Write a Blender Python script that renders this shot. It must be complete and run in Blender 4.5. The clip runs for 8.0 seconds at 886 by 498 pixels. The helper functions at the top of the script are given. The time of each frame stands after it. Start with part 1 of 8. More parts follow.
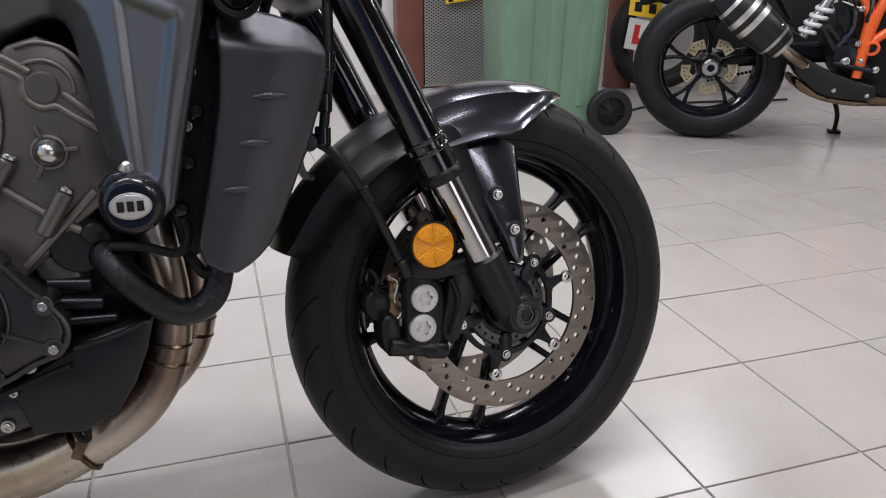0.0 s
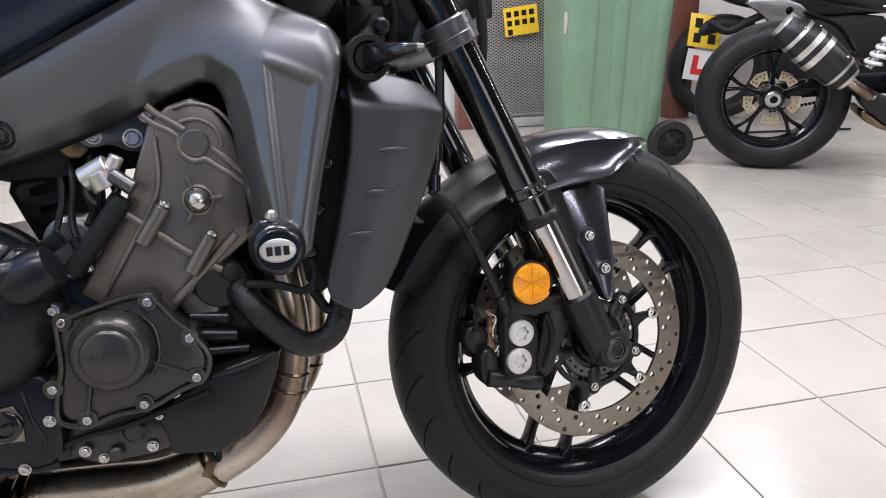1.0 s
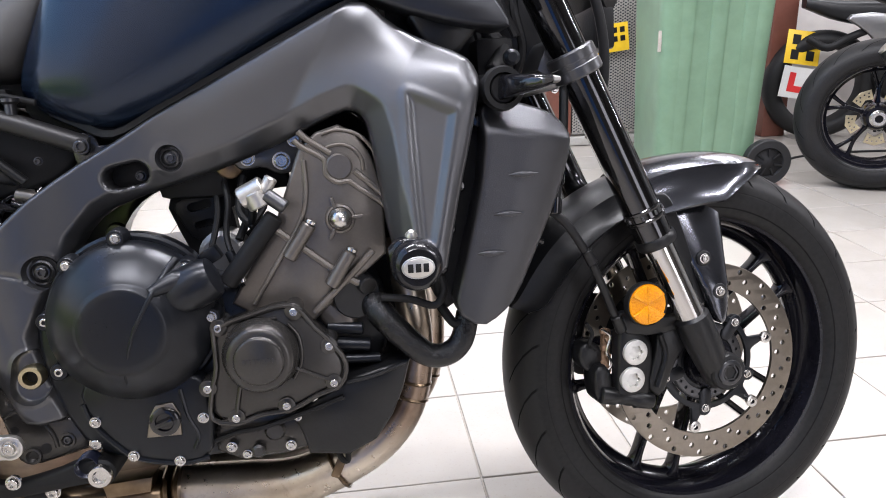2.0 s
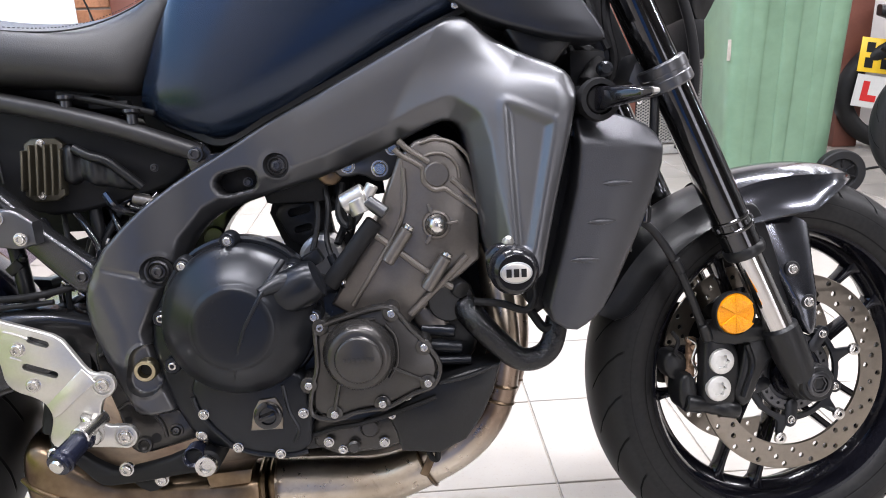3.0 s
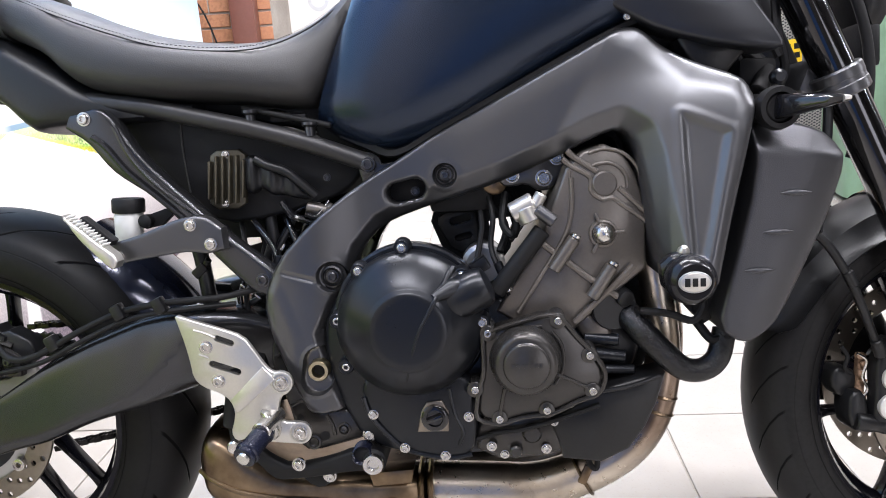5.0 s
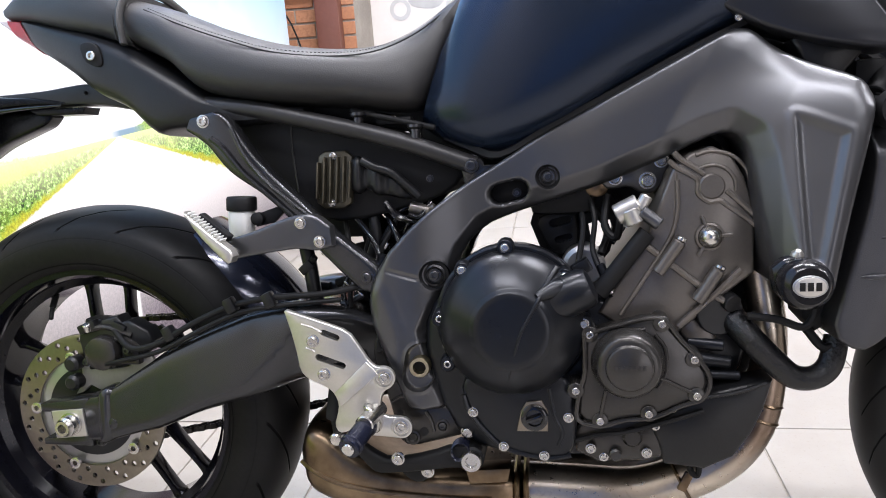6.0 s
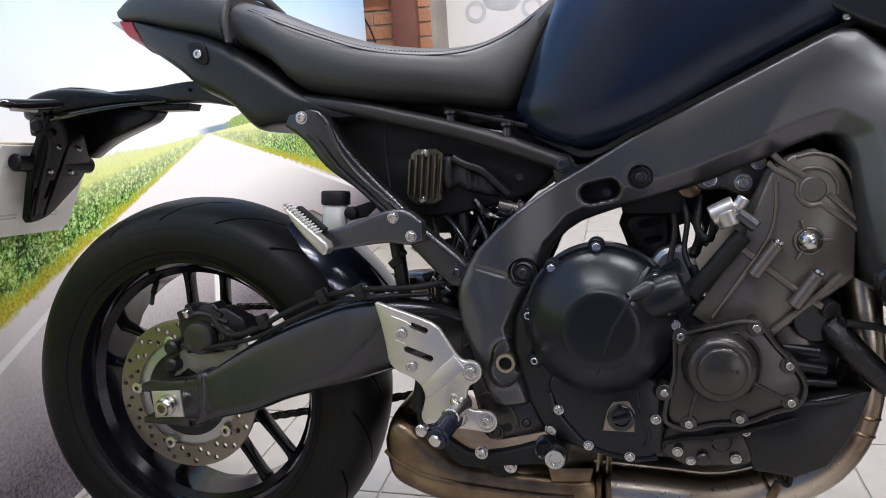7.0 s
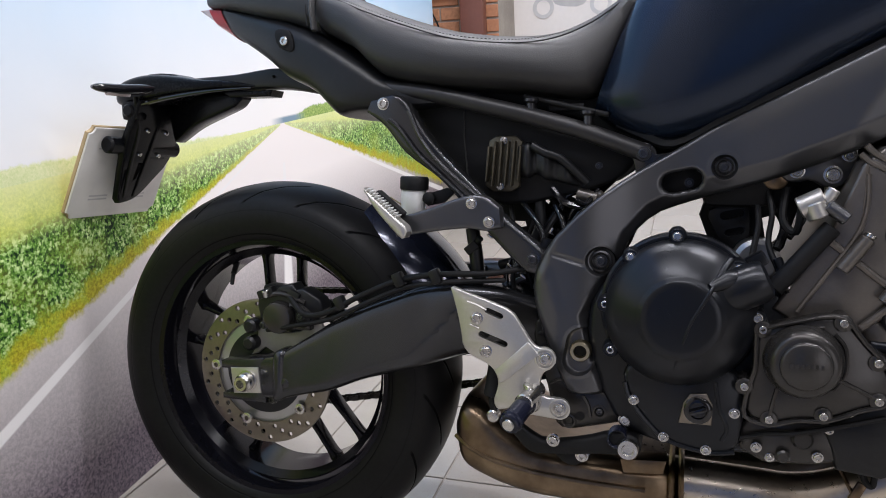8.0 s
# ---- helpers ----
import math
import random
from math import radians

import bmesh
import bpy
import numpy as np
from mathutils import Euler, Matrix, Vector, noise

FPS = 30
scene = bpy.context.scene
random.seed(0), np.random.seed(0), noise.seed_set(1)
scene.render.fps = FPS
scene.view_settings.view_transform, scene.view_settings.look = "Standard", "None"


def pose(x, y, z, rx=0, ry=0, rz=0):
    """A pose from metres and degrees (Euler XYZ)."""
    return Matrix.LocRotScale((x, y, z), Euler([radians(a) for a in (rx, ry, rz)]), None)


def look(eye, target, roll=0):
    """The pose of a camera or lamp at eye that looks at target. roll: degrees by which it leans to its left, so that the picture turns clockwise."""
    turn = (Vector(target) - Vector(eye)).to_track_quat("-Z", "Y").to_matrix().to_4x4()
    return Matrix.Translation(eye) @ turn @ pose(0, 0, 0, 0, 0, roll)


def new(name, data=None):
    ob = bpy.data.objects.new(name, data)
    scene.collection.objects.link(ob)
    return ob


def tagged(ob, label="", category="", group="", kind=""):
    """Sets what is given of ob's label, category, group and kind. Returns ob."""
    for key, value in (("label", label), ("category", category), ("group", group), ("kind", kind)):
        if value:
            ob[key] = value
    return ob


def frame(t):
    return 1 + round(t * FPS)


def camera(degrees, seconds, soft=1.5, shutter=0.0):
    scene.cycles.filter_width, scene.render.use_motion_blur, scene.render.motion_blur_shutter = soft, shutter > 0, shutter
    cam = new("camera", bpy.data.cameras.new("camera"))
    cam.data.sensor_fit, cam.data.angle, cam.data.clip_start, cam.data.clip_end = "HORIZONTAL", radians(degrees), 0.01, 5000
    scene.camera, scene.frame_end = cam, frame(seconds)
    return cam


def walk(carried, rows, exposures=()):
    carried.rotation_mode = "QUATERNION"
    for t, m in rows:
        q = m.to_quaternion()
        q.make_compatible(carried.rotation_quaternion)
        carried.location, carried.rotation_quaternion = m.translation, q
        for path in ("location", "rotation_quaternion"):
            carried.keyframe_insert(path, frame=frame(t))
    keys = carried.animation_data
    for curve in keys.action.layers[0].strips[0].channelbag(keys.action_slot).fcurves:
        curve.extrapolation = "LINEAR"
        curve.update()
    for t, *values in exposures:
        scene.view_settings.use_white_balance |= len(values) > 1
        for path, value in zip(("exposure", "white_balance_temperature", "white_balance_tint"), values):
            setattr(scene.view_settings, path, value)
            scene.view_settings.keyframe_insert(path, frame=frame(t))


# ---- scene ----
from mathutils.geometry import delaunay_2d_cdt, tessellate_polygon
cam = camera(62.0, 8.0, 1.0)
PATH = [
    (0, (1.076, -0.884, 0.768), (1.623, 0.892, 0.029), 0.0),
    (0.5, (1.036, -0.899, 0.789), (1.541, 0.904, 0.085), -0.4),
    (1, (0.994, -0.918, 0.809), (1.427, 0.914, 0.133), -0.9),
    (1.5, (0.957, -0.934, 0.823), (1.288, 0.927, 0.169), -1.3),
    (3, (0.871, -0.971, 0.839), (0.971, 0.931, 0.229), -2.1),
    (3.5, (0.844, -0.979, 0.84), (0.891, 0.929, 0.241), -2.4),
    (4, (0.818, -0.982, 0.842), (0.812, 0.93, 0.253), -2.8),
    (4.5, (0.791, -0.983, 0.846), (0.738, 0.929, 0.264), -3.1),
    (6, (0.723, -1.008, 0.84), (0.413, 0.894, 0.305), -4.0),
    (6.5, (0.706, -1.02, 0.84), (0.313, 0.87, 0.316), -4.0),
    (7, (0.69, -1.03, 0.838), (0.213, 0.842, 0.321), -3.8),
    (7.5, (0.673, -1.042, 0.831), (0.12, 0.811, 0.318), -3.6),
    (8, (0.664, -1.051, 0.825), (0.042, 0.779, 0.313), -3.4),
]
# The clip's camera opens up over the dark engine and closes again towards the bright mural.
EXPOSURE = [(0, -0.92), (0.5, -0.60), (1, -0.28), (1.5, -0.08), (3, 0.17), (4, 0.20), (4.5, 0.15), (6, -0.17), (6.5, -0.42), (7, -0.66), (7.5, -0.73), (8, -0.88)]
walk(cam, [(t, look(eye, target, roll)) for t, eye, target, roll in PATH], EXPOSURE)

# ---- light and world ----
world = bpy.data.worlds.new("world")
scene.world = world
world.use_nodes = True
world.node_tree.nodes["Background"].inputs[0].default_value = (0.9, 0.95, 1.0, 1)
world.node_tree.nodes["Background"].inputs[1].default_value = 0.25
CEILING = 3.0


def lamp(name, at, size_x, size_y, watts, colour=(0.985, 0.97, 1.03)):
    data = bpy.data.lights.new(name, "AREA")
    data.shape, data.size, data.size_y, data.energy, data.color = "RECTANGLE", size_x, size_y, watts, colour
    ob = new(name, data)
    ob.matrix_world = pose(*at)
    return ob


# Tubes under the ceiling: x, y and watts of each.
# Those at (0.30, 0.60) and (1.25, -2.6) are added to brighten mural and exhaust.
TUBES = [(1.75, 0.25, 64), (3.75, -0.45, 50), (5.6, 0.25, 56), (7.4, 0.25, 36), (9.0, 0.25, 36), (0.35, -0.95, 38), (1.35, -1.25, 20), (0.40, 1.75, 84), (0.30, 0.60, 44), (2.45, 1.5, 25), (2.4, -2.8, 22), (1.25, -2.6, 13)]
for tx, ty, watts in TUBES:
    lamp("tube_light", (tx, ty, CEILING - 0.09), 1.2, 0.06, watts)


# A square lamp panel by the back wall, whose sheen lies on the tiles.
PANEL_AT = (4.05, 3.0)
lamp("panel_light", (*PANEL_AT, CEILING - 0.045), 1.2, 0.6, 29, (0.95, 0.97, 1.06))

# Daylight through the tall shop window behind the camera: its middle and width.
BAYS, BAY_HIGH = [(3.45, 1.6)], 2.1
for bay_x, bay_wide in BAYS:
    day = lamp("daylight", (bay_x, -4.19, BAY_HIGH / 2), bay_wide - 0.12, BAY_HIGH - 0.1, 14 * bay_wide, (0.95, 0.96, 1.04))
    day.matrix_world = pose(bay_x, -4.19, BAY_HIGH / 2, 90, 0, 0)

# ---- materials ----
def nodes_of(name):
    m = bpy.data.materials.new(name)
    m.use_nodes = True
    t = m.node_tree
    return m, t, t.nodes["Principled BSDF"]


def node(t, kind, inputs=None, **props):
    n = t.nodes.new("ShaderNode" + kind)
    for k, v in props.items():
        if k == "operation":
            n.operation = v
        elif k == "data_type":
            n.data_type = v
        elif k == "blend_type":
            n.blend_type = v
        elif k == "feature":
            n.feature = v
    for k, v in (inputs or {}).items():
        if hasattr(v, "is_output"):
            t.links.new(v, n.inputs[k])
        else:
            n.inputs[k].default_value = v
    return n


def calc(t, op, a, b=0.0, c=None):
    n = node(t, "Math", {0: a, 1: b}, operation=op)
    if c is not None:
        if hasattr(c, "is_output"):
            t.links.new(c, n.inputs[2])
        else:
            n.inputs[2].default_value = c
    return n.outputs[0]


def blend(t, f, a, b):
    n = node(t, "Mix", {0: f}, data_type="RGBA")
    for i, v in ((6, a), (7, b)):
        if hasattr(v, "is_output"):
            t.links.new(v, n.inputs[i])
        else:
            n.inputs[i].default_value = (*v, 1)
    return n.outputs[2]


def step_up(t, v, low, high):
    return node(t, "MapRange", {0: v, 1: low, 2: high, 3: 0.0, 4: 1.0}).outputs[0]


def surface(name, colour, rough=0.5, metal=0.0, vary=0.25, grain=60.0, bump=0.05, wear=0.1, coat=0.0, tint=None, spread=4.0, shine=0.5):
    """A surface with large stains, fine grain, uneven gloss and a little relief."""
    m, t, b = nodes_of(name)
    at = node(t, "TexCoord").outputs["Object"]
    big = node(t, "TexNoise", {"Vector": at, "Scale": spread, "Detail": 4.0, "Roughness": 0.6}).outputs[0]
    fine = node(t, "TexNoise", {"Vector": at, "Scale": grain, "Detail": 5.0, "Roughness": 0.65}).outputs[0]
    dark = tuple(c * (1 - vary) for c in colour)
    light = tuple(min(1.0, c * (1 + vary)) for c in (tint or colour))
    mixed = calc(t, "ADD", calc(t, "MULTIPLY", big, 0.6), calc(t, "MULTIPLY", fine, 0.4))
    t.links.new(blend(t, step_up(t, mixed, 0.32, 0.68), dark, light), b.inputs["Base Color"])
    gloss = calc(t, "ADD", calc(t, "MULTIPLY", calc(t, "SUBTRACT", mixed, 0.5), wear * 2), rough)
    t.links.new(gloss, b.inputs["Roughness"])
    b.inputs["Metallic"].default_value = metal
    b.inputs["Coat Weight"].default_value = coat
    b.inputs["Coat Roughness"].default_value = max(0.08, rough * 0.7)
    b.inputs["Specular IOR Level"].default_value = shine
    if bump:
        h = node(t, "Bump", {"Strength": bump, "Distance": 0.002, "Height": fine})
        t.links.new(h.outputs[0], b.inputs["Normal"])
    return m


GRAPHITE = surface("graphite_paint", (0.118, 0.119, 0.126), 0.33, 0.86, 0.05, 2500, 0.0, 0.01)
TANK = surface("satin_tank_paint", (0.011, 0.020, 0.041), 0.25, 0.5, 0.06, 2500, 0.0, 0.01, 0.2)
WING = surface("satin_scoop_paint", (0.030, 0.031, 0.036), 0.30, 0.55, 0.06, 2500, 0.0, 0.01)
ARM = surface("dark_arm_paint", (0.062, 0.063, 0.068), 0.24, 0.78, 0.06, 2500, 0.0, 0.01)
ENGINE = surface("engine_paint", (0.150, 0.136, 0.124), 0.34, 0.62, 0.14, 300, 0.07, 0.07)
COVER = surface("black_cover_paint", (0.013, 0.0145, 0.0185), 0.28, 0.45, 0.06, 300, 0.0, 0.02)
BLACK = surface("black_plastic", (0.009, 0.0093, 0.0105), 0.38, 0.0, 0.3, 220, 0.12, 0.1, shine=0.4)
MATT = surface("dull_black", (0.007, 0.007, 0.008), 0.6, 0.0, 0.3, 120, 0.1, 0.1, shine=0.3)
PANEL = surface("grey_plastic", (0.076, 0.077, 0.084), 0.33, 0.8, 0.12, 900, 0.2, 0.04)
GLOSS = surface("gloss_black", (0.008, 0.008, 0.010), 0.10, 0.1, 0.15, 200, 0.0, 0.04, 0.4)
FENDER = surface("satin_fender_paint", (0.085, 0.089, 0.105), 0.19, 0.9, 0.06, 2500, 0.0, 0.01, 0.7)
RUBBER = surface("tyre_rubber", (0.014, 0.014, 0.015), 0.55, 0.0, 0.3, 160, 0.25, 0.12, shine=0.3)
RIM = surface("black_rim_paint", (0.006, 0.006, 0.009), 0.14, 0.05, 0.2, 90, 0.01, 0.05, shine=0.24)
FORK = surface("anodised_fork", (0.042, 0.042, 0.046), 0.10, 0.95, 0.1, 200, 0.0, 0.03, 1.0)
CASE = surface("black_case_paint", (0.058, 0.055, 0.053), 0.25, 0.62, 0.15, 300, 0.08, 0.06)
DARK_STEEL = surface("blackened_bolt", (0.085, 0.085, 0.09), 0.3, 0.9, 0.2, 200, 0.05, 0.08)
CAP = surface("machined_alloy", (0.72, 0.71, 0.68), 0.42, 0.55, 0.1, 200, 0.05, 0.05)
SLEEVE = surface("ribbed_hose_sleeve", (0.005, 0.005, 0.006), 0.2, 0.0, 0.2, 170, 0.9, 0.1, shine=0.5)
SATIN = surface("satin_black_steel", (0.045, 0.044, 0.045), 0.42, 0.6, 0.06, 2500, 0.0, 0.01)
REG = surface("finned_alloy", (0.11, 0.098, 0.072), 0.4, 0.7, 0.25, 120, 0.1, 0.1)
RUST = surface("rusty_steel", (0.16, 0.085, 0.05), 0.65, 0.4, 0.5, 150, 0.3, 0.1, 0.0, (0.30, 0.20, 0.13), 40.0)
CHROME = surface("chrome_tube", (0.62, 0.6, 0.58), 0.09, 1.0, 0.06, 40, 0.0, 0.03)
STEEL = surface("bolt_steel", (0.60, 0.585, 0.56), 0.25, 1.0, 0.2, 200, 0.05, 0.08)
DISC = surface("brake_disc_steel", (0.255, 0.225, 0.19), 0.36, 1.0, 0.15, 150, 0.05, 0.06)
WHITE_ALLOY = surface("cast_alloy", (0.36, 0.34, 0.32), 0.5, 0.3, 0.15, 120, 0.1, 0.05)
ALLOY = surface("brushed_alloy", (0.62, 0.60, 0.565), 0.37, 0.9, 0.08, 300, 0.05, 0.05)
BOX = surface("stained_steel", (0.125, 0.082, 0.052), 0.30, 1.0, 0.4, 24, 0.05, 0.12, 0.0, (0.235, 0.175, 0.115), 8.0)
SEAT = surface("seat_vinyl", (0.025, 0.0245, 0.025), 0.46, 0.0, 0.15, 700, 0.22, 0.05)
HUGGER = surface("blue_black_gloss", (0.020, 0.024, 0.042), 0.14, 0.4, 0.2, 12, 0.0, 0.08, 0.3)
BOBBIN = surface("glossy_nylon", (0.008, 0.008, 0.010), 0.17, 0.0, 0.2, 200, 0.02, 0.06, shine=0.4)
JET = surface("jet_black_plastic", (0.0040, 0.0042, 0.0055), 0.26, 0.0, 0.2, 220, 0.05, 0.08, shine=0.16)
FOOT = surface("blue_black_enamel", (0.012, 0.014, 0.028), 0.22, 0.3, 0.15, 200, 0.02, 0.05)
GOLD = surface("zinc_nut", (0.55, 0.48, 0.32), 0.3, 1.0, 0.2, 120, 0.05, 0.1)
WHITE = surface("white_plastic", (0.72, 0.72, 0.70), 0.45, 0.0, 0.08, 80, 0.05, 0.05)
PLATE = surface("number_plate_back", (0.80, 0.785, 0.75), 0.4, 0.0, 0.08, 30, 0.02, 0.05)
PLY = surface("plate_edge", (0.5, 0.37, 0.2), 0.6, 0.0, 0.2, 60, 0.05, 0.05)
GREEN = surface("green_bin_plastic", (0.125, 0.212, 0.134), 0.42, 0.0, 0.12, 14, 0.05, 0.1, 0.0, (0.155, 0.252, 0.166), 1.6)
BROWN = surface("brown_post_paint", (0.165, 0.06, 0.042), 0.45, 0.0, 0.15, 60, 0.1, 0.1)
CAGE = surface("cage_steel", (0.40, 0.385, 0.36), 0.5, 0.1, 0.2, 80, 0.1, 0.1)
WALL = surface("white_wall_print", (0.74, 0.70, 0.67), 0.55, 0.0, 0.05, 30, 0.05, 0.05, 0.0, None, 1.2)
DIM = surface("dark_plaster", (0.085, 0.078, 0.073), 0.7, 0.0, 0.2, 40, 0.1, 0.05)
PLAIN = surface("painted_plaster", (0.36, 0.36, 0.36), 0.7, 0.0, 0.08, 40, 0.1, 0.05)
CEILING_GREY = surface("grey_ceiling_board", (0.17, 0.168, 0.165), 0.8, 0.0, 0.1, 30, 0.1, 0.05)
BLUE = surface("blue_wall_paint", (0.055, 0.17, 0.47), 0.6, 0.0, 0.08, 40, 0.1, 0.05)
PALE = surface("pale_plaster", (0.56, 0.52, 0.48), 0.7, 0.0, 0.08, 40, 0.1, 0.05)
GROUT = surface("grout", (0.36, 0.325, 0.285), 0.85, 0.0, 0.3, 90, 0.3, 0.05)
ORANGE = surface("orange_paint", (0.85, 0.13, 0.02), 0.3, 0.1, 0.1, 60, 0.02, 0.05, 0.3)
YELLOW = surface("yellow_plate", (0.85, 0.55, 0.03), 0.35, 0.0, 0.1, 40, 0.02, 0.05)
RED = surface("red_letter", (0.65, 0.03, 0.03), 0.4, 0.0, 0.1, 40, 0.0, 0.05)
SILVER = surface("silver_paint", (0.42, 0.42, 0.43), 0.3, 0.8, 0.1, 60, 0.02, 0.05)
PRINT = surface("faded_print", (0.55, 0.54, 0.54), 0.6, 0.0, 0.1, 40, 0.0, 0.05)


def tile_material():
    m, t, b = nodes_of("floor_tile")
    at = node(t, "TexCoord").outputs["Object"]
    one = node(t, "ObjectInfo").outputs["Random"]
    away = node(t, "VectorMath", {0: at, 1: node(t, "CombineXYZ", {0: calc(t, "MULTIPLY", one, 17.0), 1: calc(t, "MULTIPLY", one, 9.0)}).outputs[0]}, operation="ADD").outputs[0]
    cloud = node(t, "TexNoise", {"Vector": away, "Scale": 5.0, "Detail": 6.0, "Roughness": 0.65}).outputs[0]
    speck = node(t, "TexNoise", {"Vector": away, "Scale": 160.0, "Detail": 3.0}).outputs[0]
    base = blend(t, step_up(t, cloud, 0.3, 0.7), (0.365, 0.340, 0.308), (0.415, 0.390, 0.357))
    base = blend(t, calc(t, "MULTIPLY", step_up(t, speck, 0.58, 0.72), 0.25), base, (0.25, 0.215, 0.19))
    base = blend(t, calc(t, "MULTIPLY", one, 0.3), base, (0.47, 0.43, 0.385))
    t.links.new(base, b.inputs["Base Color"])
    t.links.new(calc(t, "ADD", calc(t, "MULTIPLY", cloud, 0.12), 0.11), b.inputs["Roughness"])
    h = node(t, "Bump", {"Strength": 0.03, "Distance": 0.002, "Height": speck})
    t.links.new(h.outputs[0], b.inputs["Normal"])
    return m


def brick_material():
    m, t, b = nodes_of("orange_brick")
    at = node(t, "TexCoord").outputs["Object"]
    one = node(t, "ObjectInfo").outputs["Random"]
    grit = node(t, "TexNoise", {"Vector": at, "Scale": 60.0, "Detail": 6.0}).outputs[0]
    base = blend(t, one, (0.40, 0.17, 0.085), (0.50, 0.24, 0.13))
    base = blend(t, step_up(t, grit, 0.45, 0.75), base, (0.34, 0.15, 0.085))
    t.links.new(base, b.inputs["Base Color"])
    b.inputs["Roughness"].default_value = 0.8
    t.links.new(node(t, "Bump", {"Strength": 0.4, "Distance": 0.003, "Height": grit}).outputs[0], b.inputs["Normal"])
    return m


def amber_material():
    m, t, b = nodes_of("amber_reflector")
    at = node(t, "TexCoord").outputs["Object"]
    cells = node(t, "TexVoronoi", {"Vector": at, "Scale": 520.0}).outputs["Distance"]
    t.links.new(blend(t, step_up(t, cells, 0.0, 1.0), (0.95, 0.42, 0.004), (0.72, 0.21, 0.0)), b.inputs["Base Color"])
    b.inputs["Roughness"].default_value = 0.18
    b.inputs["Coat Weight"].default_value = 0.25
    t.links.new(node(t, "Bump", {"Strength": 0.6, "Distance": 0.001, "Height": cells}).outputs[0], b.inputs["Normal"])
    return m


def clear_material(name, colour, rough=0.15):
    m, t, b = nodes_of(name)
    b.inputs["Base Color"].default_value = (*colour, 1)
    b.inputs["Roughness"].default_value = rough
    b.inputs["Transmission Weight"].default_value = 0.55
    return m


def glow(name, colour, strength):
    m, t, b = nodes_of(name)
    b.inputs["Base Color"].default_value = (0.9, 0.9, 0.9, 1)
    b.inputs["Emission Color"].default_value = (*colour, 1)
    b.inputs["Emission Strength"].default_value = strength
    return m


def mural_material():
    """A printed country road: sky, hedges, verges and asphalt, in the wall's own metres (x along, z up)."""
    m, t, b = nodes_of("road_mural")
    at = node(t, "TexCoord").outputs["Object"]
    xyz = node(t, "SeparateXYZ", {0: at})
    u, v = xyz.outputs[0], xyz.outputs[2]
    du, dv = calc(t, "SUBTRACT", u, 0.89), calc(t, "SUBTRACT", 0.654, v)
    deep = calc(t, "MAXIMUM", dv, 0.004)
    side = calc(t, "DIVIDE", du, deep)
    far = calc(t, "DIVIDE", 1.0, calc(t, "ADD", deep, 0.03))
    ground = node(t, "CombineXYZ", {0: side, 1: calc(t, "MULTIPLY", far, 1.6)}).outputs[0]
    wall_noise = node(t, "TexNoise", {"Vector": at, "Scale": 26.0, "Detail": 6.0, "Roughness": 0.7}).outputs[0]
    fine = node(t, "TexNoise", {"Vector": at, "Scale": 130.0, "Detail": 4.0, "Roughness": 0.7}).outputs[0]
    # sky
    cloud = node(t, "TexNoise", {"Vector": at, "Scale": 1.1, "Detail": 5.0}).outputs[0]
    sky = blend(t, step_up(t, v, 0.70, 1.15), (0.93, 0.94, 0.95), (0.40, 0.66, 0.91))
    sky = blend(t, step_up(t, v, 1.15, 2.0), sky, (0.07, 0.24, 0.62))
    sky = blend(t, calc(t, "MULTIPLY", step_up(t, cloud, 0.45, 0.75), 0.6), sky, (0.94, 0.94, 0.94))
    warm = calc(t, "MULTIPLY", step_up(t, calc(t, "ABSOLUTE", calc(t, "SUBTRACT", u, 0.95)), 0.9, 0.1), step_up(t, v, 1.05, 0.66))
    sky = blend(t, warm, sky, (0.96, 0.94, 0.92))
    # verge: an ochre strip by the road, olive grass, leafy bushes, then pale meadow
    ragged = calc(t, "MULTIPLY", calc(t, "SUBTRACT", wall_noise, 0.5), 0.8)
    off = calc(t, "ADD", calc(t, "ABSOLUTE", side), ragged)
    cell = node(t, "SeparateXYZ", {0: node(t, "TexVoronoi", {"Vector": at, "Scale": 210.0}).outputs["Color"]}).outputs[0]
    leaf = node(t, "TexNoise", {"Vector": at, "Scale": 78.0, "Detail": 5.0, "Roughness": 0.72}).outputs[0]
    tuft = node(t, "TexNoise", {"Vector": at, "Scale": 150.0, "Detail": 4.0, "Roughness": 0.7}).outputs[0]
    clump = node(t, "TexNoise", {"Vector": at, "Scale": 17.0, "Detail": 5.0, "Roughness": 0.65}).outputs[0]
    drift = node(t, "TexNoise", {"Vector": at, "Scale": 7.0, "Detail": 3.0}).outputs[0]
    lit = calc(t, "ADD", calc(t, "ADD", calc(t, "MULTIPLY", cell, 0.16), calc(t, "MULTIPLY", leaf, 0.62)), calc(t, "MULTIPLY", clump, 0.30))
    soft = step_up(t, calc(t, "ADD", calc(t, "MULTIPLY", tuft, 0.7), calc(t, "MULTIPLY", clump, 0.3)), 0.36, 0.64)
    leafy = blend(t, step_up(t, lit, 0.46, 0.57), (0.004, 0.030, 0.008), (0.19, 0.44, 0.055))
    leafy = blend(t, step_up(t, lit, 0.55, 0.67), leafy, (0.76, 0.92, 0.46))
    leafy = blend(t, calc(t, "MULTIPLY", step_up(t, drift, 0.50, 0.64), 0.4), leafy, blend(t, soft, (0.15, 0.27, 0.015), (0.66, 0.72, 0.10)))
    ochre = blend(t, soft, (0.27, 0.24, 0.010), (0.76, 0.70, 0.06))
    ochre = blend(t, calc(t, "MULTIPLY", step_up(t, clump, 0.50, 0.64), 0.7), ochre, (0.34, 0.46, 0.05))
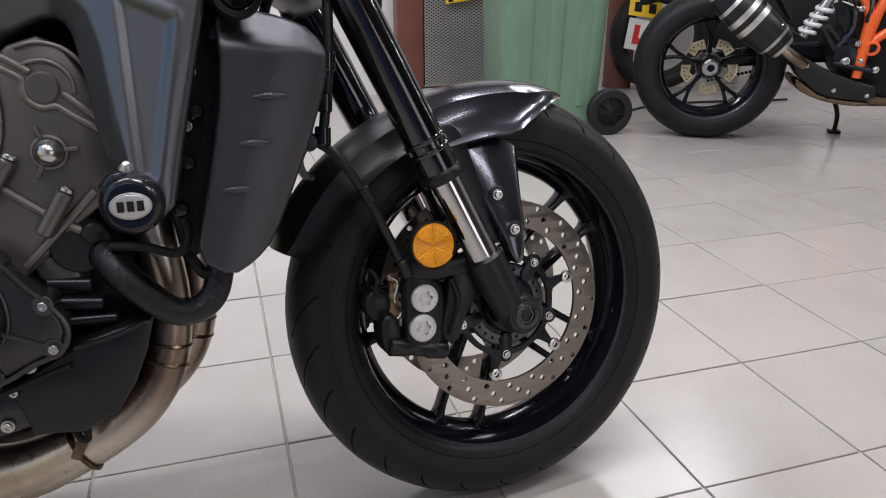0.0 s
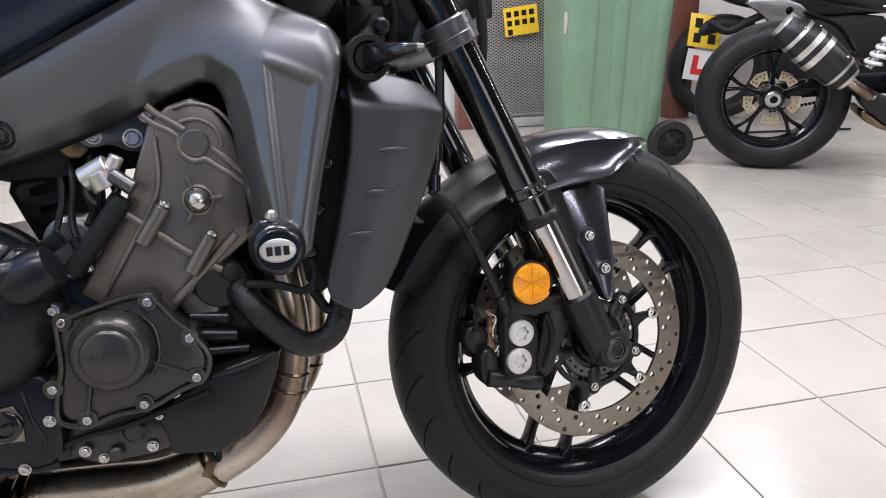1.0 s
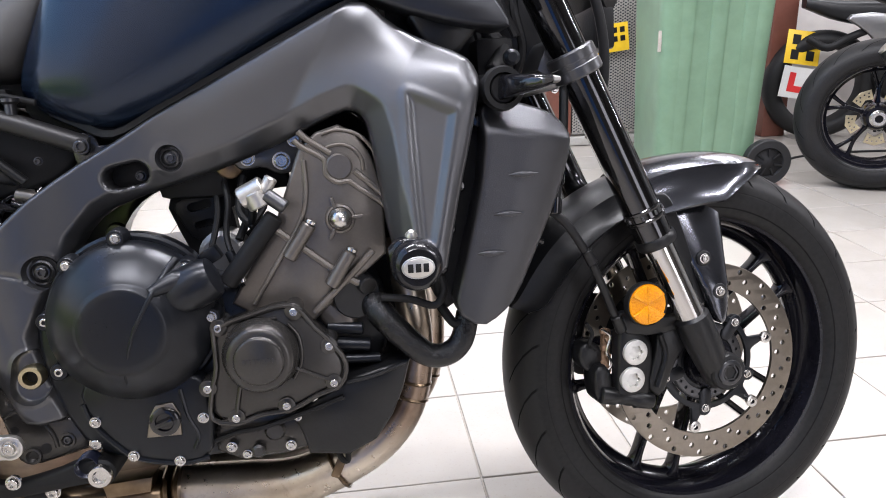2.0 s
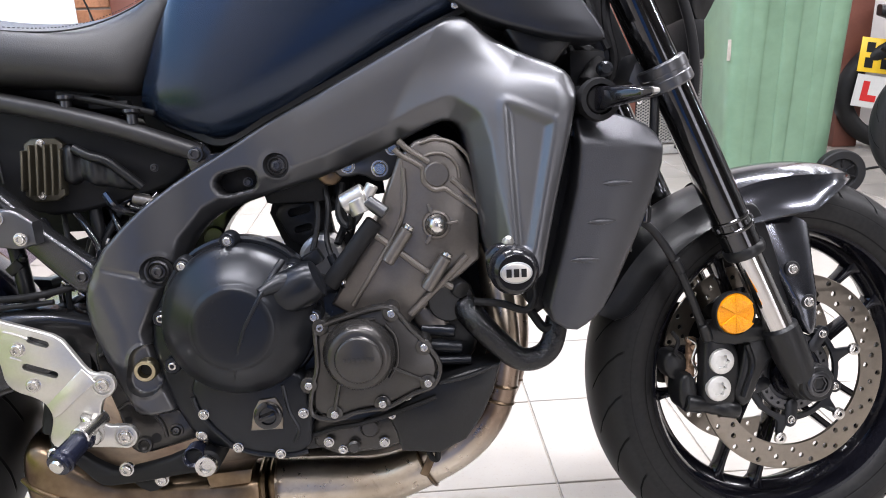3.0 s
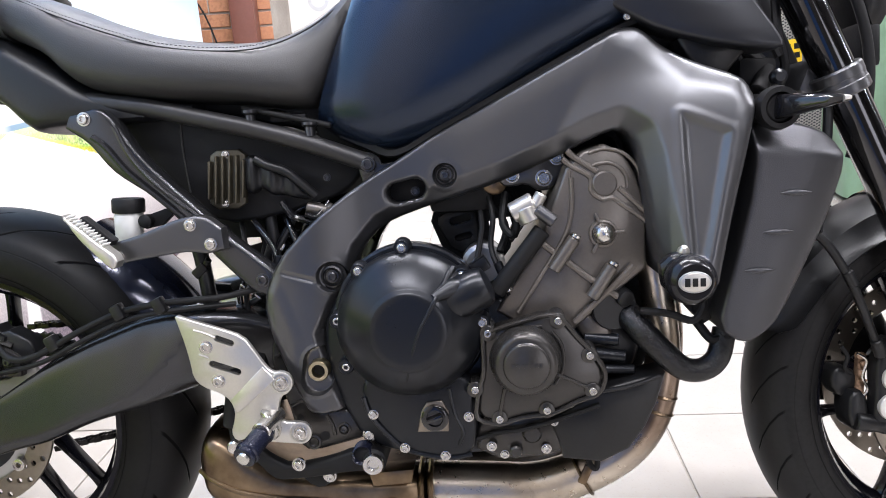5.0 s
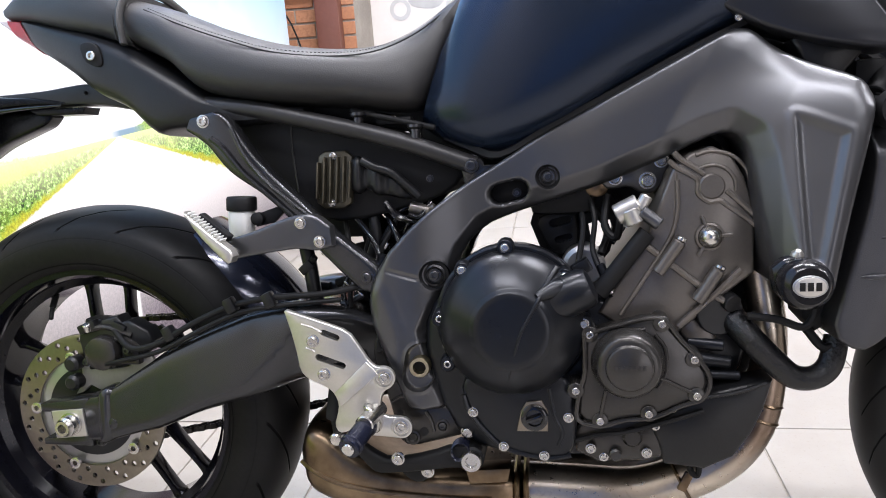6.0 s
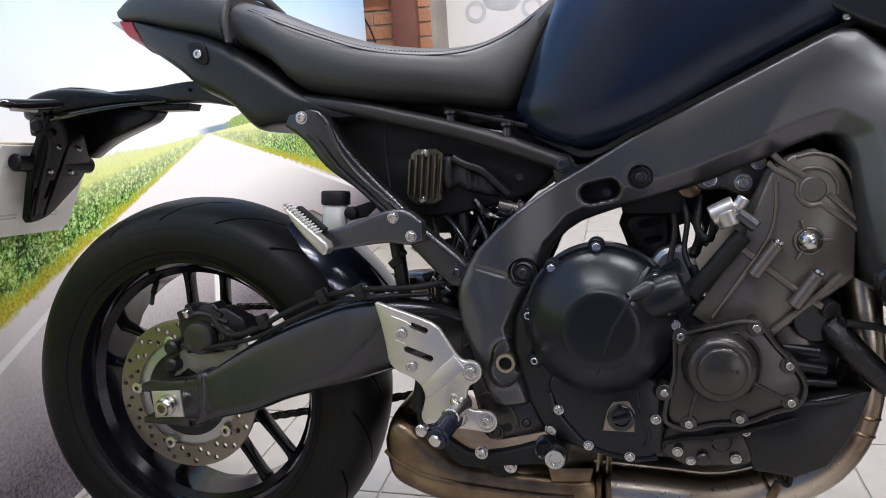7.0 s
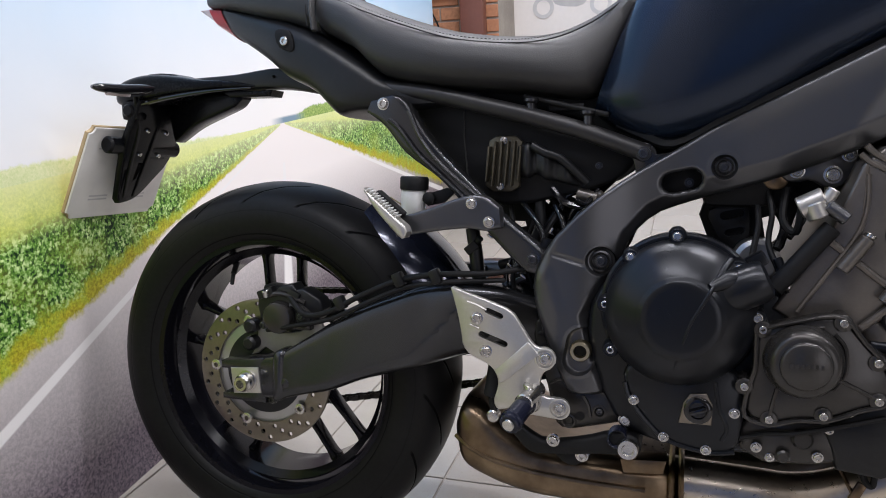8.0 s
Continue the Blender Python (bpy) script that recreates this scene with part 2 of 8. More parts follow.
    olive = blend(t, soft, (0.12, 0.22, 0.008), (0.70, 0.76, 0.07))
    meadow = blend(t, soft, (0.36, 0.50, 0.03), (0.80, 0.86, 0.16))
    o = calc(t, "ADD", off, calc(t, "MULTIPLY", calc(t, "SUBTRACT", clump, 0.5), 2.2))
    grass = blend(t, step_up(t, o, 4.3, 3.7), olive, ochre)
    grass = blend(t, step_up(t, o, 4.1, 4.5), grass, leafy)
    grass = blend(t, step_up(t, o, 10.0, 15.0), grass, meadow)
    pale = calc(t, "MULTIPLY", step_up(t, calc(t, "SUBTRACT", dv, calc(t, "MULTIPLY", wall_noise, 0.06)), 0.07, -0.03), 0.75)
    grass = blend(t, pale, grass, (0.88, 0.91, 0.50))
    # asphalt
    grit = node(t, "TexNoise", {"Vector": at, "Scale": 120.0, "Detail": 5.0, "Roughness": 0.85}).outputs[0]
    patch = node(t, "TexNoise", {"Vector": ground, "Scale": 1.3, "Detail": 4.0}).outputs[0]
    road = blend(t, step_up(t, grit, 0.41, 0.59), (0.026, 0.019, 0.027), (0.27, 0.215, 0.235))
    road = blend(t, calc(t, "MULTIPLY", patch, 0.35), road, (0.20, 0.18, 0.26))
    road = blend(t, step_up(t, dv, 0.55, 0.17), road, (0.95, 0.90, 0.88))
    paint = (0.93, 0.91, 0.90)
    left = step_up(t, calc(t, "ABSOLUTE", calc(t, "ADD", side, 2.89)), 0.10, 0.07)
    right = step_up(t, calc(t, "ABSOLUTE", calc(t, "SUBTRACT", side, 3.38)), 0.11, 0.07)
    middle = calc(t, "MULTIPLY", step_up(t, calc(t, "ABSOLUTE", calc(t, "ADD", side, 0.16)), 0.075, 0.05), calc(t, "MAXIMUM", step_up(t, calc(t, "ABSOLUTE", calc(t, "SUBTRACT", dv, 0.42)), 0.125, 0.12), step_up(t, calc(t, "ABSOLUTE", calc(t, "SUBTRACT", dv, 0.14)), 0.028, 0.024)))
    marks = calc(t, "MAXIMUM", calc(t, "MAXIMUM", left, right), middle)
    road = blend(t, calc(t, "MULTIPLY", marks, step_up(t, grit, 0.2, 0.4)), road, paint)
    land = blend(t, step_up(t, off, 3.5, 3.7), road, grass)
    # hedges over the horizon: tall to the right, low to the left
    tall = calc(t, "MULTIPLY", step_up(t, du, 0.0, 0.22), 0.035)
    tall = calc(t, "ADD", tall, calc(t, "MULTIPLY", step_up(t, du, -0.25, -0.95), 0.03))
    top = calc(t, "ADD", calc(t, "ADD", tall, 0.653), calc(t, "MULTIPLY", calc(t, "SUBTRACT", wall_noise, 0.5), 0.03))
    wood = blend(t, step_up(t, fine, 0.35, 0.65), (0.12, 0.28, 0.04), (0.52, 0.64, 0.20))
    wood = blend(t, step_up(t, du, -0.04, -0.22), wood, blend(t, soft, (0.66, 0.76, 0.34), (0.88, 0.91, 0.58)))
    over = step_up(t, calc(t, "SUBTRACT", v, top), 0.003, -0.003)
    sky = blend(t, over, sky, wood)
    hill = calc(t, "MULTIPLY", step_up(t, calc(t, "ABSOLUTE", calc(t, "SUBTRACT", du, 0.05)), 0.12, 0.04), step_up(t, calc(t, "ABSOLUTE", calc(t, "SUBTRACT", v, 0.662)), 0.012, 0.006))
    sky = blend(t, hill, sky, (0.22, 0.33, 0.42))
    t.links.new(blend(t, calc(t, "GREATER_THAN", dv, 0.0), sky, land), b.inputs["Base Color"])
    b.inputs["Roughness"].default_value = 0.5
    b.inputs["Specular IOR Level"].default_value = 0.25
    return m


def header_material():
    """Steel header: bright by the collector, burnt brown round the first bend."""
    m, t, b = nodes_of("burnt_header")
    at = node(t, "TexCoord").outputs["Object"]
    big = node(t, "TexNoise", {"Vector": at, "Scale": 9.0, "Detail": 5.0, "Roughness": 0.6}).outputs[0]
    fine = node(t, "TexNoise", {"Vector": at, "Scale": 60.0, "Detail": 5.0, "Roughness": 0.7}).outputs[0]
    high = node(t, "SeparateXYZ", {0: at}).outputs[2]
    clean = blend(t, step_up(t, big, 0.35, 0.65), (0.46, 0.39, 0.31), (0.72, 0.65, 0.56))
    burnt = blend(t, step_up(t, big, 0.35, 0.65), (0.14, 0.095, 0.068), (0.36, 0.285, 0.225))
    heat = step_up(t, calc(t, "ADD", high, calc(t, "MULTIPLY", calc(t, "SUBTRACT", big, 0.5), 0.12)), 0.232, 0.282)
    heat = calc(t, "MULTIPLY", heat, step_up(t, high, 0.44, 0.37))
    base = blend(t, heat, clean, burnt)
    base = blend(t, calc(t, "MULTIPLY", step_up(t, fine, 0.56, 0.7), 0.3), base, (0.16, 0.10, 0.065))
    t.links.new(base, b.inputs["Base Color"])
    t.links.new(calc(t, "ADD", calc(t, "MULTIPLY", fine, 0.2), 0.2), b.inputs["Roughness"])
    b.inputs["Metallic"].default_value = 1.0
    return m


PIPE = header_material()
TILE, BRICK, AMBER, MURAL = tile_material(), brick_material(), amber_material(), mural_material()
BOTTLE = surface("milky_bottle", (0.66, 0.66, 0.64), 0.3, 0.0, 0.06, 60, 0.0, 0.05)
LENS_RED = clear_material("red_lens", (0.75, 0.03, 0.04), 0.1)
LENS_CLEAR = clear_material("clear_lens", (0.9, 0.75, 0.75), 0.1)
TUBE_GLOW = glow("lit_tube", (0.985, 0.97, 1.03), 6.0)


# ---- shapes ----
def catmull(a, b, c, d, f):
    return 0.5 * (2 * b + (c - a) * f + (2 * a - 5 * b + 4 * c - d) * f * f + (3 * b - a - 3 * c + d) * f * f * f)


def glide(rows, sub):
    """Rows of numbers, with sub - 1 smooth rows put in between each two."""
    p = np.array(rows, float)
    if sub < 2:
        return p
    p = np.vstack([2 * p[0] - p[1], p, 2 * p[-1] - p[-2]])
    out = [catmull(*p[i:i + 4], s / sub) for i in range(len(p) - 3) for s in range(sub)]
    return np.array(out + [p[-2]])


def skin(rings, closed=True, caps=True):
    """A mesh over rings of points, all of one length."""
    bm = bmesh.new()
    vs = [[bm.verts.new(p) for p in ring] for ring in rings]
    n = len(vs[0])
    for a, b in zip(vs, vs[1:]):
        for i in range(n if closed else n - 1):
            j = (i + 1) % n
            bm.faces.new((a[i], a[j], b[j], b[i]))
    if caps:
        bm.faces.new(vs[0])
        bm.faces.new(vs[-1][::-1])
    bmesh.ops.recalc_face_normals(bm, faces=bm.faces)
    return bm


def band(stations, sub=4, seg=18, k=0.45, waist=0.0):
    """A body over stations (x, z of its top; x, z of its foot; y inside; y outside) with rounded sections.
    k: 0.2 boxy, 1 round; waist: how far the widest place sits below the middle."""
    rings = []
    for xt, zt, xb, zb, yi, yo in glide(stations, sub):
        ring = []
        for i in range(seg):
            a = 2 * math.pi * (i + 0.5) / seg
            c, s = math.cos(a), math.sin(a)
            up = math.copysign(abs(s) ** k, s)
            out = math.copysign(abs(c) ** k, c) * (1 - waist * max(0.0, up) ** 1.5)
            f, g = (1 + up) / 2, (1 + out) / 2
            ring.append((xb + (xt - xb) * f, yi + (yo - yi) * g, zb + (zt - zb) * f))
        rings.append(ring)
    return skin(rings)


def frame_of(d):
    d = Vector(d).normalized()
    side = d.cross(Vector((0, 0, 1)) if abs(d.z) < 0.9 else Vector((1, 0, 0))).normalized()
    return d, side, side.cross(d)


def lathe(profile, at=(0, 0, 0), axis=(0, -1, 0), seg=32, caps=True):
    """A turned body: profile of (way along the axis, radius)."""
    d, e, f = frame_of(axis)
    rings = [[Vector(at) + d * h + (e * math.cos(2 * math.pi * i / seg) + f * math.sin(2 * math.pi * i / seg)) * max(r, 1e-4) for i in range(seg)] for h, r in profile]
    return skin(rings, caps=caps)


def ringed(profile, at=(0, 0, 0), axis=(0, -1, 0), seg=48):
    """A turned ring: a closed profile of (way along the axis, radius)."""
    bm = lathe(list(profile) + [profile[0]], at, axis, seg, caps=False)
    bmesh.ops.remove_doubles(bm, verts=bm.verts, dist=1e-6)
    bmesh.ops.recalc_face_normals(bm, faces=bm.faces)
    return bm


def sweep(path, r, seg=12, sub=5, flat=1.0):
    """A tube along a path; r: one radius, or one for each point."""
    rr = [r] * len(path) if isinstance(r, (int, float)) else r
    pts = glide([(*p, q) for p, q in zip(path, rr)], sub)
    rings = []
    last = None
    for i, row in enumerate(pts):
        d = Vector(pts[min(i + 1, len(pts) - 1)][:3]) - Vector(pts[max(i - 1, 0)][:3])
        d.normalize()
        side = (last - d * last.dot(d)) if last is not None else frame_of(d)[1]
        side.normalize()
        last = side
        up = d.cross(side)
        rings.append([Vector(row[:3]) + (side * math.cos(2 * math.pi * k / seg) + up * flat * math.sin(2 * math.pi * k / seg)) * row[3] for k in range(seg)])
    return skin(rings)


def rod(a, b, r, r2=None, seg=20, edge=0.0015):
    a, b = Vector(a), Vector(b)
    n, q = (b - a).length, r if r2 is None else r2
    e = min(edge, r * 0.4, q * 0.4, n * 0.3)
    return lathe([(0, r - e), (e, r), (n - e, q), (n, q - e)], a, b - a, seg)


def softened(pts, times=2):
    """A closed outline with its corners cut round."""
    p = [Vector(q) for q in pts]
    for _ in range(times):
        p = [a * w + b * (1 - w) for a, b in zip(p, p[1:] + p[:1]) for w in (0.75, 0.25)]
    return [(q.x, q.y) for q in p]


def area(pts):
    return sum(a[0] * b[1] - b[0] * a[1] for a, b in zip(pts, pts[1:] + pts[:1])) / 2


def inset(pts, by):
    out = []
    n = len(pts)
    for i in range(n):
        a, b, c = (Vector(pts[(i + k) % n]) for k in (-1, 0, 1))
        d, e = (b - a).normalized(), (c - b).normalized()
        m = Vector((-d.y - e.y, d.x + e.x))
        m = m.normalized() if m.length > 1e-6 else Vector((-d.y, d.x))
        out.append(tuple(b + m * by / max(0.45, m.dot(Vector((-d.y, d.x))))))
    return out


def slab(outline, y_back, y_front, holes=(), edge=0.003, soft=1, slope=None):
    """A plate in the x-z plane between two depths, with a rounded front edge and through holes. slope: a function of
    x and z that is added to the depth."""
    pts = softened(outline, soft) if soft else [tuple(p) for p in outline]
    if area(pts) < 0:
        pts = pts[::-1]
    loops = [h if area(h) < 0 else h[::-1] for h in holes]
    toward = -1 if y_front < y_back else 1
    lift = slope or (lambda x, z: 0.0)
    bm = bmesh.new()

    def ring(points, y):
        return [bm.verts.new((x, y + lift(x, z), z)) for x, z in points]

    rows = [ring(pts, y_back), ring(pts, y_front - toward * edge), ring(inset(pts, edge * 0.35), y_front - toward * edge * 0.35), ring(inset(pts, edge), y_front)]
    for a, b in zip(rows, rows[1:]):
        for i in range(len(pts)):
            j = (i + 1) % len(pts)
            bm.faces.new((a[i], a[j], b[j], b[i]))
    inner_front, inner_back = [ring(h, y_front) for h in loops], [ring(h, y_back) for h in loops]
    for a, b in zip(inner_front, inner_back):
        for i in range(len(a)):
            j = (i + 1) % len(a)
            bm.faces.new((a[i], a[j], b[j], b[i]))
    for outer, inner in ((rows[3], inner_front), (rows[0], inner_back)):
        flat = outer + [q for h in inner for q in h]
        lines = [[Vector((q.co.x, q.co.z, 0)) for q in some] for some in [outer, *inner]]
        for tri in tessellate_polygon(lines):
            try:
                bm.faces.new([flat[i] for i in tri])
            except ValueError:
                pass
    bmesh.ops.recalc_face_normals(bm, faces=bm.faces)
    return bm


def way_to(points, line, closed=True):
    """The distance of each of the points to a line of corners."""
    p, a = np.array(points, float), np.array(line, float)
    b = np.roll(a, -1, 0) if closed else a[1:]
    a = a if closed else a[:-1]
    d = b - a
    f = np.clip(((p[:, None] - a) * d).sum(-1) / np.maximum((d * d).sum(-1), 1e-12), 0, 1)
    return np.sqrt((((a + f[..., None] * d) - p[:, None]) ** 2).sum(-1).min(1))


def inside(points, line):
    p, a = np.array(points, float), np.array(line, float)
    b = np.roll(a, -1, 0)
    cross = (a[:, 1] > p[:, None, 1]) != (b[:, 1] > p[:, None, 1])
    at = a[:, 0] + (p[:, None, 1] - a[:, 1]) / np.where(b[:, 1] == a[:, 1], 1e-9, b[:, 1] - a[:, 1]) * (b[:, 0] - a[:, 0])
    return (cross & (p[:, None, 0] < at)).sum(1) % 2 == 1


def relief(outline, y_back, height, edge=0.008, step=0.006, holes=(), soft=1, creases=()):
    """A cast plate in the x-z plane whose front (towards -y) follows height(points), with a rounded rim and real holes."""
    pts = softened(outline, soft) if soft else [tuple(p) for p in outline]
    loops = [pts, *[list(h) for h in holes]]
    corners, edges = [], []
    for loop in loops:
        fine = []
        for a, b in zip(loop, loop[1:] + loop[:1]):
            n = max(1, int(math.hypot(b[0] - a[0], b[1] - a[1]) / step))
            fine += [(a[0] + (b[0] - a[0]) * k / n, a[1] + (b[1] - a[1]) * k / n) for k in range(n)]
        n0 = len(corners)
        edges += [(n0 + k, n0 + (k + 1) % len(fine)) for k in range(len(fine))]
        corners += fine
    for line in creases:
        fine = []
        for a, b in zip(line, line[1:]):
            n = max(1, int(math.hypot(b[0] - a[0], b[1] - a[1]) / step))
            fine += [(a[0] + (b[0] - a[0]) * k / n, a[1] + (b[1] - a[1]) * k / n) for k in range(n)]
        fine.append(tuple(line[-1]))
        n0 = len(corners)
        edges += [(n0 + k, n0 + k + 1) for k in range(len(fine) - 1)]
        corners += fine
    lo, hi = np.min(pts, 0), np.max(pts, 0)
    grid = np.array([(x + (step / 2 if k % 2 else 0), z) for k, z in enumerate(np.arange(lo[1], hi[1], step * 0.87)) for x in np.arange(lo[0], hi[0], step)])
    near = np.min([way_to(grid, loop) for loop in loops] + [way_to(grid, line, False) for line in creases], 0)
    keep = inside(grid, pts) & (near > step * 0.45)
    for h in holes:
        keep &= ~inside(grid, h)
    flat = [Vector(c) for c in corners] + [Vector(c) for c in grid[keep]]
    out = delaunay_2d_cdt(flat, edges, [], 0, 1e-7)
    places = np.array([tuple(v) for v in out[0]])
    tris = np.array([f for f in out[2] if len(f) == 3])
    mids = places[tris].mean(1)
    good = inside(mids, pts)
    for h in holes:
        good &= ~inside(mids, h)
    rim = np.min([way_to(places, loop) for loop in loops], 0)
    q = np.clip(1 - rim / edge, 0, 1)
    y = height(places) + edge * (1 - np.sqrt(1 - q * q * 0.98))
    bm = bmesh.new()
    front = [bm.verts.new((p[0], yy, p[1])) for p, yy in zip(places, y)]
    back = {}
    for f in tris[good]:
        bm.faces.new([front[i] for i in f])
    for e in [e for e in bm.edges if len(e.link_faces) == 1]:
        a, b = e.verts
        for v in (a, b):
            if v not in back:
                back[v] = bm.verts.new((v.co.x, y_back, v.co.z))
        bm.faces.new((a, b, back[b], back[a]))
    for v in [v for v in front if not v.link_faces]:
        bm.verts.remove(v)
    bmesh.ops.recalc_face_normals(bm, faces=bm.faces)
    return bm


def ramp(d, wide, round_off=0.006):
    """Falls from wide to 0 with the distance d, with a rounded foot."""
    g = wide - d
    return np.where(g > round_off, g, np.where(g < -round_off, 0.0, (g + round_off) ** 2 / (4 * round_off)))


def swell(d, wide):
    """1 at a line, 0 from wide away, smooth between."""
    q = np.clip(1 - d / wide, 0, 1)
    return q * q * (3 - 2 * q)


def block(at, size, edge=0.004, turn=None, segments=2):
    bm = bmesh.new()
    bmesh.ops.create_cube(bm, size=1.0)
    bmesh.ops.scale(bm, vec=size, verts=bm.verts)
    if edge:
        bmesh.ops.bevel(bm, geom=bm.edges[:], offset=edge, segments=segments, affect="EDGES", profile=0.6)
    bmesh.ops.transform(bm, matrix=Matrix.Translation(at) @ (turn or Matrix()), verts=bm.verts)
    return bm


def joined(*many):
    """Several bodies as one mesh."""
    bm = bmesh.new()
    for b in many:
        me = bpy.data.meshes.new("scrap")
        b.to_mesh(me)
        bm.from_mesh(me)
        b.free()
        bpy.data.meshes.remove(me)
    return bm


def mirrored(bm):
    other = bm.copy()
    bmesh.ops.scale(other, vec=(1, -1, 1), verts=other.verts)
    bmesh.ops.reverse_faces(other, faces=other.faces)
    return other


def mesh_from(name, bm, material, sharp=38):
    me = bpy.data.meshes.new(name)
    bm.to_mesh(me)
    bm.free()
    me.materials.append(material)
    me.shade_smooth()
    me.set_sharp_from_angle(angle=radians(sharp))
    return me


def part(name, bm, material, parent, label="", m=None, sharp=38):
    """One mesh under a thing, or under a part of it."""
    data = bm if isinstance(bm, bpy.types.Mesh) else mesh_from(name, bm, material, sharp)
    ob = new(name, data)
    ob.parent = parent
    if m is not None:
        ob.matrix_basis = m
    if label:
        tagged(ob, label)
    return ob


def thing(name, label, category, group="", m=None):
    ob = tagged(new(name), label, category, group)
    if m is not None:
        ob.matrix_basis = m
    return ob


def circle(x, z, r, n=10, turn=0.0):
    return [(x + r * math.cos(2 * math.pi * i / n + turn), z + r * math.sin(2 * math.pi * i / n + turn)) for i in range(n)]


def obround(x0, z0, x1, z1, r, n=6):
    """The outline of a slot between two points."""
    d = Vector((x1 - x0, z1 - z0)).normalized()
    a = math.atan2(d.y, d.x)
    ends = [(x1, z1, a - math.pi / 2), (x0, z0, a + math.pi / 2)]
    return [(x + r * math.cos(b + math.pi * i / n), z + r * math.sin(b + math.pi * i / n)) for x, z, b in ends for i in range(n + 1)]


# Bolts: one mesh of unit radius for each kind, laid along -y.
def socket_bolt():
    hexagon = [(0.0, 1.0), (0.35, 1.0), (0.62, 0.92), (0.72, 0.78)]
    bm = lathe([(-0.6, 1.28), (-0.02, 1.28), (0.0, 1.2), (0.0, 1.0)] + hexagon[1:] + [(0.72, 0.5), (0.3, 0.46), (0.3, 0.0)], (0, 0, 0), (0, -1, 0), 14)
    return bm


BOLT_MESH = mesh_from("bolt", socket_bolt(), STEEL, 30)
DARK_BOLT_MESH = mesh_from("dark_bolt", socket_bolt(), DARK_STEEL, 30)


def bolts(parent, places, r=0.0055, dark=False, name="bolt"):
    r *= 0.86
    for x, y, z in places:
        part(name, DARK_BOLT_MESH if dark else BOLT_MESH, None, parent, m=Matrix.LocRotScale((x, y, z), Euler((0, random.uniform(0, 6), 0)), (r, r, r)))


# ---- the room ----
def setting(name, bm, material, label):
    return tagged(new(name, mesh_from(name, bm, material)), label, "", "", "structure")


EAST, SOUTH, NORTH = 9.9, -4.2, 3.46
floor = setting("floor", block((4.5, -0.4, -0.06), (10.9, 8.2, 0.112), 0), GROUT, "grey-beige ceramic tiled workshop floor")
setting("ceiling", block((4.5, -0.4, CEILING + 0.05), (11.2, 8.4, 0.1), 0), CEILING_GREY, "plain grey ceiling")
setting("wall_north", block((4.5, NORTH + 0.08, 1.5), (11.0, 0.16, 3.0), 0), WALL, "white back wall covered with a faded print")
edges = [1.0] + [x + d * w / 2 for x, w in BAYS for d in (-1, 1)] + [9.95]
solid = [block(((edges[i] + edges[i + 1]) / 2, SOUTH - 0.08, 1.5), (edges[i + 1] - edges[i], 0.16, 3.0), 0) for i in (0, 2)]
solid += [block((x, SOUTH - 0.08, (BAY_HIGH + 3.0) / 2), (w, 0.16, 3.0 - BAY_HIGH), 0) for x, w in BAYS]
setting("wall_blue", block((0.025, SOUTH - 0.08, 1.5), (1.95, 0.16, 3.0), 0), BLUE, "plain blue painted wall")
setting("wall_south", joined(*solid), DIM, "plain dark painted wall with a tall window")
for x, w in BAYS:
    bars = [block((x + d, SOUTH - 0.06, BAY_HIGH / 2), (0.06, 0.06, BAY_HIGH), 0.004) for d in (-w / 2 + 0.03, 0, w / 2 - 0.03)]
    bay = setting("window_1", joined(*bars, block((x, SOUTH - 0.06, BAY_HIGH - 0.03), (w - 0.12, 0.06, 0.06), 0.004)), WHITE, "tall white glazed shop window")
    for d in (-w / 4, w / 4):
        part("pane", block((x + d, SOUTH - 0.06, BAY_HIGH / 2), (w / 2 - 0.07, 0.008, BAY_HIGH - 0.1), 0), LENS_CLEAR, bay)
setting("wall_east", block((EAST + 0.08, -0.4, 1.5), (0.16, 8.0, 3.0), 0), PLAIN, "plain painted wall")

# The wall behind the bike's tail turns a little from the bike's own square.
along = Vector((-0.073, 1, 0)).normalized()
MURAL_AT = Matrix.Translation((-0.405, 0, 0)) @ Matrix(((along.x, -along.y, 0, 0), (along.y, along.x, 0, 0), (0, 0, 1, 0), (0, 0, 0, 1)))
wall_west = setting("wall_west", block((-0.7, 0.085, 1.5), (6.9, 0.16, 3.0), 0), PALE, "plain pale painted wall behind the road mural")
wall_west.matrix_basis = MURAL_AT
mural = tagged(new("wall_mural", mesh_from("wall_mural", block((0.825, 0.002, 1.3), (3.85, 0.003, 2.6), 0), MURAL)),
               "large printed wall mural of a country road between green verges", "mural")
mural.matrix_basis = MURAL_AT

for tx, ty, watts in TUBES:
    fit_at = thing("ceiling_light", "white ceiling batten with a lit tube, out of view", "ceiling light", "ceiling lights", pose(tx, ty, CEILING))
    part("housing", block((0, 0, -0.03), (1.3, 0.14, 0.06), 0.006), WHITE, fit_at)
    part("tube", rod((-0.6, 0, -0.068), (0.6, 0, -0.068), 0.014), TUBE_GLOW, fit_at)

panel_fit = thing("panel_lamp", "flat white lamp panel under the ceiling", "ceiling light", "", pose(*PANEL_AT, CEILING))
part("panel_frame", block((0, 0, -0.015), (1.26, 0.66, 0.03), 0.004), WHITE, panel_fit)
part("diffuser", block((0, 0, -0.033), (1.2, 0.6, 0.004), 0), TUBE_GLOW, panel_fit)

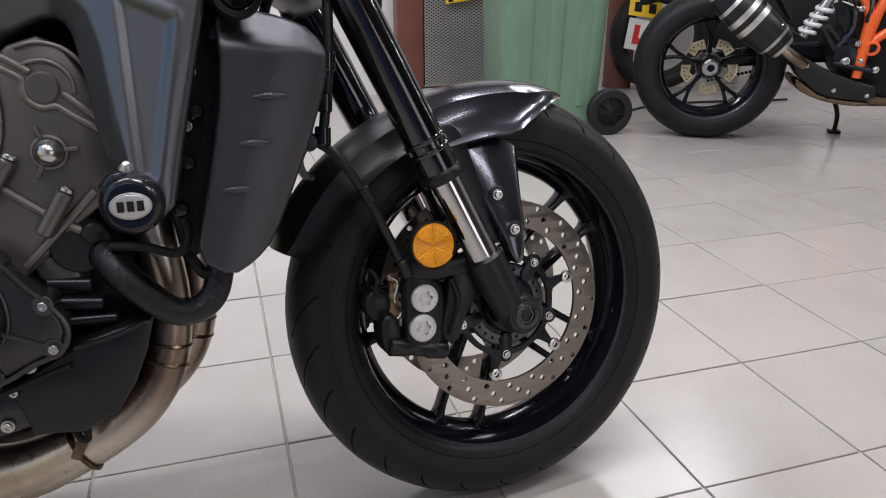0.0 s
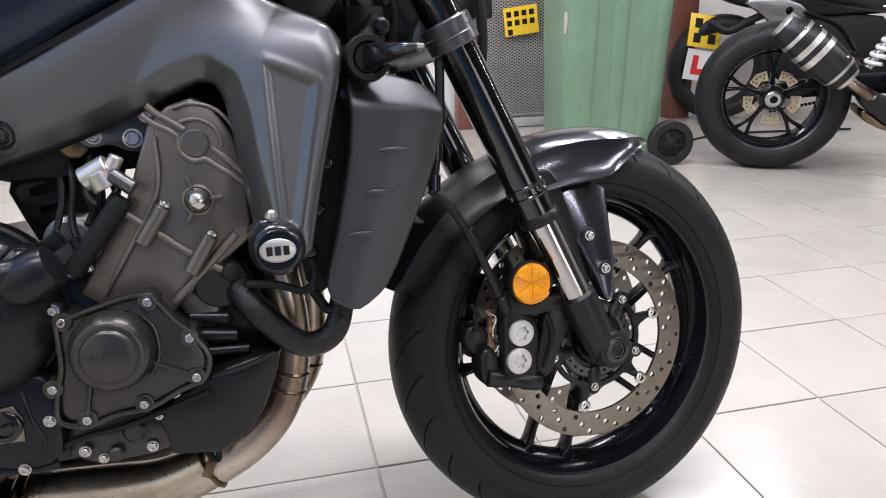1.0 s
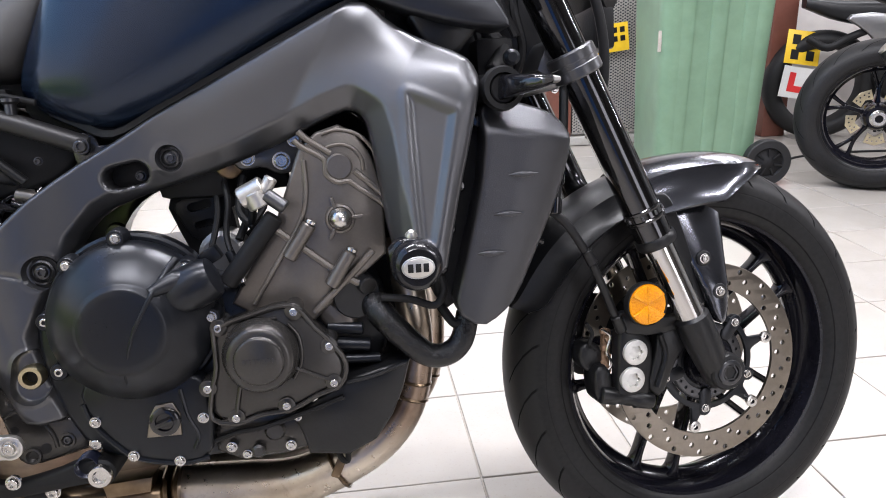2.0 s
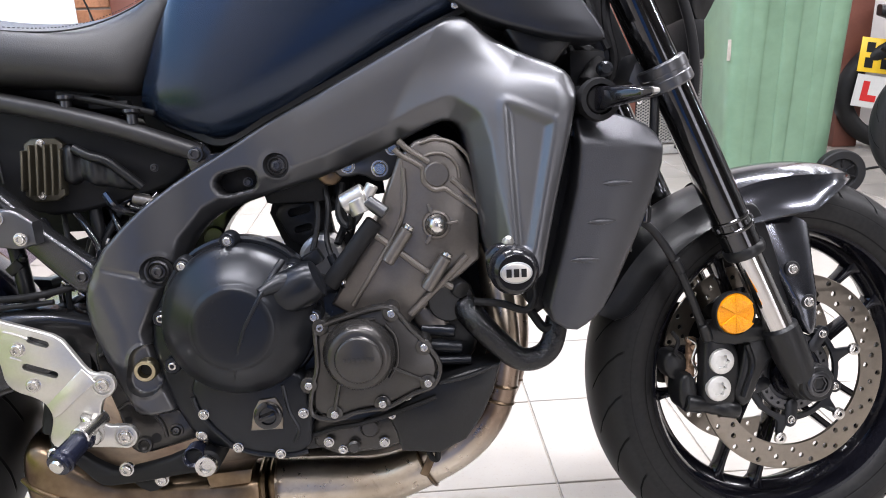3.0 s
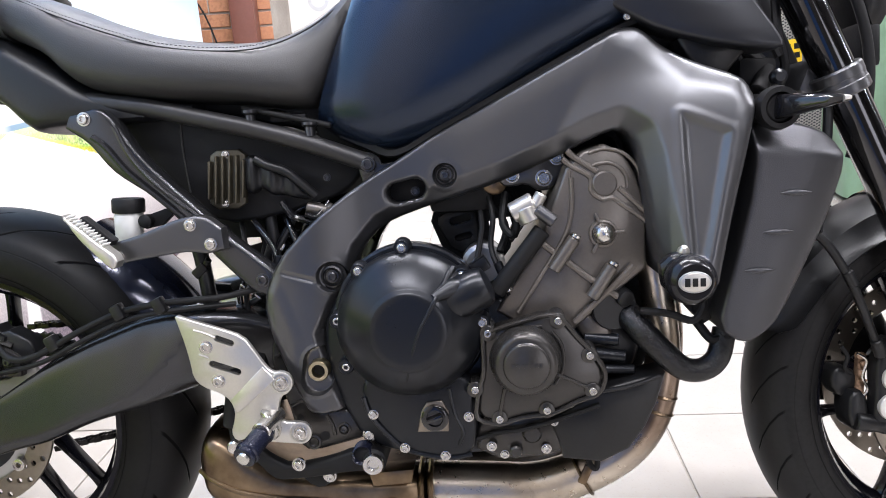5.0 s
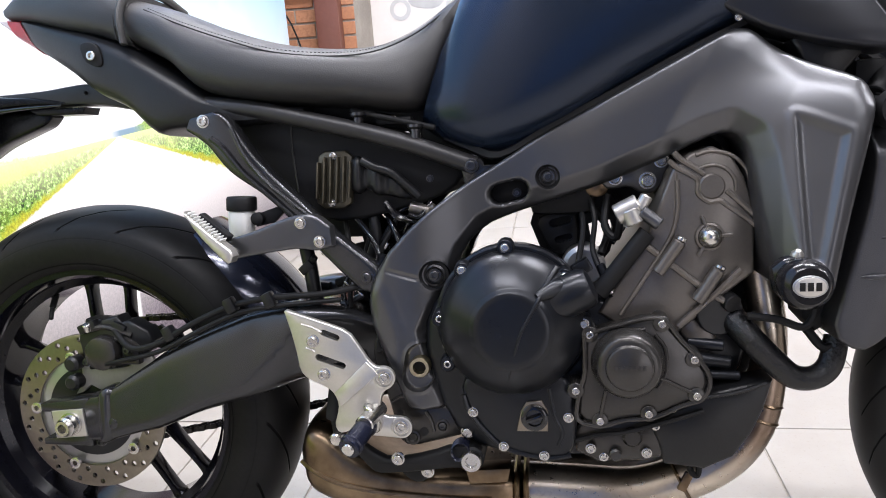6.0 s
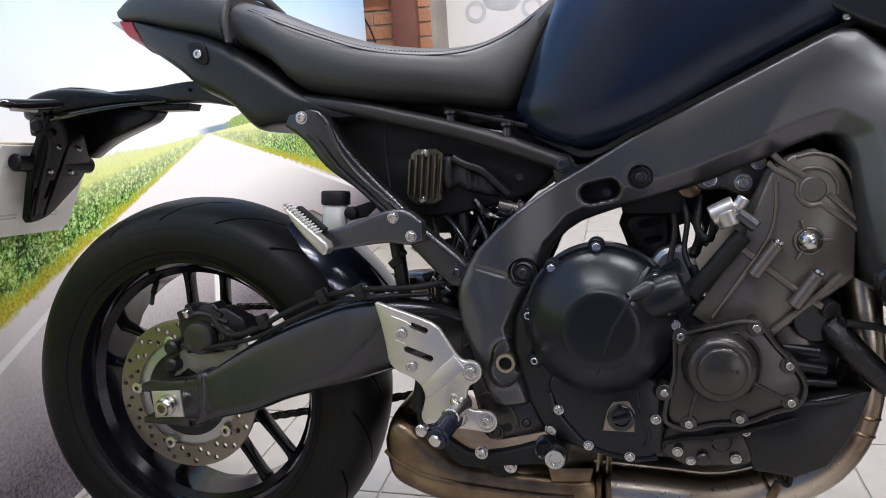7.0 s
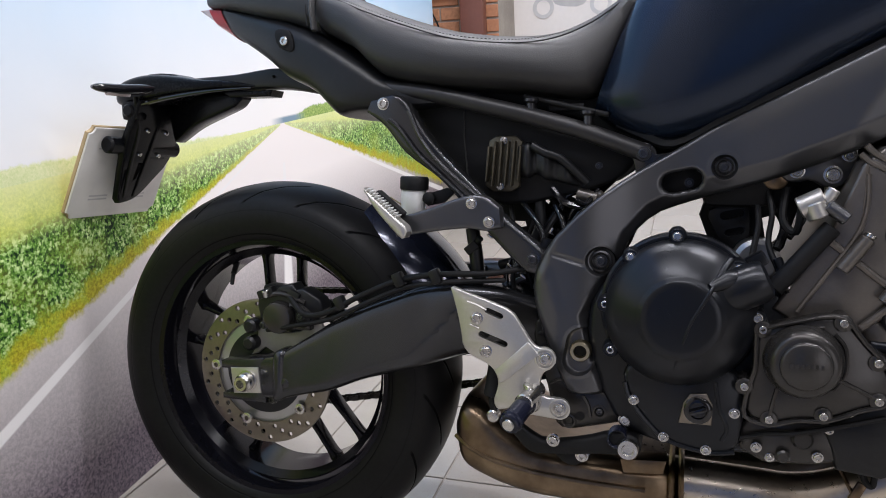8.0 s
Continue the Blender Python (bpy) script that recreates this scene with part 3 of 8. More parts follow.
# Floor tiles, 30 cm with dark joints.
PITCH, TX, TY = 0.304, 1.129, 0.187
tile_mesh = mesh_from("tile", block((0, 0, -0.004), (PITCH - 0.0036, PITCH - 0.0036, 0.008), 0.0012, None, 1), TILE)
for i in range(-5, 13):
    for j in range(-3, 11):
        part("tile", tile_mesh, None, floor, m=pose(TX + (i + 0.5) * PITCH, TY + (j + 0.5) * PITCH, random.uniform(-0.0006, 0.0006), random.uniform(-0.1, 0.1), random.uniform(-0.1, 0.1), 90 * random.randrange(4)))
rest = bmesh.new()
for i in range(-7, 29):
    for j in range(-14, 11):
        if -5 <= i < 13 and -3 <= j:
            continue
        x, y, h = TX + (i + 0.5) * PITCH, TY + (j + 0.5) * PITCH, PITCH / 2 - 0.0022
        rest.faces.new([rest.verts.new((x + a * h, y + b * h, 0)) for a, b in ((-1, -1), (1, -1), (1, 1), (-1, 1))])
tagged(part("far_tiles", rest, TILE, floor), kind="stuff")

# Brick pier with the brown steel column before it.
pier = setting("brick_pier", block((-0.72, 3.26, 1.5), (0.772, 0.392, 3.0), 0), GROUT, "orange brick pier with pale mortar")
brick_mesh = mesh_from("brick", block((0, 0, 0), (0.215, 0.102, 0.065), 0.003, None, 1), BRICK)
for row in range(4, 26):
    for col in range(4):
        x = -0.335 - 0.1075 - col * 0.225 - (0.1125 if row % 2 else 0)
        if x > -1.1:
            part("brick", brick_mesh, None, pier, m=pose(x, 3.105, 0.04 + row * 0.0765, 0, 0, random.uniform(-0.4, 0.4)))
half = mesh_from("half_brick", block((0, 0, 0), (0.102, 0.102, 0.065), 0.003, None, 1), BRICK)
for row in range(5, 26, 2):
    part("brick", half, None, pier, m=pose(-0.335 - 0.051, 3.105, 0.04 + row * 0.0765))
setting("stone_ledge", block((-0.80, 3.06, 1.195), (0.6, 0.12, 0.05), 0.006), WALL, "pale stone ledge on the brick pier")
post = thing("steel_column", "brown painted steel column before the brick pier", "column")
part("shaft", block((-0.46, 3.0, 1.5), (0.13, 0.09, 2.99), 0.012), BROWN, post)
cable = thing("loose_cable", "thin dark cable hanging before the bricks", "cable")
part("cord", sweep([(-0.93, 2.96, 1.35), (-0.80, 2.965, 1.17), (-0.66, 2.97, 0.99), (-0.58, 2.975, 0.6), (-0.57, 2.98, 0.02)], 0.005, 8), MATT, cable)

# Faded picture of motorcycles printed on the white wall.
poster = thing("wall_print", "faded grey motorcycle picture on the white wall", "print")
for cx in (-0.159, 0.173):
    part("printed_wheel", ringed([(0.0, 0.062), (0.002, 0.062), (0.002, 0.040), (0.0, 0.040)], (cx, NORTH - 0.002, 1.05)), PRINT, poster)
part("printed_body", slab([(-0.10, 1.07), (-0.05, 1.05), (0.06, 1.04), (0.11, 1.09), (0.15, 1.16), (0.08, 1.17), (-0.02, 1.14), (-0.13, 1.15)], NORTH, NORTH - 0.002, edge=0.0005), PRINT, poster)
for cx in (0.62, 0.93):
    part("printed_wheel", ringed([(0.0, 0.062), (0.002, 0.062), (0.002, 0.040), (0.0, 0.040)], (cx, NORTH - 0.002, 1.05)), PRINT, poster)


# ---- the black motorcycle: x forward from the rear axle, y to its left, z up; leaning on its side stand ----
LEAN_AT = pose(0, 0, 0, -8.5)
bike = thing("motorcycle", "black naked motorcycle leaning on its side stand on the tiles", "motorcycle", "parked motorcycles", LEAN_AT)
RAKE, STEER = radians(25), radians(6.7)
steer_axis = Vector((-math.sin(RAKE), 0, math.cos(RAKE)))
FRONT = Matrix.Translation((1.538, 0, 0)) @ Matrix.Rotation(STEER, 4, steer_axis) @ Matrix.Translation((-1.538, 0, 0))


def both(name, make, material, parent, label="", m=None):
    """A part on the right, and its mirror image on the left."""
    right = part(name, make(), material, parent, label, m)
    part(name, mirrored(make()), material, parent, label, m)
    return right


# Wheels, each about its own centre.
def tyre_body(width, outer, rim, seg=96):
    crown = outer - rim
    side = [(-0.40, 0.0), (-0.46, 0.10), (-0.495, 0.28), (-0.5, 0.45), (-0.48, 0.60), (-0.44, 0.72), (-0.36, 0.84), (-0.25, 0.93), (-0.12, 0.985), (0.0, 1.0)]
    prof = [(a * width, rim + b * crown) for a, b in side]
    prof += [(-h, r) for h, r in prof[-2::-1]] + [(0.30 * width, rim - 0.004), (-0.30 * width, rim - 0.004)]
    return ringed(prof, seg=seg)


def tyre_material(name, count, slant, half, tone=1.0, outer=0.300):
    m, t, b = nodes_of(name)
    at = node(t, "TexCoord").outputs["Object"]
    s = node(t, "SeparateXYZ", {0: at})
    turn = calc(t, "DIVIDE", calc(t, "ARCTAN2", s.outputs[2], s.outputs[0]), 2 * math.pi)
    y = calc(t, "ABSOLUTE", s.outputs[1])
    r = calc(t, "SQRT", calc(t, "ADD", calc(t, "MULTIPLY", s.outputs[0], s.outputs[0]), calc(t, "MULTIPLY", s.outputs[2], s.outputs[2])))
    tread = step_up(t, r, outer - 0.034, outer - 0.030)
    other = calc(t, "MULTIPLY", calc(t, "GREATER_THAN", s.outputs[1], 0.0), 0.5)
    lane = calc(t, "FRACT", calc(t, "ADD", calc(t, "ADD", calc(t, "MULTIPLY", turn, count), calc(t, "MULTIPLY", y, slant)), other))
    cut = calc(t, "MULTIPLY", step_up(t, calc(t, "ABSOLUTE", calc(t, "SUBTRACT", lane, 0.5)), 0.042, 0.022), calc(t, "MULTIPLY", step_up(t, y, half * 0.25, half * 0.3), tread))
    cut = calc(t, "MAXIMUM", cut, calc(t, "MULTIPLY", step_up(t, calc(t, "ABSOLUTE", calc(t, "SUBTRACT", r, outer - 0.045)), 0.0012, 0.0005), 0.25))
    cut = calc(t, "MAXIMUM", cut, calc(t, "MULTIPLY", step_up(t, calc(t, "ABSOLUTE", calc(t, "SUBTRACT", r, 0.231)), 0.0014, 0.0006), 0.7))
    grain = node(t, "TexNoise", {"Vector": at, "Scale": 140.0, "Detail": 5.0}).outputs[0]
    big = node(t, "TexNoise", {"Vector": at, "Scale": 9.0, "Detail": 4.0}).outputs[0]
    base = blend(t, step_up(t, calc(t, "ADD", calc(t, "MULTIPLY", grain, 0.5), calc(t, "MULTIPLY", big, 0.5)), 0.35, 0.65), tuple(tone * c for c in (0.015, 0.015, 0.0165)), tuple(tone * c for c in (0.032, 0.0315, 0.032)))
    # Tread is coloured lighter for wear and for the light it catches.
    base = blend(t, calc(t, "MULTIPLY", tread, 0.6), base, tuple(tone * c for c in (0.036, 0.036, 0.038)))
    # Grooves are painted darker, and duller below, for their shade.
    t.links.new(blend(t, calc(t, "MULTIPLY", cut, 0.35), base, (0.002, 0.002, 0.002)), b.inputs["Base Color"])
    t.links.new(calc(t, "ADD", calc(t, "MULTIPLY", big, 0.25), 0.36), b.inputs["Roughness"])
    t.links.new(calc(t, "MULTIPLY", calc(t, "SUBTRACT", 1.0, cut), 0.14 + 0.2 * tone), b.inputs["Specular IOR Level"])
    high = calc(t, "SUBTRACT", calc(t, "MULTIPLY", grain, 0.08), cut)
    t.links.new(node(t, "Bump", {"Strength": 0.35, "Distance": 0.002, "Height": high}).outputs[0], b.inputs["Normal"])
    return m


def rim_body(half, r=0.2159, drop=0.016):
    prof = [(-half, r + 0.012), (-half + 0.004, r + 0.013), (-half + 0.009, r + 0.002), (-half + 0.022, r - 0.004), (-half + 0.036, r - drop), (half - 0.036, r - drop),
            (half - 0.022, r - 0.004), (half - 0.009, r + 0.002), (half - 0.004, r + 0.013), (half, r + 0.012), (half - 0.003, r - 0.004), (half - 0.014, r - 0.010),
            (half - 0.030, r - 0.012), (half - 0.04, r - drop - 0.008), (0, r - drop - 0.010), (-half + 0.04, r - drop - 0.008), (-half + 0.030, r - 0.012), (-half + 0.014, r - 0.010), (-half + 0.003, r - 0.004)]
    return ringed(prof, seg=96)


def spoke_body(r0, r1, shift, thick):
    """A spoke from hub to rim, running along x and set off sideways where it leaves the rim."""
    rows = []
    for f, w, d in ((0.0, 0.009, 0.020), (0.3, 0.0062, 0.016), (0.7, 0.0054, 0.013), (0.92, 0.0068, 0.014), (1.0, 0.017, 0.017)):
        x, z = r0 + (r1 - r0) * f, shift * (0.78 + 0.22 * f)
        rows.append((x, z + w, x, z - w, -d * thick, d * thick))
    return band(rows, 4, 14, 0.5)


def wheel(name, centre, m, half, width, outer, start, apart, tyre_mat, label):
    rim = part(name, rim_body(half), RIM, bike, label, m @ Matrix.Translation(centre))
    part("tyre", tyre_body(width, outer, 0.2159), tyre_mat, rim, "worn black sports tyre with slanted grooves")
    part("hub", lathe([(-0.075, 0.034), (-0.07, 0.038), (-0.03, 0.040), (0, 0.047), (0.03, 0.040), (0.07, 0.038), (0.075, 0.034)], seg=32), RIM, rim)
    for s in (1, -1):
        data = mesh_from("spoke", spoke_body(0.04, 0.197, apart * s, 1.0), RIM)
        for i in range(5):
            part("spoke", data, None, rim, m=pose(0, 0, 0, 0, -start - 72 * i, 0))
    return rim


# Last tone: the rear rubber is darker, carrying its weaker light in the colour.
front_tyre_mat = tyre_material("front_tyre", 26.0, 24.0, 0.058, 0.5)
rear_tyre_mat = tyre_material("rear_tyre", 18.0, -16.0, 0.09, 0.28, 0.315)
front_wheel = wheel("front_wheel", (1.432, 0, 0.3015), FRONT, 0.049, 0.116, 0.2985, -108.3, 0.0345, front_tyre_mat, "gloss black cast front wheel")
rear_wheel = wheel("rear_wheel", (0, -0.026, 0.315), Matrix(), 0.078, 0.180, 0.315, 91.0, 0.0345, rear_tyre_mat, "gloss black cast rear wheel")


def disc_body(y, r_out, r_in, rows, per, thick=0.005, wave=0.0):
    n = 96
    outer = [((r_out + wave * math.cos(12 * 2 * math.pi * i / n)) * math.cos(2 * math.pi * i / n), (r_out + wave * math.cos(12 * 2 * math.pi * i / n)) * math.sin(2 * math.pi * i / n)) for i in range(n)]
    holes = [circle(0, 0, r_in, 60)]
    for k, r in enumerate(rows):
        for i in range(per):
            a = 2 * math.pi * (i + 0.34 * k) / per
            holes.append(circle(r * math.cos(a), r * math.sin(a), 0.0043, 8))
    return slab(outer, y + thick, y, holes, 0.0008, 0)


for side in (-1, 1):
    turned = pose(0, 0, 0) if side < 0 else pose(0, 0, 0, 0, 0, 180)
    disc = part("brake_disc", disc_body(-0.062, 0.149, 0.112, (0.1205, 0.131, 0.1415), 20), DISC, front_wheel, "drilled steel brake disc", turned)
star = []
for i in range(144):
    a = 2 * math.pi * i / 144
    q = 0.074 + 0.031 * max(0.0, math.cos(6 * (a - radians(16)))) ** 9
    star.append((q * math.cos(a), q * math.sin(a)))
for turned in (pose(0, 0, 0), pose(0, 0, 0, 0, 0, 180)):
    part("disc_carrier", slab(star, -0.058, -0.064, [circle(0, 0, 0.066, 48)], 0.001, 0), COVER, front_wheel, "", turned)
    part("disc_carrier", slab(circle(0, 0, 0.060, 48), -0.055, -0.061, [circle(0, 0, 0.03, 32)], 0.001, 0), COVER, front_wheel, "", turned)
part("sensor_ring", slab(circle(0, 0, 0.0575, 60), -0.0615, -0.0628, [circle(0, 0, 0.044, 48)] + [circle(0.0507 * math.cos(a), 0.0507 * math.sin(a), 0.0028, 6) for a in np.linspace(0, 2 * math.pi, 25)[:-1]], 0.0004, 0), DARK_STEEL, front_wheel, "perforated steel wheel speed ring")
for i in range(6):
    a = radians(16 + 60 * i)
    part("disc_button", ringed([(0, 0.0090), (0.005, 0.0090), (0.0055, 0.0075), (0.0055, 0.0042), (0, 0.0042)], (0.1005 * math.cos(a), -0.064, 0.1005 * math.sin(a)), seg=20), STEEL, front_wheel)
for i in range(5):
    a2 = radians(50 + 72 * i)
    part("carrier_arm", slab(obround(0.05 * math.cos(a2), 0.05 * math.sin(a2), 0.074 * math.cos(a2), 0.074 * math.sin(a2), 0.010), -0.055, -0.0645, edge=0.001, soft=0), COVER, front_wheel)
    bolts(front_wheel, [(0.072 * math.cos(a2), -0.0655, 0.072 * math.sin(a2))], 0.0058)

part("brake_disc", disc_body(-0.088, 0.1225, 0.088, (0.095, 0.1045, 0.114), 18), DISC, rear_wheel, "drilled steel rear brake disc")
part("disc_carrier", slab(circle(0, 0, 0.092, 60), -0.080, -0.085, [circle(0, 0, 0.036, 32)], 0.001, 0), SILVER, rear_wheel)
part("disc_carrier", slab(circle(0, 0, 0.072, 48), -0.061, -0.0865, [circle(0, 0, 0.02, 32)], 0.002, 0), COVER, rear_wheel)
for i in range(5):
    a = radians(-112 + 72 * i)
    part("disc_button", ringed([(0, 0.009), (0.005, 0.009), (0.0055, 0.0075), (0.0055, 0.004), (0, 0.004)], (0.089 * math.cos(a), -0.089, 0.089 * math.sin(a)), seg=20), STEEL, rear_wheel)
part("valve", joined(rod((-0.087, -0.02, 0.175), (-0.083, -0.04, 0.155), 0.005), rod((-0.083, -0.04, 0.155), (-0.079, -0.052, 0.138), 0.0036)), MATT, rear_wheel)
part("sprocket", slab([(0.088 * (1 + 0.05 * (i % 2)) * math.cos(2 * math.pi * i / 84), 0.088 * (1 + 0.05 * (i % 2)) * math.sin(2 * math.pi * i / 84)) for i in range(84)], 0.114, 0.107, [circle(0, 0, 0.05, 32)], 0.0005, 0), COVER, rear_wheel)

# Chain on the far side.
for (x0, z0), (x1, z1) in (((-0.02, 0.418), (0.50, 0.440)), ((0.0, 0.200), (0.50, 0.300))):
    n, links = 42, []
    for i in range(n):
        x, z = x0 + (x1 - x0) * (i + 0.5) / n, z0 + (z1 - z0) * (i + 0.5) / n
        links.append(block((x, 0.085 + (0.006 if i % 2 else 0.010), z), (0.015, 0.003, 0.010), 0.0012, pose(0, 0, 0, 0, -math.degrees(math.atan2(z1 - z0, x1 - x0)), 0), 1))
        links.append(block((x, 0.085 - (0.006 if i % 2 else 0.010), z), (0.015, 0.003, 0.010), 0.0012, pose(0, 0, 0, 0, -math.degrees(math.atan2(z1 - z0, x1 - x0)), 0), 1))
    part("chain_run", joined(*links), CASE, bike, "oily steel drive chain")

# ---- fork, front fender, brakes ----
def fork_point(z, y=-0.105):
    return (1.164 + (0.847 - z) * math.tan(RAKE), y, z)


for side in (-1, 1):
    y = 0.105 * side
    leg = part("fork_leg", rod(fork_point(0.93, y), fork_point(0.497, y), 0.0255, 0.0255, 48), FORK, bike, "gloss black upside-down fork leg", FRONT)
    part("slider_tube", rod(fork_point(0.52, y), fork_point(0.36, y), 0.0205, None, 40), CHROME, leg, "polished chrome fork tube")
    part("dust_seal", ringed([(0, 0.0265), (0.003, 0.0285), (0.010, 0.0288), (0.0145, 0.0270), (0.016, 0.021), (0, 0.021)], fork_point(0.505, y), Vector(fork_point(0.4, y)) - Vector(fork_point(0.5, y)), 40), BLACK, leg)
    way = (Vector(fork_point(0.4, y)) - Vector(fork_point(0.5, y))).normalized()
    for z, r in ((0.545, 0.0268), (0.532, 0.0272)):
        part("tube_ring", ringed([(0, r - 0.001), (0.0012, r), (0.0042, r), (0.0055, r - 0.001), (0.0055, 0.025), (0, 0.025)], fork_point(z, y), way, 40), FORK, leg)
    low = joined(
        lathe([(0, 0.0215), (0.004, 0.0255), (0.04, 0.026), (0.075, 0.0235), (0.10, 0.021), (0.115, 0.018)], fork_point(0.388, y), Vector(fork_point(0.3, y)) - Vector(fork_point(0.4, y)), 32),
        lathe([(-0.018, 0.024), (-0.014, 0.027), (0.016, 0.027), (0.020, 0.024)], (1.428, y, 0.302), (0, 1 if side > 0 else -1, 0), 32))
    foot = part("fork_foot", low, BLACK, leg, "black cast fork foot")
    if side < 0:
        part("axle_end", ringed([(0, 0.0185), (0.005, 0.0185), (0.0065, 0.0165), (0.0065, 0.0125), (-0.006, 0.0115), (-0.006, 0.0185)], (1.428, -0.122, 0.302), (0, -1, 0), 30), DARK_STEEL, foot)
        part("axle_socket", ringed([(-0.004, 0.0122), (0.005, 0.0122), (0.005, 0.0095), (-0.004, 0.0090)], (1.428, -0.122, 0.302), (0, -1, 0), 6), DARK_STEEL, foot)
    part("axle_end_core", lathe([(0, 0.011), (0.003, 0.0)], (1.428, -0.118 * (1 if side < 0 else -1), 0.302), (0, side, 0), 6), MATT, foot)
    for k in range(8):
        a = 2 * math.pi * k / 8 + 0.2
        part("ring_slot", block(Vector(fork_point(0.536, y)) + frame_of(way)[1] * 0.0262 * math.cos(a) + frame_of(way)[2] * 0.0262 * math.sin(a), (0.0035, 0.0035, 0.0065), 0.0008, pose(0, 0, 0, 0, -25, 0), 1), DARK_STEEL, leg)
    part("lower_clamp", ringed([(-0.018, 0.0310), (-0.0155, 0.0330), (-0.004, 0.0330), (-0.003, 0.0322), (0.003, 0.0322), (0.004, 0.0330), (0.0155, 0.0330), (0.018, 0.0310), (0.018, 0.0256), (-0.018, 0.0256)], fork_point(0.738, y), Vector(fork_point(0.4, y)) - Vector(fork_point(0.5, y)), 40), GRAPHITE, leg, "grey cast fork clamp")
    bolts(leg, [(1.248, y + 0.025 * side * -1, 0.752), (1.262, y + 0.025 * side * -1, 0.722)], 0.006)
part("lower_bridge", block((1.20, 0, 0.742), (0.055, 0.19, 0.05), 0.012, pose(0, 0, 0, 0, 25, 0)), GRAPHITE, bike, "", FRONT)
part("upper_bridge", block((1.128, 0, 0.93), (0.07, 0.25, 0.03), 0.008, pose(0, 0, 0, 0, 25, 0)), GRAPHITE, bike, "", FRONT)
part("front_axle", rod((1.428, 0.12, 0.302), (1.428, -0.118, 0.302), 0.011), STEEL, bike, "", FRONT)


def fender_shell(outline):
    """A thin shell over the front tyre: a rounded crown, then hollow flanks that flare out to a sharp lip."""
    rows = []
    for ang, r, w, hang in glide(outline, 5):
        a = radians(ang)
        ring = []
        for lift, order in ((0.0, np.linspace(-1, 1, 41)), (0.003, np.linspace(1, -1, 41))):
            for f in order:
                s = abs(f)
                crown = min(hang * 0.35, 0.020)
                if s < 0.5:
                    q = s / 0.5
                    drop, out = crown * q ** 2.2, 0.74 * q
                else:
                    q = (s - 0.5) / 0.5
                    drop, out = crown + (hang - crown) * q ** 0.92, 0.74 + 0.26 * (0.45 * q + 0.55 * q ** 3)
                rr = r - drop - lift
                ring.append((1.43 + rr * math.cos(a), math.copysign(out * max(w - lift, 0.001), f), 0.30 + rr * math.sin(a)))
        rows.append(ring)
    return skin(rows)


# angle about the axle, crown radius, half width, how far the flank hangs
fender = part("front_fender", fender_shell([(63.8, 0.3165, 0.002, 0.001), (66.5, 0.318, 0.022, 0.008), (70, 0.3185, 0.044, 0.020), (74, 0.3185, 0.062, 0.036), (78, 0.318, 0.073, 0.051), (82, 0.317, 0.080, 0.064), (85.0, 0.316, 0.084, 0.071), (90, 0.3145, 0.085, 0.072), (97, 0.3135, 0.086, 0.072), (106, 0.313, 0.085, 0.071), (112, 0.313, 0.082, 0.067)]), FENDER, bike, "satin dark metallic front fender", FRONT, 34)
part("fender_rear", fender_shell([(109, 0.309, 0.070, 0.053), (120, 0.313, 0.074, 0.050), (135, 0.320, 0.076, 0.050), (148, 0.326, 0.076, 0.052), (156, 0.329, 0.074, 0.048), (159.5, 0.328, 0.066, 0.030)]), BLACK, fender, "black rear half of the fender", None, 28)
for side in (-1, 1):
    def leg_face(x, z, s=side):
        wide = 0.02 + 0.14 * max(0.0, z - 0.37)
        bow = min(1.2, abs(x - 1.432 + 0.16 * (z - 0.40)) / wide)
        return -s * (0.040 * max(0.0, (z - 0.42) / 0.125) ** 1.15 + 0.008 * bow * bow)
    edge = [(1.352, 0.553), (1.40, 0.556), (1.472, 0.560), (1.465, 0.523), (1.4535, 0.456), (1.451, 0.385), (1.444, 0.366), (1.430, 0.366), (1.414, 0.406), (1.390, 0.469), (1.364, 0.525)]
    b = relief([(x, z) for x, z in edge], 0.0, lambda p, f=leg_face: np.array([-0.095 + abs(f(x, z)) for x, z in p]), 0.003, 0.004, (), 2)
    for v in b.verts:
        if v.co.y == 0.0:
            v.co.y = -0.080 + abs(leg_face(v.co.x, v.co.z))
    if side > 0:
        b = mirrored(b)
    part("fender_leg", b, FENDER, fender, "", None, 50)
    for bx, by, bz in ((1.414, 0.0835, 0.462), (1.433, 0.0925, 0.414)):
        part("bolt_flange", lathe([(0, 0.0112), (0.0025, 0.0112), (0.0035, 0.0098), (0.0035, 0.0)], (bx, by * side, bz), (0, side, 0), 24), BLACK, fender)
        bolts(fender, [(bx, (by + 0.004) * side, bz)], 0.0068)
    part("inner_stay", slab([(1.318, 0.548), (1.346, 0.562), (1.366, 0.556), (1.384, 0.512), (1.404, 0.452), (1.424, 0.405), (1.420, 0.392), (1.398, 0.400), (1.372, 0.440), (1.340, 0.500)], 0.060 * side, 0.0795 * side, (), 0.003, 2), BLACK, fender, "black plastic stay behind the fender leg")


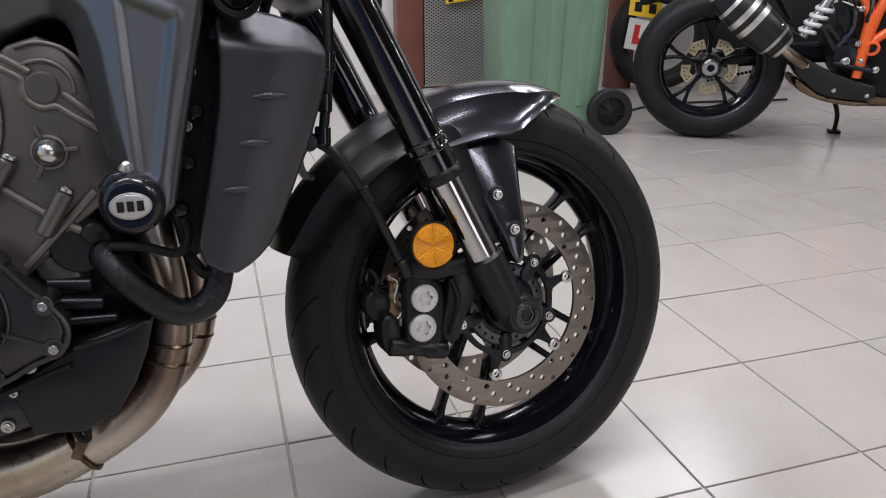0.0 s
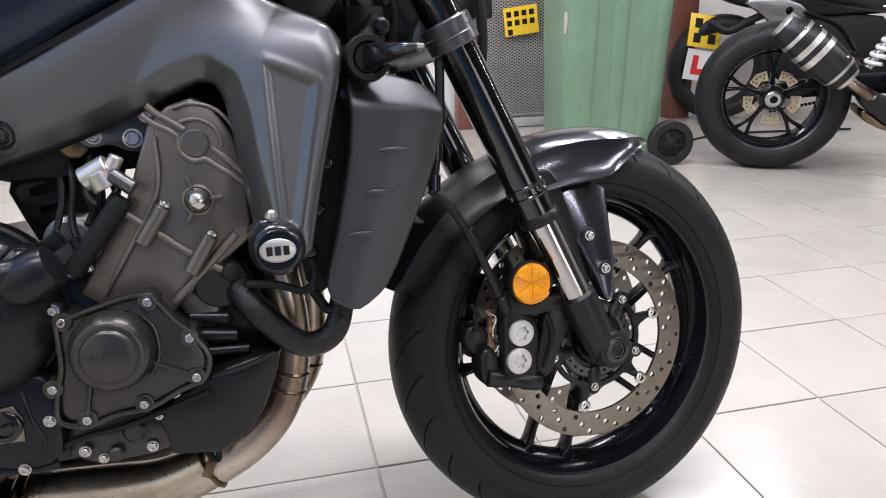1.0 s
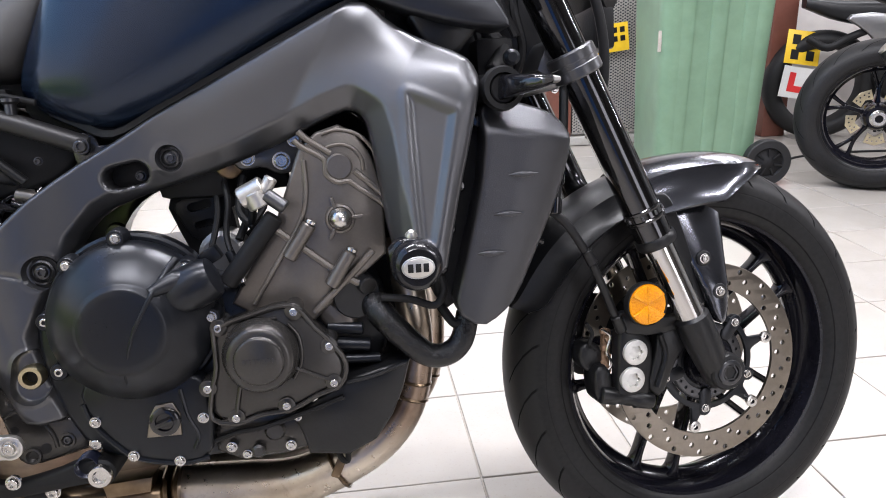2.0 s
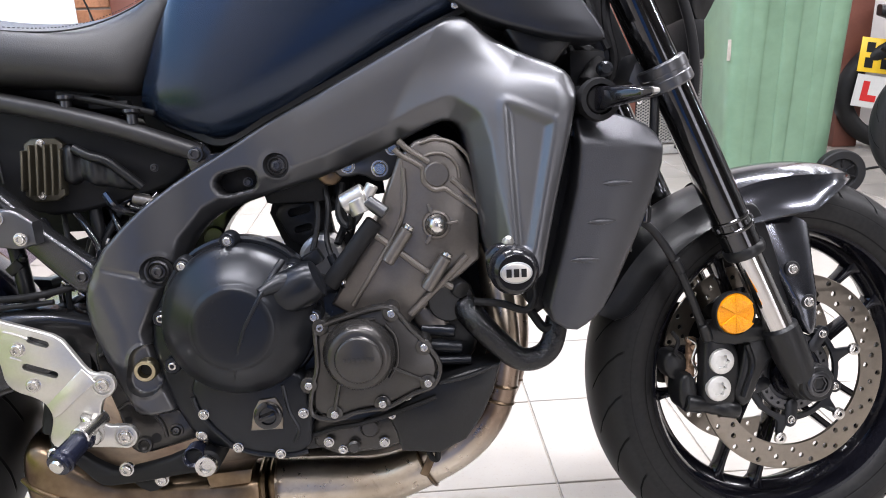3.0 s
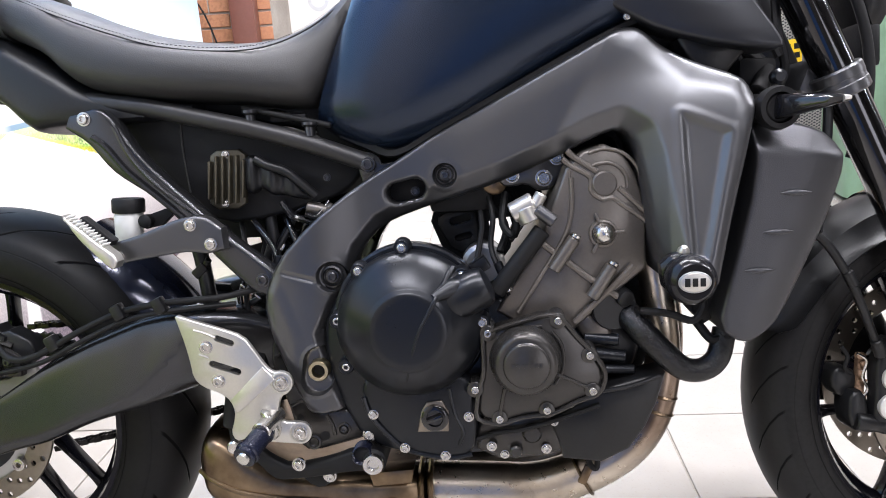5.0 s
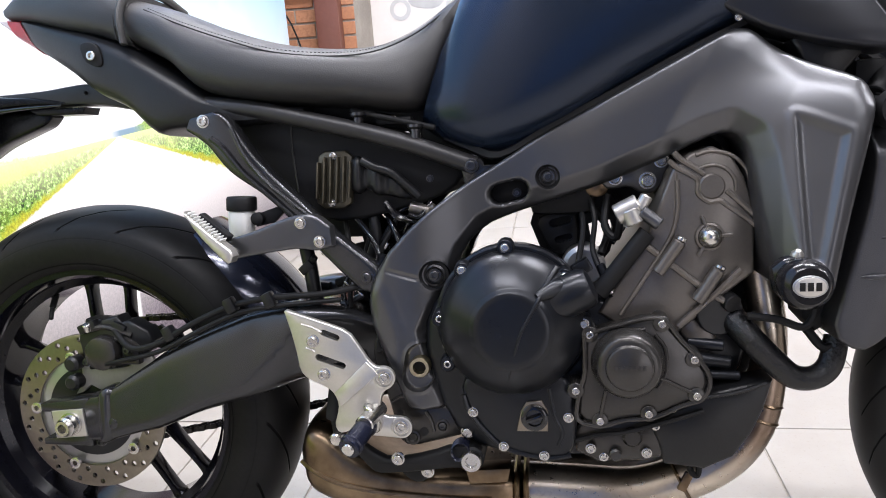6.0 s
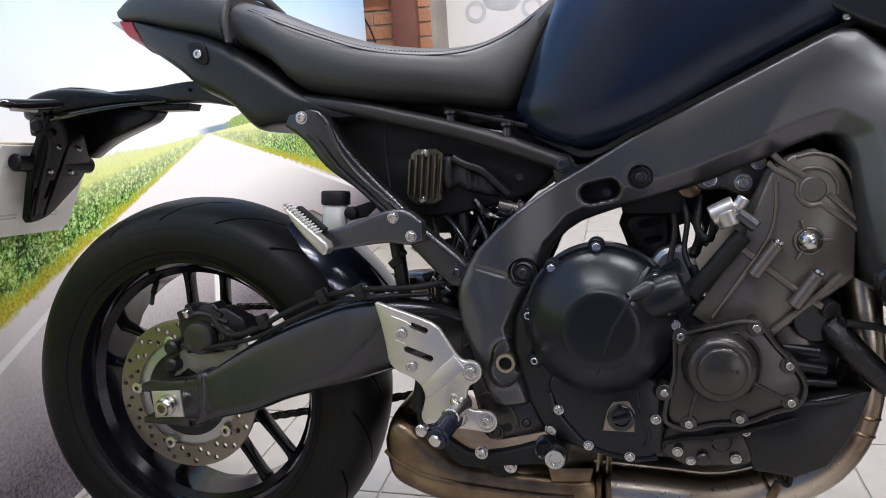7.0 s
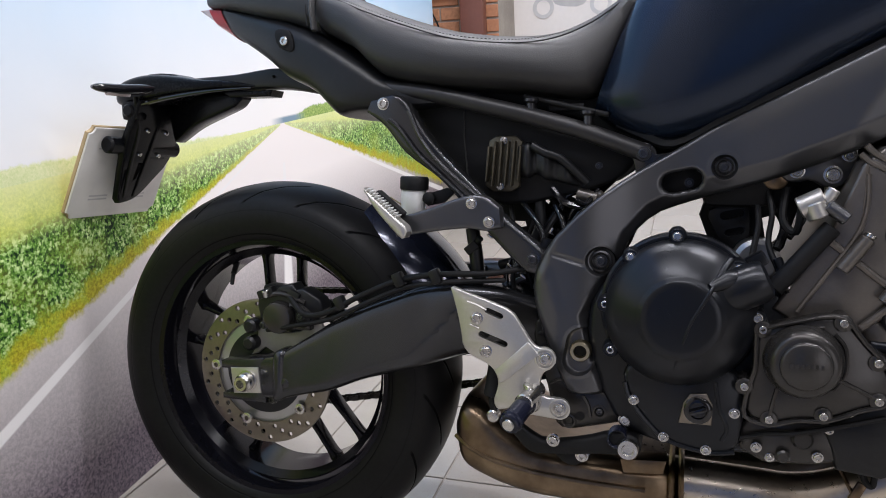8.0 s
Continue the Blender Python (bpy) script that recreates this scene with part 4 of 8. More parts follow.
def caliper():
    """Two piston halves on a bridge, open to the pads at the back."""
    bodies = [slab([(1.272, 0.372), (1.288, 0.378), (1.322, 0.362), (1.328, 0.330), (1.322, 0.285), (1.316, 0.262), (1.285, 0.258), (1.268, 0.272), (1.272, 0.32)], -0.074, -0.096, (), 0.006, 2),
              lathe([(0, 0.010), (0.002, 0.0125), (0.022, 0.0125), (0.026, 0.0105), (0.050, 0.0105), (0.054, 0.013), (0.078, 0.013), (0.081, 0.011)], (1.246, -0.086, 0.281), (0.081, -0.004, -0.018), 24),
              slab([(1.228, 0.352), (1.252, 0.352), (1.262, 0.335), (1.258, 0.312), (1.236, 0.308), (1.222, 0.330)], -0.040, -0.070, (), 0.005, 1),
              slab([(1.240, 0.322), (1.262, 0.322), (1.268, 0.285), (1.258, 0.264), (1.244, 0.268), (1.238, 0.29)], -0.050, -0.088, (), 0.005, 1),
              slab([(1.334, 0.372), (1.366, 0.372), (1.382, 0.350), (1.356, 0.312), (1.338, 0.266), (1.314, 0.284), (1.328, 0.325)], -0.080, -0.098, (), 0.004, 1),
              sweep([(1.334, -0.10, 0.362), (1.342, -0.10, 0.330), (1.328, -0.10, 0.286)], 0.0045, 8)]
    return joined(*bodies)


cap_star = [(0.0095 * (1 + 0.14 * math.cos(6 * 2 * math.pi * i / 48)) * math.cos(2 * math.pi * i / 48), 0.0095 * (1 + 0.14 * math.cos(6 * 2 * math.pi * i / 48)) * math.sin(2 * math.pi * i / 48)) for i in range(48)]
for side in (-1, 1):
    b = caliper()
    if side > 0:
        b = mirrored(b)
    cal = part("front_caliper", b, BLACK, bike, "black radial front brake caliper", FRONT)
    for x, z in ((1.296, 0.340), (1.291, 0.301)):
        cap = part("caliper_cap", slab([(x + 0.0182 * math.cos(2 * math.pi * i / 40), z + 0.0182 * math.sin(2 * math.pi * i / 40)) for i in range(40)], 0.090 * side, 0.1015 * side, [[(x + px, z + pz) for px, pz in cap_star]], 0.0015, 0), CAP, cal, "bright alloy caliper cap")
        part("cap_floor", lathe([(0, 0.011), (0.002, 0.010), (0.0035, 0.003), (0.0035, 0.0)], (x, 0.094 * side, z), (0, side, 0), 24), CAP, cap)
    pads = part("brake_pads", block((1.264, 0.068 * side, 0.338), (0.012, 0.010, 0.066), 0.002, pose(0, 0, 0, 0, 4, 0)), RUST, cal, "rusty brake pads and clip")
    for i in range(6):
        part("pad_tab", block((1.259 + 0.006 * (i % 2), 0.0745 * side, 0.368 - 0.0115 * i), (0.008, 0.008, 0.006), 0.001, pose(0, 0, 0, 0, 20 + 40 * (i % 3), 0)), RUST, pads)
    part("pad_spring", sweep([(1.256, 0.076 * side, 0.372), (1.268, 0.079 * side, 0.362), (1.262, 0.079 * side, 0.34), (1.270, 0.078 * side, 0.322), (1.262, 0.078 * side, 0.31)], 0.0022, 6), STEEL, pads)
    part("clip", sweep([(1.232, 0.078 * side, 0.384), (1.240, 0.08 * side, 0.37), (1.236, 0.08 * side, 0.355), (1.246, 0.078 * side, 0.345)], 0.003, 8), MATT, cal)
    bolts(cal, [(1.281, 0.09 * side, 0.322), (1.253, 0.085 * side, 0.279)], 0.004)
    part("bracket", slab([(1.264, 0.395), (1.285, 0.402), (1.335, 0.385), (1.375, 0.39), (1.385, 0.37), (1.33, 0.360), (1.275, 0.368)], 0.090 * side, 0.100 * side, (), 0.003, 1), BLACK, cal)
refl = part("reflector", lathe([(0, 0.025), (0.006, 0.0285), (0.010, 0.0285), (0.0112, 0.0275), (0.0116, 0.0)], (1.303, -0.112, 0.412), (0.05, -1, 0.02), 40), AMBER, bike, "round amber side reflector", FRONT)
for i in range(6):
    wedge = [(1.303, 0.412)] + [(1.303 + 0.0268 * math.cos(radians(60 * i + 12 * k + 30)), 0.412 + 0.0268 * math.sin(radians(60 * i + 12 * k + 30))) for k in range(6)]
    tilt = 0.20 if i % 2 else -0.18
    part("facet", slab(wedge, -0.120, -0.1245, (), 0.0006, 0, lambda x, z, q=tilt: q * (x - 1.303) + 0.02 * (z - 0.412) - 0.05 * (x - 1.303)), AMBER, refl)
part("reflector_rim", ringed([(0, 0.0308), (0.011, 0.0308), (0.0115, 0.029), (0, 0.028)], (1.303, -0.112, 0.412), (0.05, -1, 0.02), 40), MATT, refl)
part("brake_hose", sweep([(1.12, -0.045, 0.60), (1.145, -0.07, 0.563), (1.172, -0.10, 0.550), (1.197, -0.107, 0.528), (1.226, -0.107, 0.482), (1.246, -0.105, 0.440), (1.262, -0.10, 0.405), (1.276, -0.095, 0.378)], 0.0058, 12), BLACK, bike, "", FRONT)
for a, b, r in (((1.222, -0.108, 0.492), (1.232, -0.108, 0.472), 0.0075), ((1.267, -0.10, 0.396), (1.277, -0.096, 0.372), 0.008), ((1.15, -0.08, 0.565), (1.178, -0.102, 0.549), 0.0065)):
    part("hose_clip", rod(a, b, r), BLACK, bike, "", FRONT)
part("hose_drop", sweep([(1.203, -0.100, 0.760), (1.198, -0.106, 0.690), (1.192, -0.110, 0.630), (1.184, -0.110, 0.582), (1.179, -0.110, 0.552)], 0.0062, 12), BLACK, bike, "black hose hanging before the fender", FRONT)
for x, z, r in ((1.193, 0.640, 0.0092), (1.186, 0.594, 0.0086), (1.180, 0.556, 0.0095)):
    part("hose_ferrule", rod((x, -0.110, z + 0.011), (x - 0.002, -0.110, z - 0.011), r, None, 16), GLOSS, bike, "", FRONT)
part("hose_banjo", joined(rod((1.160, -0.108, 0.550), (1.160, -0.120, 0.550), 0.0105), sweep([(1.158, -0.112, 0.548), (1.150, -0.105, 0.530), (1.156, -0.095, 0.512), (1.166, -0.09, 0.506)], 0.005, 8)), GLOSS, bike, "", FRONT)
part("fork_hose", sweep([(1.20, -0.08, 0.95), (1.235, -0.085, 0.88), (1.262, -0.085, 0.80), (1.268, -0.08, 0.72), (1.25, -0.07, 0.64)], 0.007, 10), MATT, bike, "", FRONT)
part("headlight_bracket", joined(band([(1.27, 0.98, 1.23, 0.93, -0.09, 0.09), (1.30, 0.93, 1.26, 0.82, -0.09, 0.09), (1.315, 0.86, 1.28, 0.80, -0.075, 0.075)], 3, 16, 0.5), block((1.275, 0, 0.79), (0.03, 0.15, 0.06), 0.008)), BLACK, bike, "black bracket under the headlamp", FRONT)

# ---- frame ----
TOP = [(0.962, 0.818), (0.946, 0.822), (0.928, 0.817), (0.860, 0.783), (0.787, 0.747), (0.712, 0.711), (0.651, 0.673), (0.594, 0.641), (0.534, 0.597), (0.484, 0.546), (0.462, 0.497), (0.468, 0.449), (0.485, 0.401), (0.508, 0.345), (0.518, 0.3335)]
ARCH = [(0.5675, 0.3375), (0.5635, 0.352), (0.547, 0.398), (0.537, 0.446), (0.553, 0.478), (0.578, 0.519), (0.593, 0.556), (0.623, 0.586), (0.662, 0.601), (0.714, 0.616), (0.781, 0.635), (0.856, 0.665), (0.905, 0.689), (0.932, 0.698), (0.947, 0.688), (0.954, 0.660),
        (0.961, 0.60), (0.968, 0.55), (0.980, 0.503)]
NOSE = [(1.026, 0.503), (1.037, 0.551), (1.051, 0.607), (1.066, 0.662), (1.079, 0.716), (1.078, 0.735), (1.064, 0.752), (1.018, 0.774), (0.984, 0.795)]


def rounded(pts, times):
    return softened(pts, times) + [softened(pts, times)[0]]


PANEL_LINE = [(0.9935, 0.705), (0.995, 0.7155), (1.006, 0.7125), (1.042, 0.695), (1.0515, 0.690), (1.049, 0.677), (1.022, 0.548), (1.018, 0.538), (0.998, 0.538), (0.996, 0.548)]
PANEL_RIM = rounded(PANEL_LINE, 1)
WELL = obround(0.528, 0.384, 0.533, 0.410, 0.0215, 9)
WELL_FLOOR = obround(0.528, 0.384, 0.533, 0.410, 0.0190, 9)
CUPS = ((0.711, 0.649, 0.0165), (0.556, 0.523, 0.0205))
SIDE = glide([(0.46, 0.160), (0.53, 0.157), (0.60, 0.137), (0.66, 0.129), (0.72, 0.130), (0.79, 0.140), (0.86, 0.152), (0.93, 0.165), (1.0, 0.178), (1.09, 0.188)], 12)


def spar_height(p):
    """How far out the spar stands: waisted in the middle, broad at the nose, with a wide chamfer along the arch."""
    x, z = p[:, 0], p[:, 1]
    y = -np.interp(x, SIDE[:, 0], SIDE[:, 1])
    y = y - 0.10 * ramp(z, 0.70, 0.03) * np.clip((x - 0.90) / 0.08, 0, 1) ** 2
    # behind a diagonal fold the shoulder flares out and rolls over towards tank and headstock
    fold = (x - 0.880) * 0.87 - (z - 0.735) * 0.49
    y = y - 0.27 * ramp(-fold, 0.0, 0.004)
    y = y + 0.46 * ramp(-z, -0.725, 0.03) * np.clip(fold / 0.10, 0, 1)
    y = y + 0.30 * ramp(way_to(p, NOSE[5:] + TOP[:2], False), 0.018, 0.012)
    y = y + 0.22 * np.clip((x - 0.66) / 0.1, 0, 1) * ramp(way_to(p, TOP[1:8], False), 0.020, 0.012)
    y = y + 0.70 * ramp(way_to(p, NOSE[:6], False), 0.016, 0.010)
    front = np.interp(x, [0.56, 0.66, 0.72, 0.82], [0.95, 0.65, 0.45, 0.80])
    y = y + front * ramp(way_to(p, ARCH, False), np.interp(x, [0.56, 0.68], [0.009, 0.026]), 0.0025)
    deep = np.where(inside(p, PANEL_RIM[:-1]), way_to(p, PANEL_RIM[:-1]), 0.0)
    y = y + 0.0046 * (1 - swell(deep, 0.012)) - 0.0010 * swell(way_to(p, PANEL_RIM[:-1]), 0.010)
    well = np.where(inside(p, WELL), way_to(p, WELL), 0.0)
    y = y + 0.009 * np.clip(well / 0.0025, 0, 1) - 0.0018 * swell(way_to(p, WELL), 0.005)
    y = y + 0.45 * ramp(way_to(p, TOP[9:], False), 0.011, 0.004) * np.clip((0.56 - z) / 0.03, 0, 1)
    for cx, cz, r in CUPS:
        d = np.hypot(x - cx, z - cz)
        y = y + 0.008 * np.clip((r - d) / 0.003, 0, 1) - 0.0006 * swell(np.abs(d - r - 0.001), 0.006)
    # a short groove behind the upper bolt and a soft fold down the rear leg
    y = y + 0.0022 * swell(way_to(p, [(0.494, 0.531), (0.532, 0.5195)], False), 0.0055)
    y = y - 0.0012 * swell(way_to(p, [(0.480, 0.505), (0.500, 0.445), (0.503, 0.40), (0.512, 0.34)], False), 0.016)
    return y


SLOT = obround(0.646, 0.628, 0.671, 0.633, 0.0135)


def frame_body(step):
    lines = [WELL + WELL[:1], WELL_FLOOR + WELL_FLOOR[:1]]
    lines += [circle(cx, cz, q, 28) + circle(cx, cz, q, 28)[:1] for cx, cz, r in CUPS for q in (r - 0.003, r, r + 0.004)]
    return relief(TOP + ARCH + NOSE, -0.088, spar_height, 0.006, step, [SLOT], 1, lines)


frame_main = part("frame", frame_body(0.0022), GRAPHITE, bike, "dark graphite cast aluminium frame spar", sharp=50)
part("frame", mirrored(frame_body(0.006)), GRAPHITE, bike, "dark graphite cast aluminium frame spar", sharp=50)
# Black sheet supplies the darkness seen through the open slot.
part("slot_back", slab(SLOT, -0.094, -0.098, (), 0.001, 0), MATT, frame_main)
part("head_tube", rod((1.105, 0, 0.93), (1.19, 0, 0.745), 0.034), GRAPHITE, bike)
part("head_gusset", joined(band([(0.98, 0.86, 0.985, 0.72, -0.12, 0.12), (1.05, 0.87, 1.06, 0.74, -0.07, 0.07), (1.12, 0.88, 1.15, 0.76, -0.04, 0.04)], 3, 16, 0.4)), GRAPHITE, frame_main)


def sunk_bolt(x, y, z, r, parent):
    part("recess_floor", lathe([(0, r), (0.001, r)], (x, y + 0.001, z), seg=24), MATT, parent)
    part("bolt_collar", ringed([(0, r * 0.78), (0.003, r * 0.78), (0.0042, r * 0.66), (0, r * 0.6)], (x, y, z), seg=24), DARK_STEEL, parent)
    bolts(parent, [(x, y - 0.002, z)], r * 0.42, True)


sunk_bolt(0.711, -0.1215, 0.649, 0.0150, frame_main)
sunk_bolt(0.556, -0.1455, 0.523, 0.0190, frame_main)
bolts(frame_main, [(0.668, -0.099, 0.628)], 0.006, True)
part("pivot_nut", ringed([(0, 0.0145), (0.014, 0.0145), (0.016, 0.0132), (0.016, 0.009), (0, 0.009)], (0.531, -0.146, 0.398), seg=30), GOLD, frame_main, "pale zinc swingarm pivot nut")
# Black disc plugs the nut's bore to show it dark.
part("pivot_hole", lathe([(0, 0.01), (0.001, 0.0)], (0.531, -0.150, 0.398), seg=20), MATT, frame_main)
slider = part("crash_bobbin", joined(lathe([(-0.07, 0.016), (-0.012, 0.016), (-0.012, 0.024), (-0.004, 0.0285), (0.010, 0.0290), (0.018, 0.0275), (0.0245, 0.0225), (0.026, 0.0205), (0.0255, 0.0)], (0.993, -0.252, 0.523), (0, -1, 0), 40),
                                     band([(0.963, 0.540, 0.966, 0.512, -0.228, -0.246), (0.975, 0.551, 0.978, 0.500, -0.226, -0.254), (0.995, 0.552, 0.998, 0.496, -0.226, -0.258), (1.012, 0.545, 1.014, 0.503, -0.226, -0.254)], 4, 24, 0.7)), BOBBIN, bike, "black crash bobbin with a pale oval badge")
part("leg_nub", lathe([(0, 0.008), (0.006, 0.007), (0.011, 0.003), (0.0115, 0)], (0.990, -0.240, 0.5495), (0, -0.5, 0.85), 20), ALLOY, slider)
part("badge", slab([(0.0185 * math.cos(2 * math.pi * i / 28) + 0.993, 0.0125 * math.sin(2 * math.pi * i / 28) + 0.523) for i in range(28)], -0.270, -0.2795, (), 0.001, 0), SILVER, slider)
part("badge_field", slab([(0.0165 * math.cos(2 * math.pi * i / 28) + 0.993, 0.0105 * math.sin(2 * math.pi * i / 28) + 0.523) for i in range(28)], -0.279, -0.2800, (), 0.0004, 0), ALLOY, slider)
for dx in (-0.0085, 0.0, 0.0085):
    part("badge_bar", block((0.993 + dx, -0.2802, 0.523), (0.0060, 0.001, 0.0095), 0.0003), MATT, slider)
both("engine_hanger", lambda: slab([(0.778, 0.650), (0.80, 0.658), (0.845, 0.672), (0.862, 0.680), (0.875, 0.664), (0.858, 0.624), (0.836, 0.620), (0.818, 0.632), (0.80, 0.628), (0.785, 0.630)], -0.085, -0.105, (), 0.003, 1), GRAPHITE, frame_main)
bolts(frame_main, [(0.800, -0.106, 0.643), (0.860, -0.106, 0.664)], 0.0088)
bolts(frame_main, [(0.842, -0.107, 0.638)], 0.0105)
part("spar_bush", lathe([(0, 0.016), (0.012, 0.016), (0.014, 0.013)], (0.776, -0.088, 0.634), seg=28), BOX, frame_main)

# ---- tank, seat, tail ----
TANK_ROWS = [(0.590, 0.880, 0.536, 0.722, -0.106, 0.106), (0.618, 0.945, 0.574, 0.697, -0.134, 0.134), (0.690, 1.010, 0.640, 0.677, -0.152, 0.152), (0.780, 1.050, 0.718, 0.702, -0.162, 0.162),
             (0.880, 1.065, 0.820, 0.757, -0.168, 0.168), (0.980, 1.050, 0.920, 0.808, -0.170, 0.170), (1.060, 1.000, 1.020, 0.846, -0.150, 0.150), (1.110, 0.960, 1.090, 0.890, -0.09, 0.09)]
tank = part("fuel_tank", band(TANK_ROWS, 5, 40, 0.48, 0.36), TANK, bike, "satin blue-black fuel tank")
part("tank_skirt", band([(0.575, 0.722, 0.566, 0.702, -0.095, 0.095), (0.605, 0.706, 0.598, 0.688, -0.104, 0.104), (0.648, 0.689, 0.646, 0.674, -0.120, 0.120), (0.712, 0.721, 0.714, 0.707, -0.127, 0.127), (0.800, 0.763, 0.803, 0.750, -0.136, 0.136), (0.900, 0.812, 0.903, 0.799, -0.146, 0.146), (0.96, 0.838, 0.963, 0.825, -0.146, 0.146)], 4, 16, 0.4), MATT, tank, "black edge under the tank")
# Filler block added to darken the gap between tank, seat and frame.
part("tank_mount", slab([(0.535, 0.735), (0.575, 0.745), (0.640, 0.700), (0.680, 0.690), (0.640, 0.655), (0.600, 0.668), (0.560, 0.690), (0.530, 0.708)], 0.07, -0.070, (), 0.004, 1), MATT, tank, "dull black filler added under the tank")
for side in (-1, 1):
    wing = part("tank_wing", slab([(0.90, 0.862), (0.945, 0.835), (0.985, 0.812), (1.065, 0.788), (1.124, 0.780), (1.122, 0.796), (1.085, 0.85), (1.04, 0.93), (0.95, 0.95)], 0.12 * side, 0.178 * side, (), 0.005, 1,
                                  lambda x, z, s=side: s * (0.10 * (x - 1.05) - 0.05 * (z - 0.80))), WING, bike, "satin dark air scoop cover")
    part("wing_insert", slab([(1.00, 0.815), (1.06, 0.80), (1.10, 0.796), (1.06, 0.75), (1.03, 0.765)], 0.10 * side, 0.150 * side, (), 0.006, 1), BLACK, wing)
    bolts(wing, [(0.945, 0.158 * side, 0.833)], 0.004)

seat = part("rider_seat", band([(0.112, 0.936, 0.115, 0.862, -0.108, 0.108), (0.166, 0.918, 0.172, 0.832, -0.122, 0.122), (0.231, 0.890, 0.226, 0.786, -0.134, 0.134), (0.324, 0.859, 0.320, 0.766, -0.140, 0.140),
                                (0.414, 0.845, 0.430, 0.757, -0.135, 0.135), (0.482, 0.848, 0.520, 0.746, -0.122, 0.122), (0.533, 0.868, 0.552, 0.762, -0.105, 0.105), (0.573, 0.895, 0.580, 0.830, -0.088, 0.088), (0.594, 0.908, 0.600, 0.882, -0.076, 0.076)], 5, 32, 0.55, 0.22),
            SEAT, bike, "black vinyl rider seat with stitched seams")


def seat_seam(f, dz=0.0):
    rows = [(0.14, -0.098, 0.912), (0.20, -0.111, 0.885), (0.27, -0.119, 0.858), (0.34, -0.121, 0.836), (0.42, -0.117, 0.826), (0.48, -0.107, 0.830), (0.53, -0.09, 0.850), (0.57, -0.075, 0.878), (0.592, -0.066, 0.897)]
    return [(x, y * f, z + dz) for x, y, z in rows]


part("seam", sweep(seat_seam(1.0), 0.0011, 6, 6), MATT, seat)
line = glide(seat_seam(1.015), 14)
stitches = joined(*[rod(tuple(line[i]), tuple(line[i] * 0.45 + line[i + 1] * 0.55), 0.0005, None, 5, 0.0001) for i in range(2, len(line) - 2)])
for v in stitches.verts:
    v.co.z += 0.0045
tagged(part("stitches", stitches, MATT, seat), "fine black seat stitching", kind="stuff")
part("pillion_seat", band([(-0.125, 0.945, -0.118, 0.924, -0.052, 0.052), (-0.085, 0.962, -0.060, 0.912, -0.078, 0.078), (0.0, 0.964, 0.0, 0.893, -0.098, 0.098), (0.065, 0.957, 0.062, 0.876, -0.106, 0.106), (0.112, 0.944, 0.118, 0.855, -0.106, 0.106)], 5, 28, 0.5, 0.2), SEAT, bike, "black vinyl pillion pad")
part("seat_strap", sweep([(0.116, -0.118, 0.862), (0.110, -0.113, 0.905), (0.112, -0.085, 0.938), (0.113, 0.0, 0.952), (0.112, 0.085, 0.938)], 0.0075, 10, 6, 0.6), SEAT, seat)
part("pillion_seam", sweep([(0.098, -0.107, 0.872), (0.094, -0.1, 0.915), (0.098, -0.07, 0.943), (0.10, 0.0, 0.952)], 0.0012, 6, 6), MATT, seat)
tail = part("tail_cowl", band([(-0.10, 0.926, -0.088, 0.885, -0.05, 0.05), (-0.079, 0.923, -0.052, 0.864, -0.064, 0.064), (0.0, 0.902, 0.01, 0.826, -0.092, 0.092), (0.057, 0.886, 0.051, 0.795, -0.107, 0.107), (0.115, 0.862, 0.101, 0.770, -0.113, 0.113),
                               (0.19, 0.818, 0.140, 0.733, -0.117, 0.117), (0.240, 0.785, 0.175, 0.736, -0.118, 0.118), (0.31, 0.768, 0.28, 0.738, -0.115, 0.115), (0.375, 0.762, 0.37, 0.745, -0.110, 0.110)], 4, 22, 0.42), BLACK, bike, "satin black tail cowl")
part("tail_lamp", band([(-0.158, 0.930, -0.156, 0.927, -0.02, 0.02), (-0.125, 0.928, -0.105, 0.895, -0.045, 0.045), (-0.099, 0.925, -0.078, 0.877, -0.053, 0.053)], 4, 18, 0.5), LENS_CLEAR, tail, "pale clear tail lamp lens")
part("tail_lamp_edge", band([(-0.126, 0.929, -0.104, 0.892, -0.047, 0.047), (-0.098, 0.927, -0.062, 0.866, -0.058, 0.058)], 2, 18, 0.5), LENS_RED, tail, "red tail lamp lens")
# Dull black patch stands in for the shade of the hollow round the bolt.
part("bolt_recess", slab([(0.041, 0.867), (0.054, 0.871), (0.070, 0.866), (0.077, 0.845), (0.074, 0.834), (0.062, 0.835), (0.047, 0.843)], -0.10, -0.1125, (), 0.001, 1), MATT, tail)
bolts(tail, [(0.061, -0.112, 0.850)], 0.0085)

# plate hanger, plate and rear signals
hanger = part("plate_hanger", band([(0.06, 0.80, 0.07, 0.776, -0.024, 0.024), (0.0, 0.823, 0.0, 0.788, -0.026, 0.026), (-0.09, 0.816, -0.09, 0.790, -0.028, 0.028), (-0.175, 0.813, -0.175, 0.786, -0.03, 0.03)], 4, 16, 0.3), BLACK, bike, "black plastic number plate hanger")
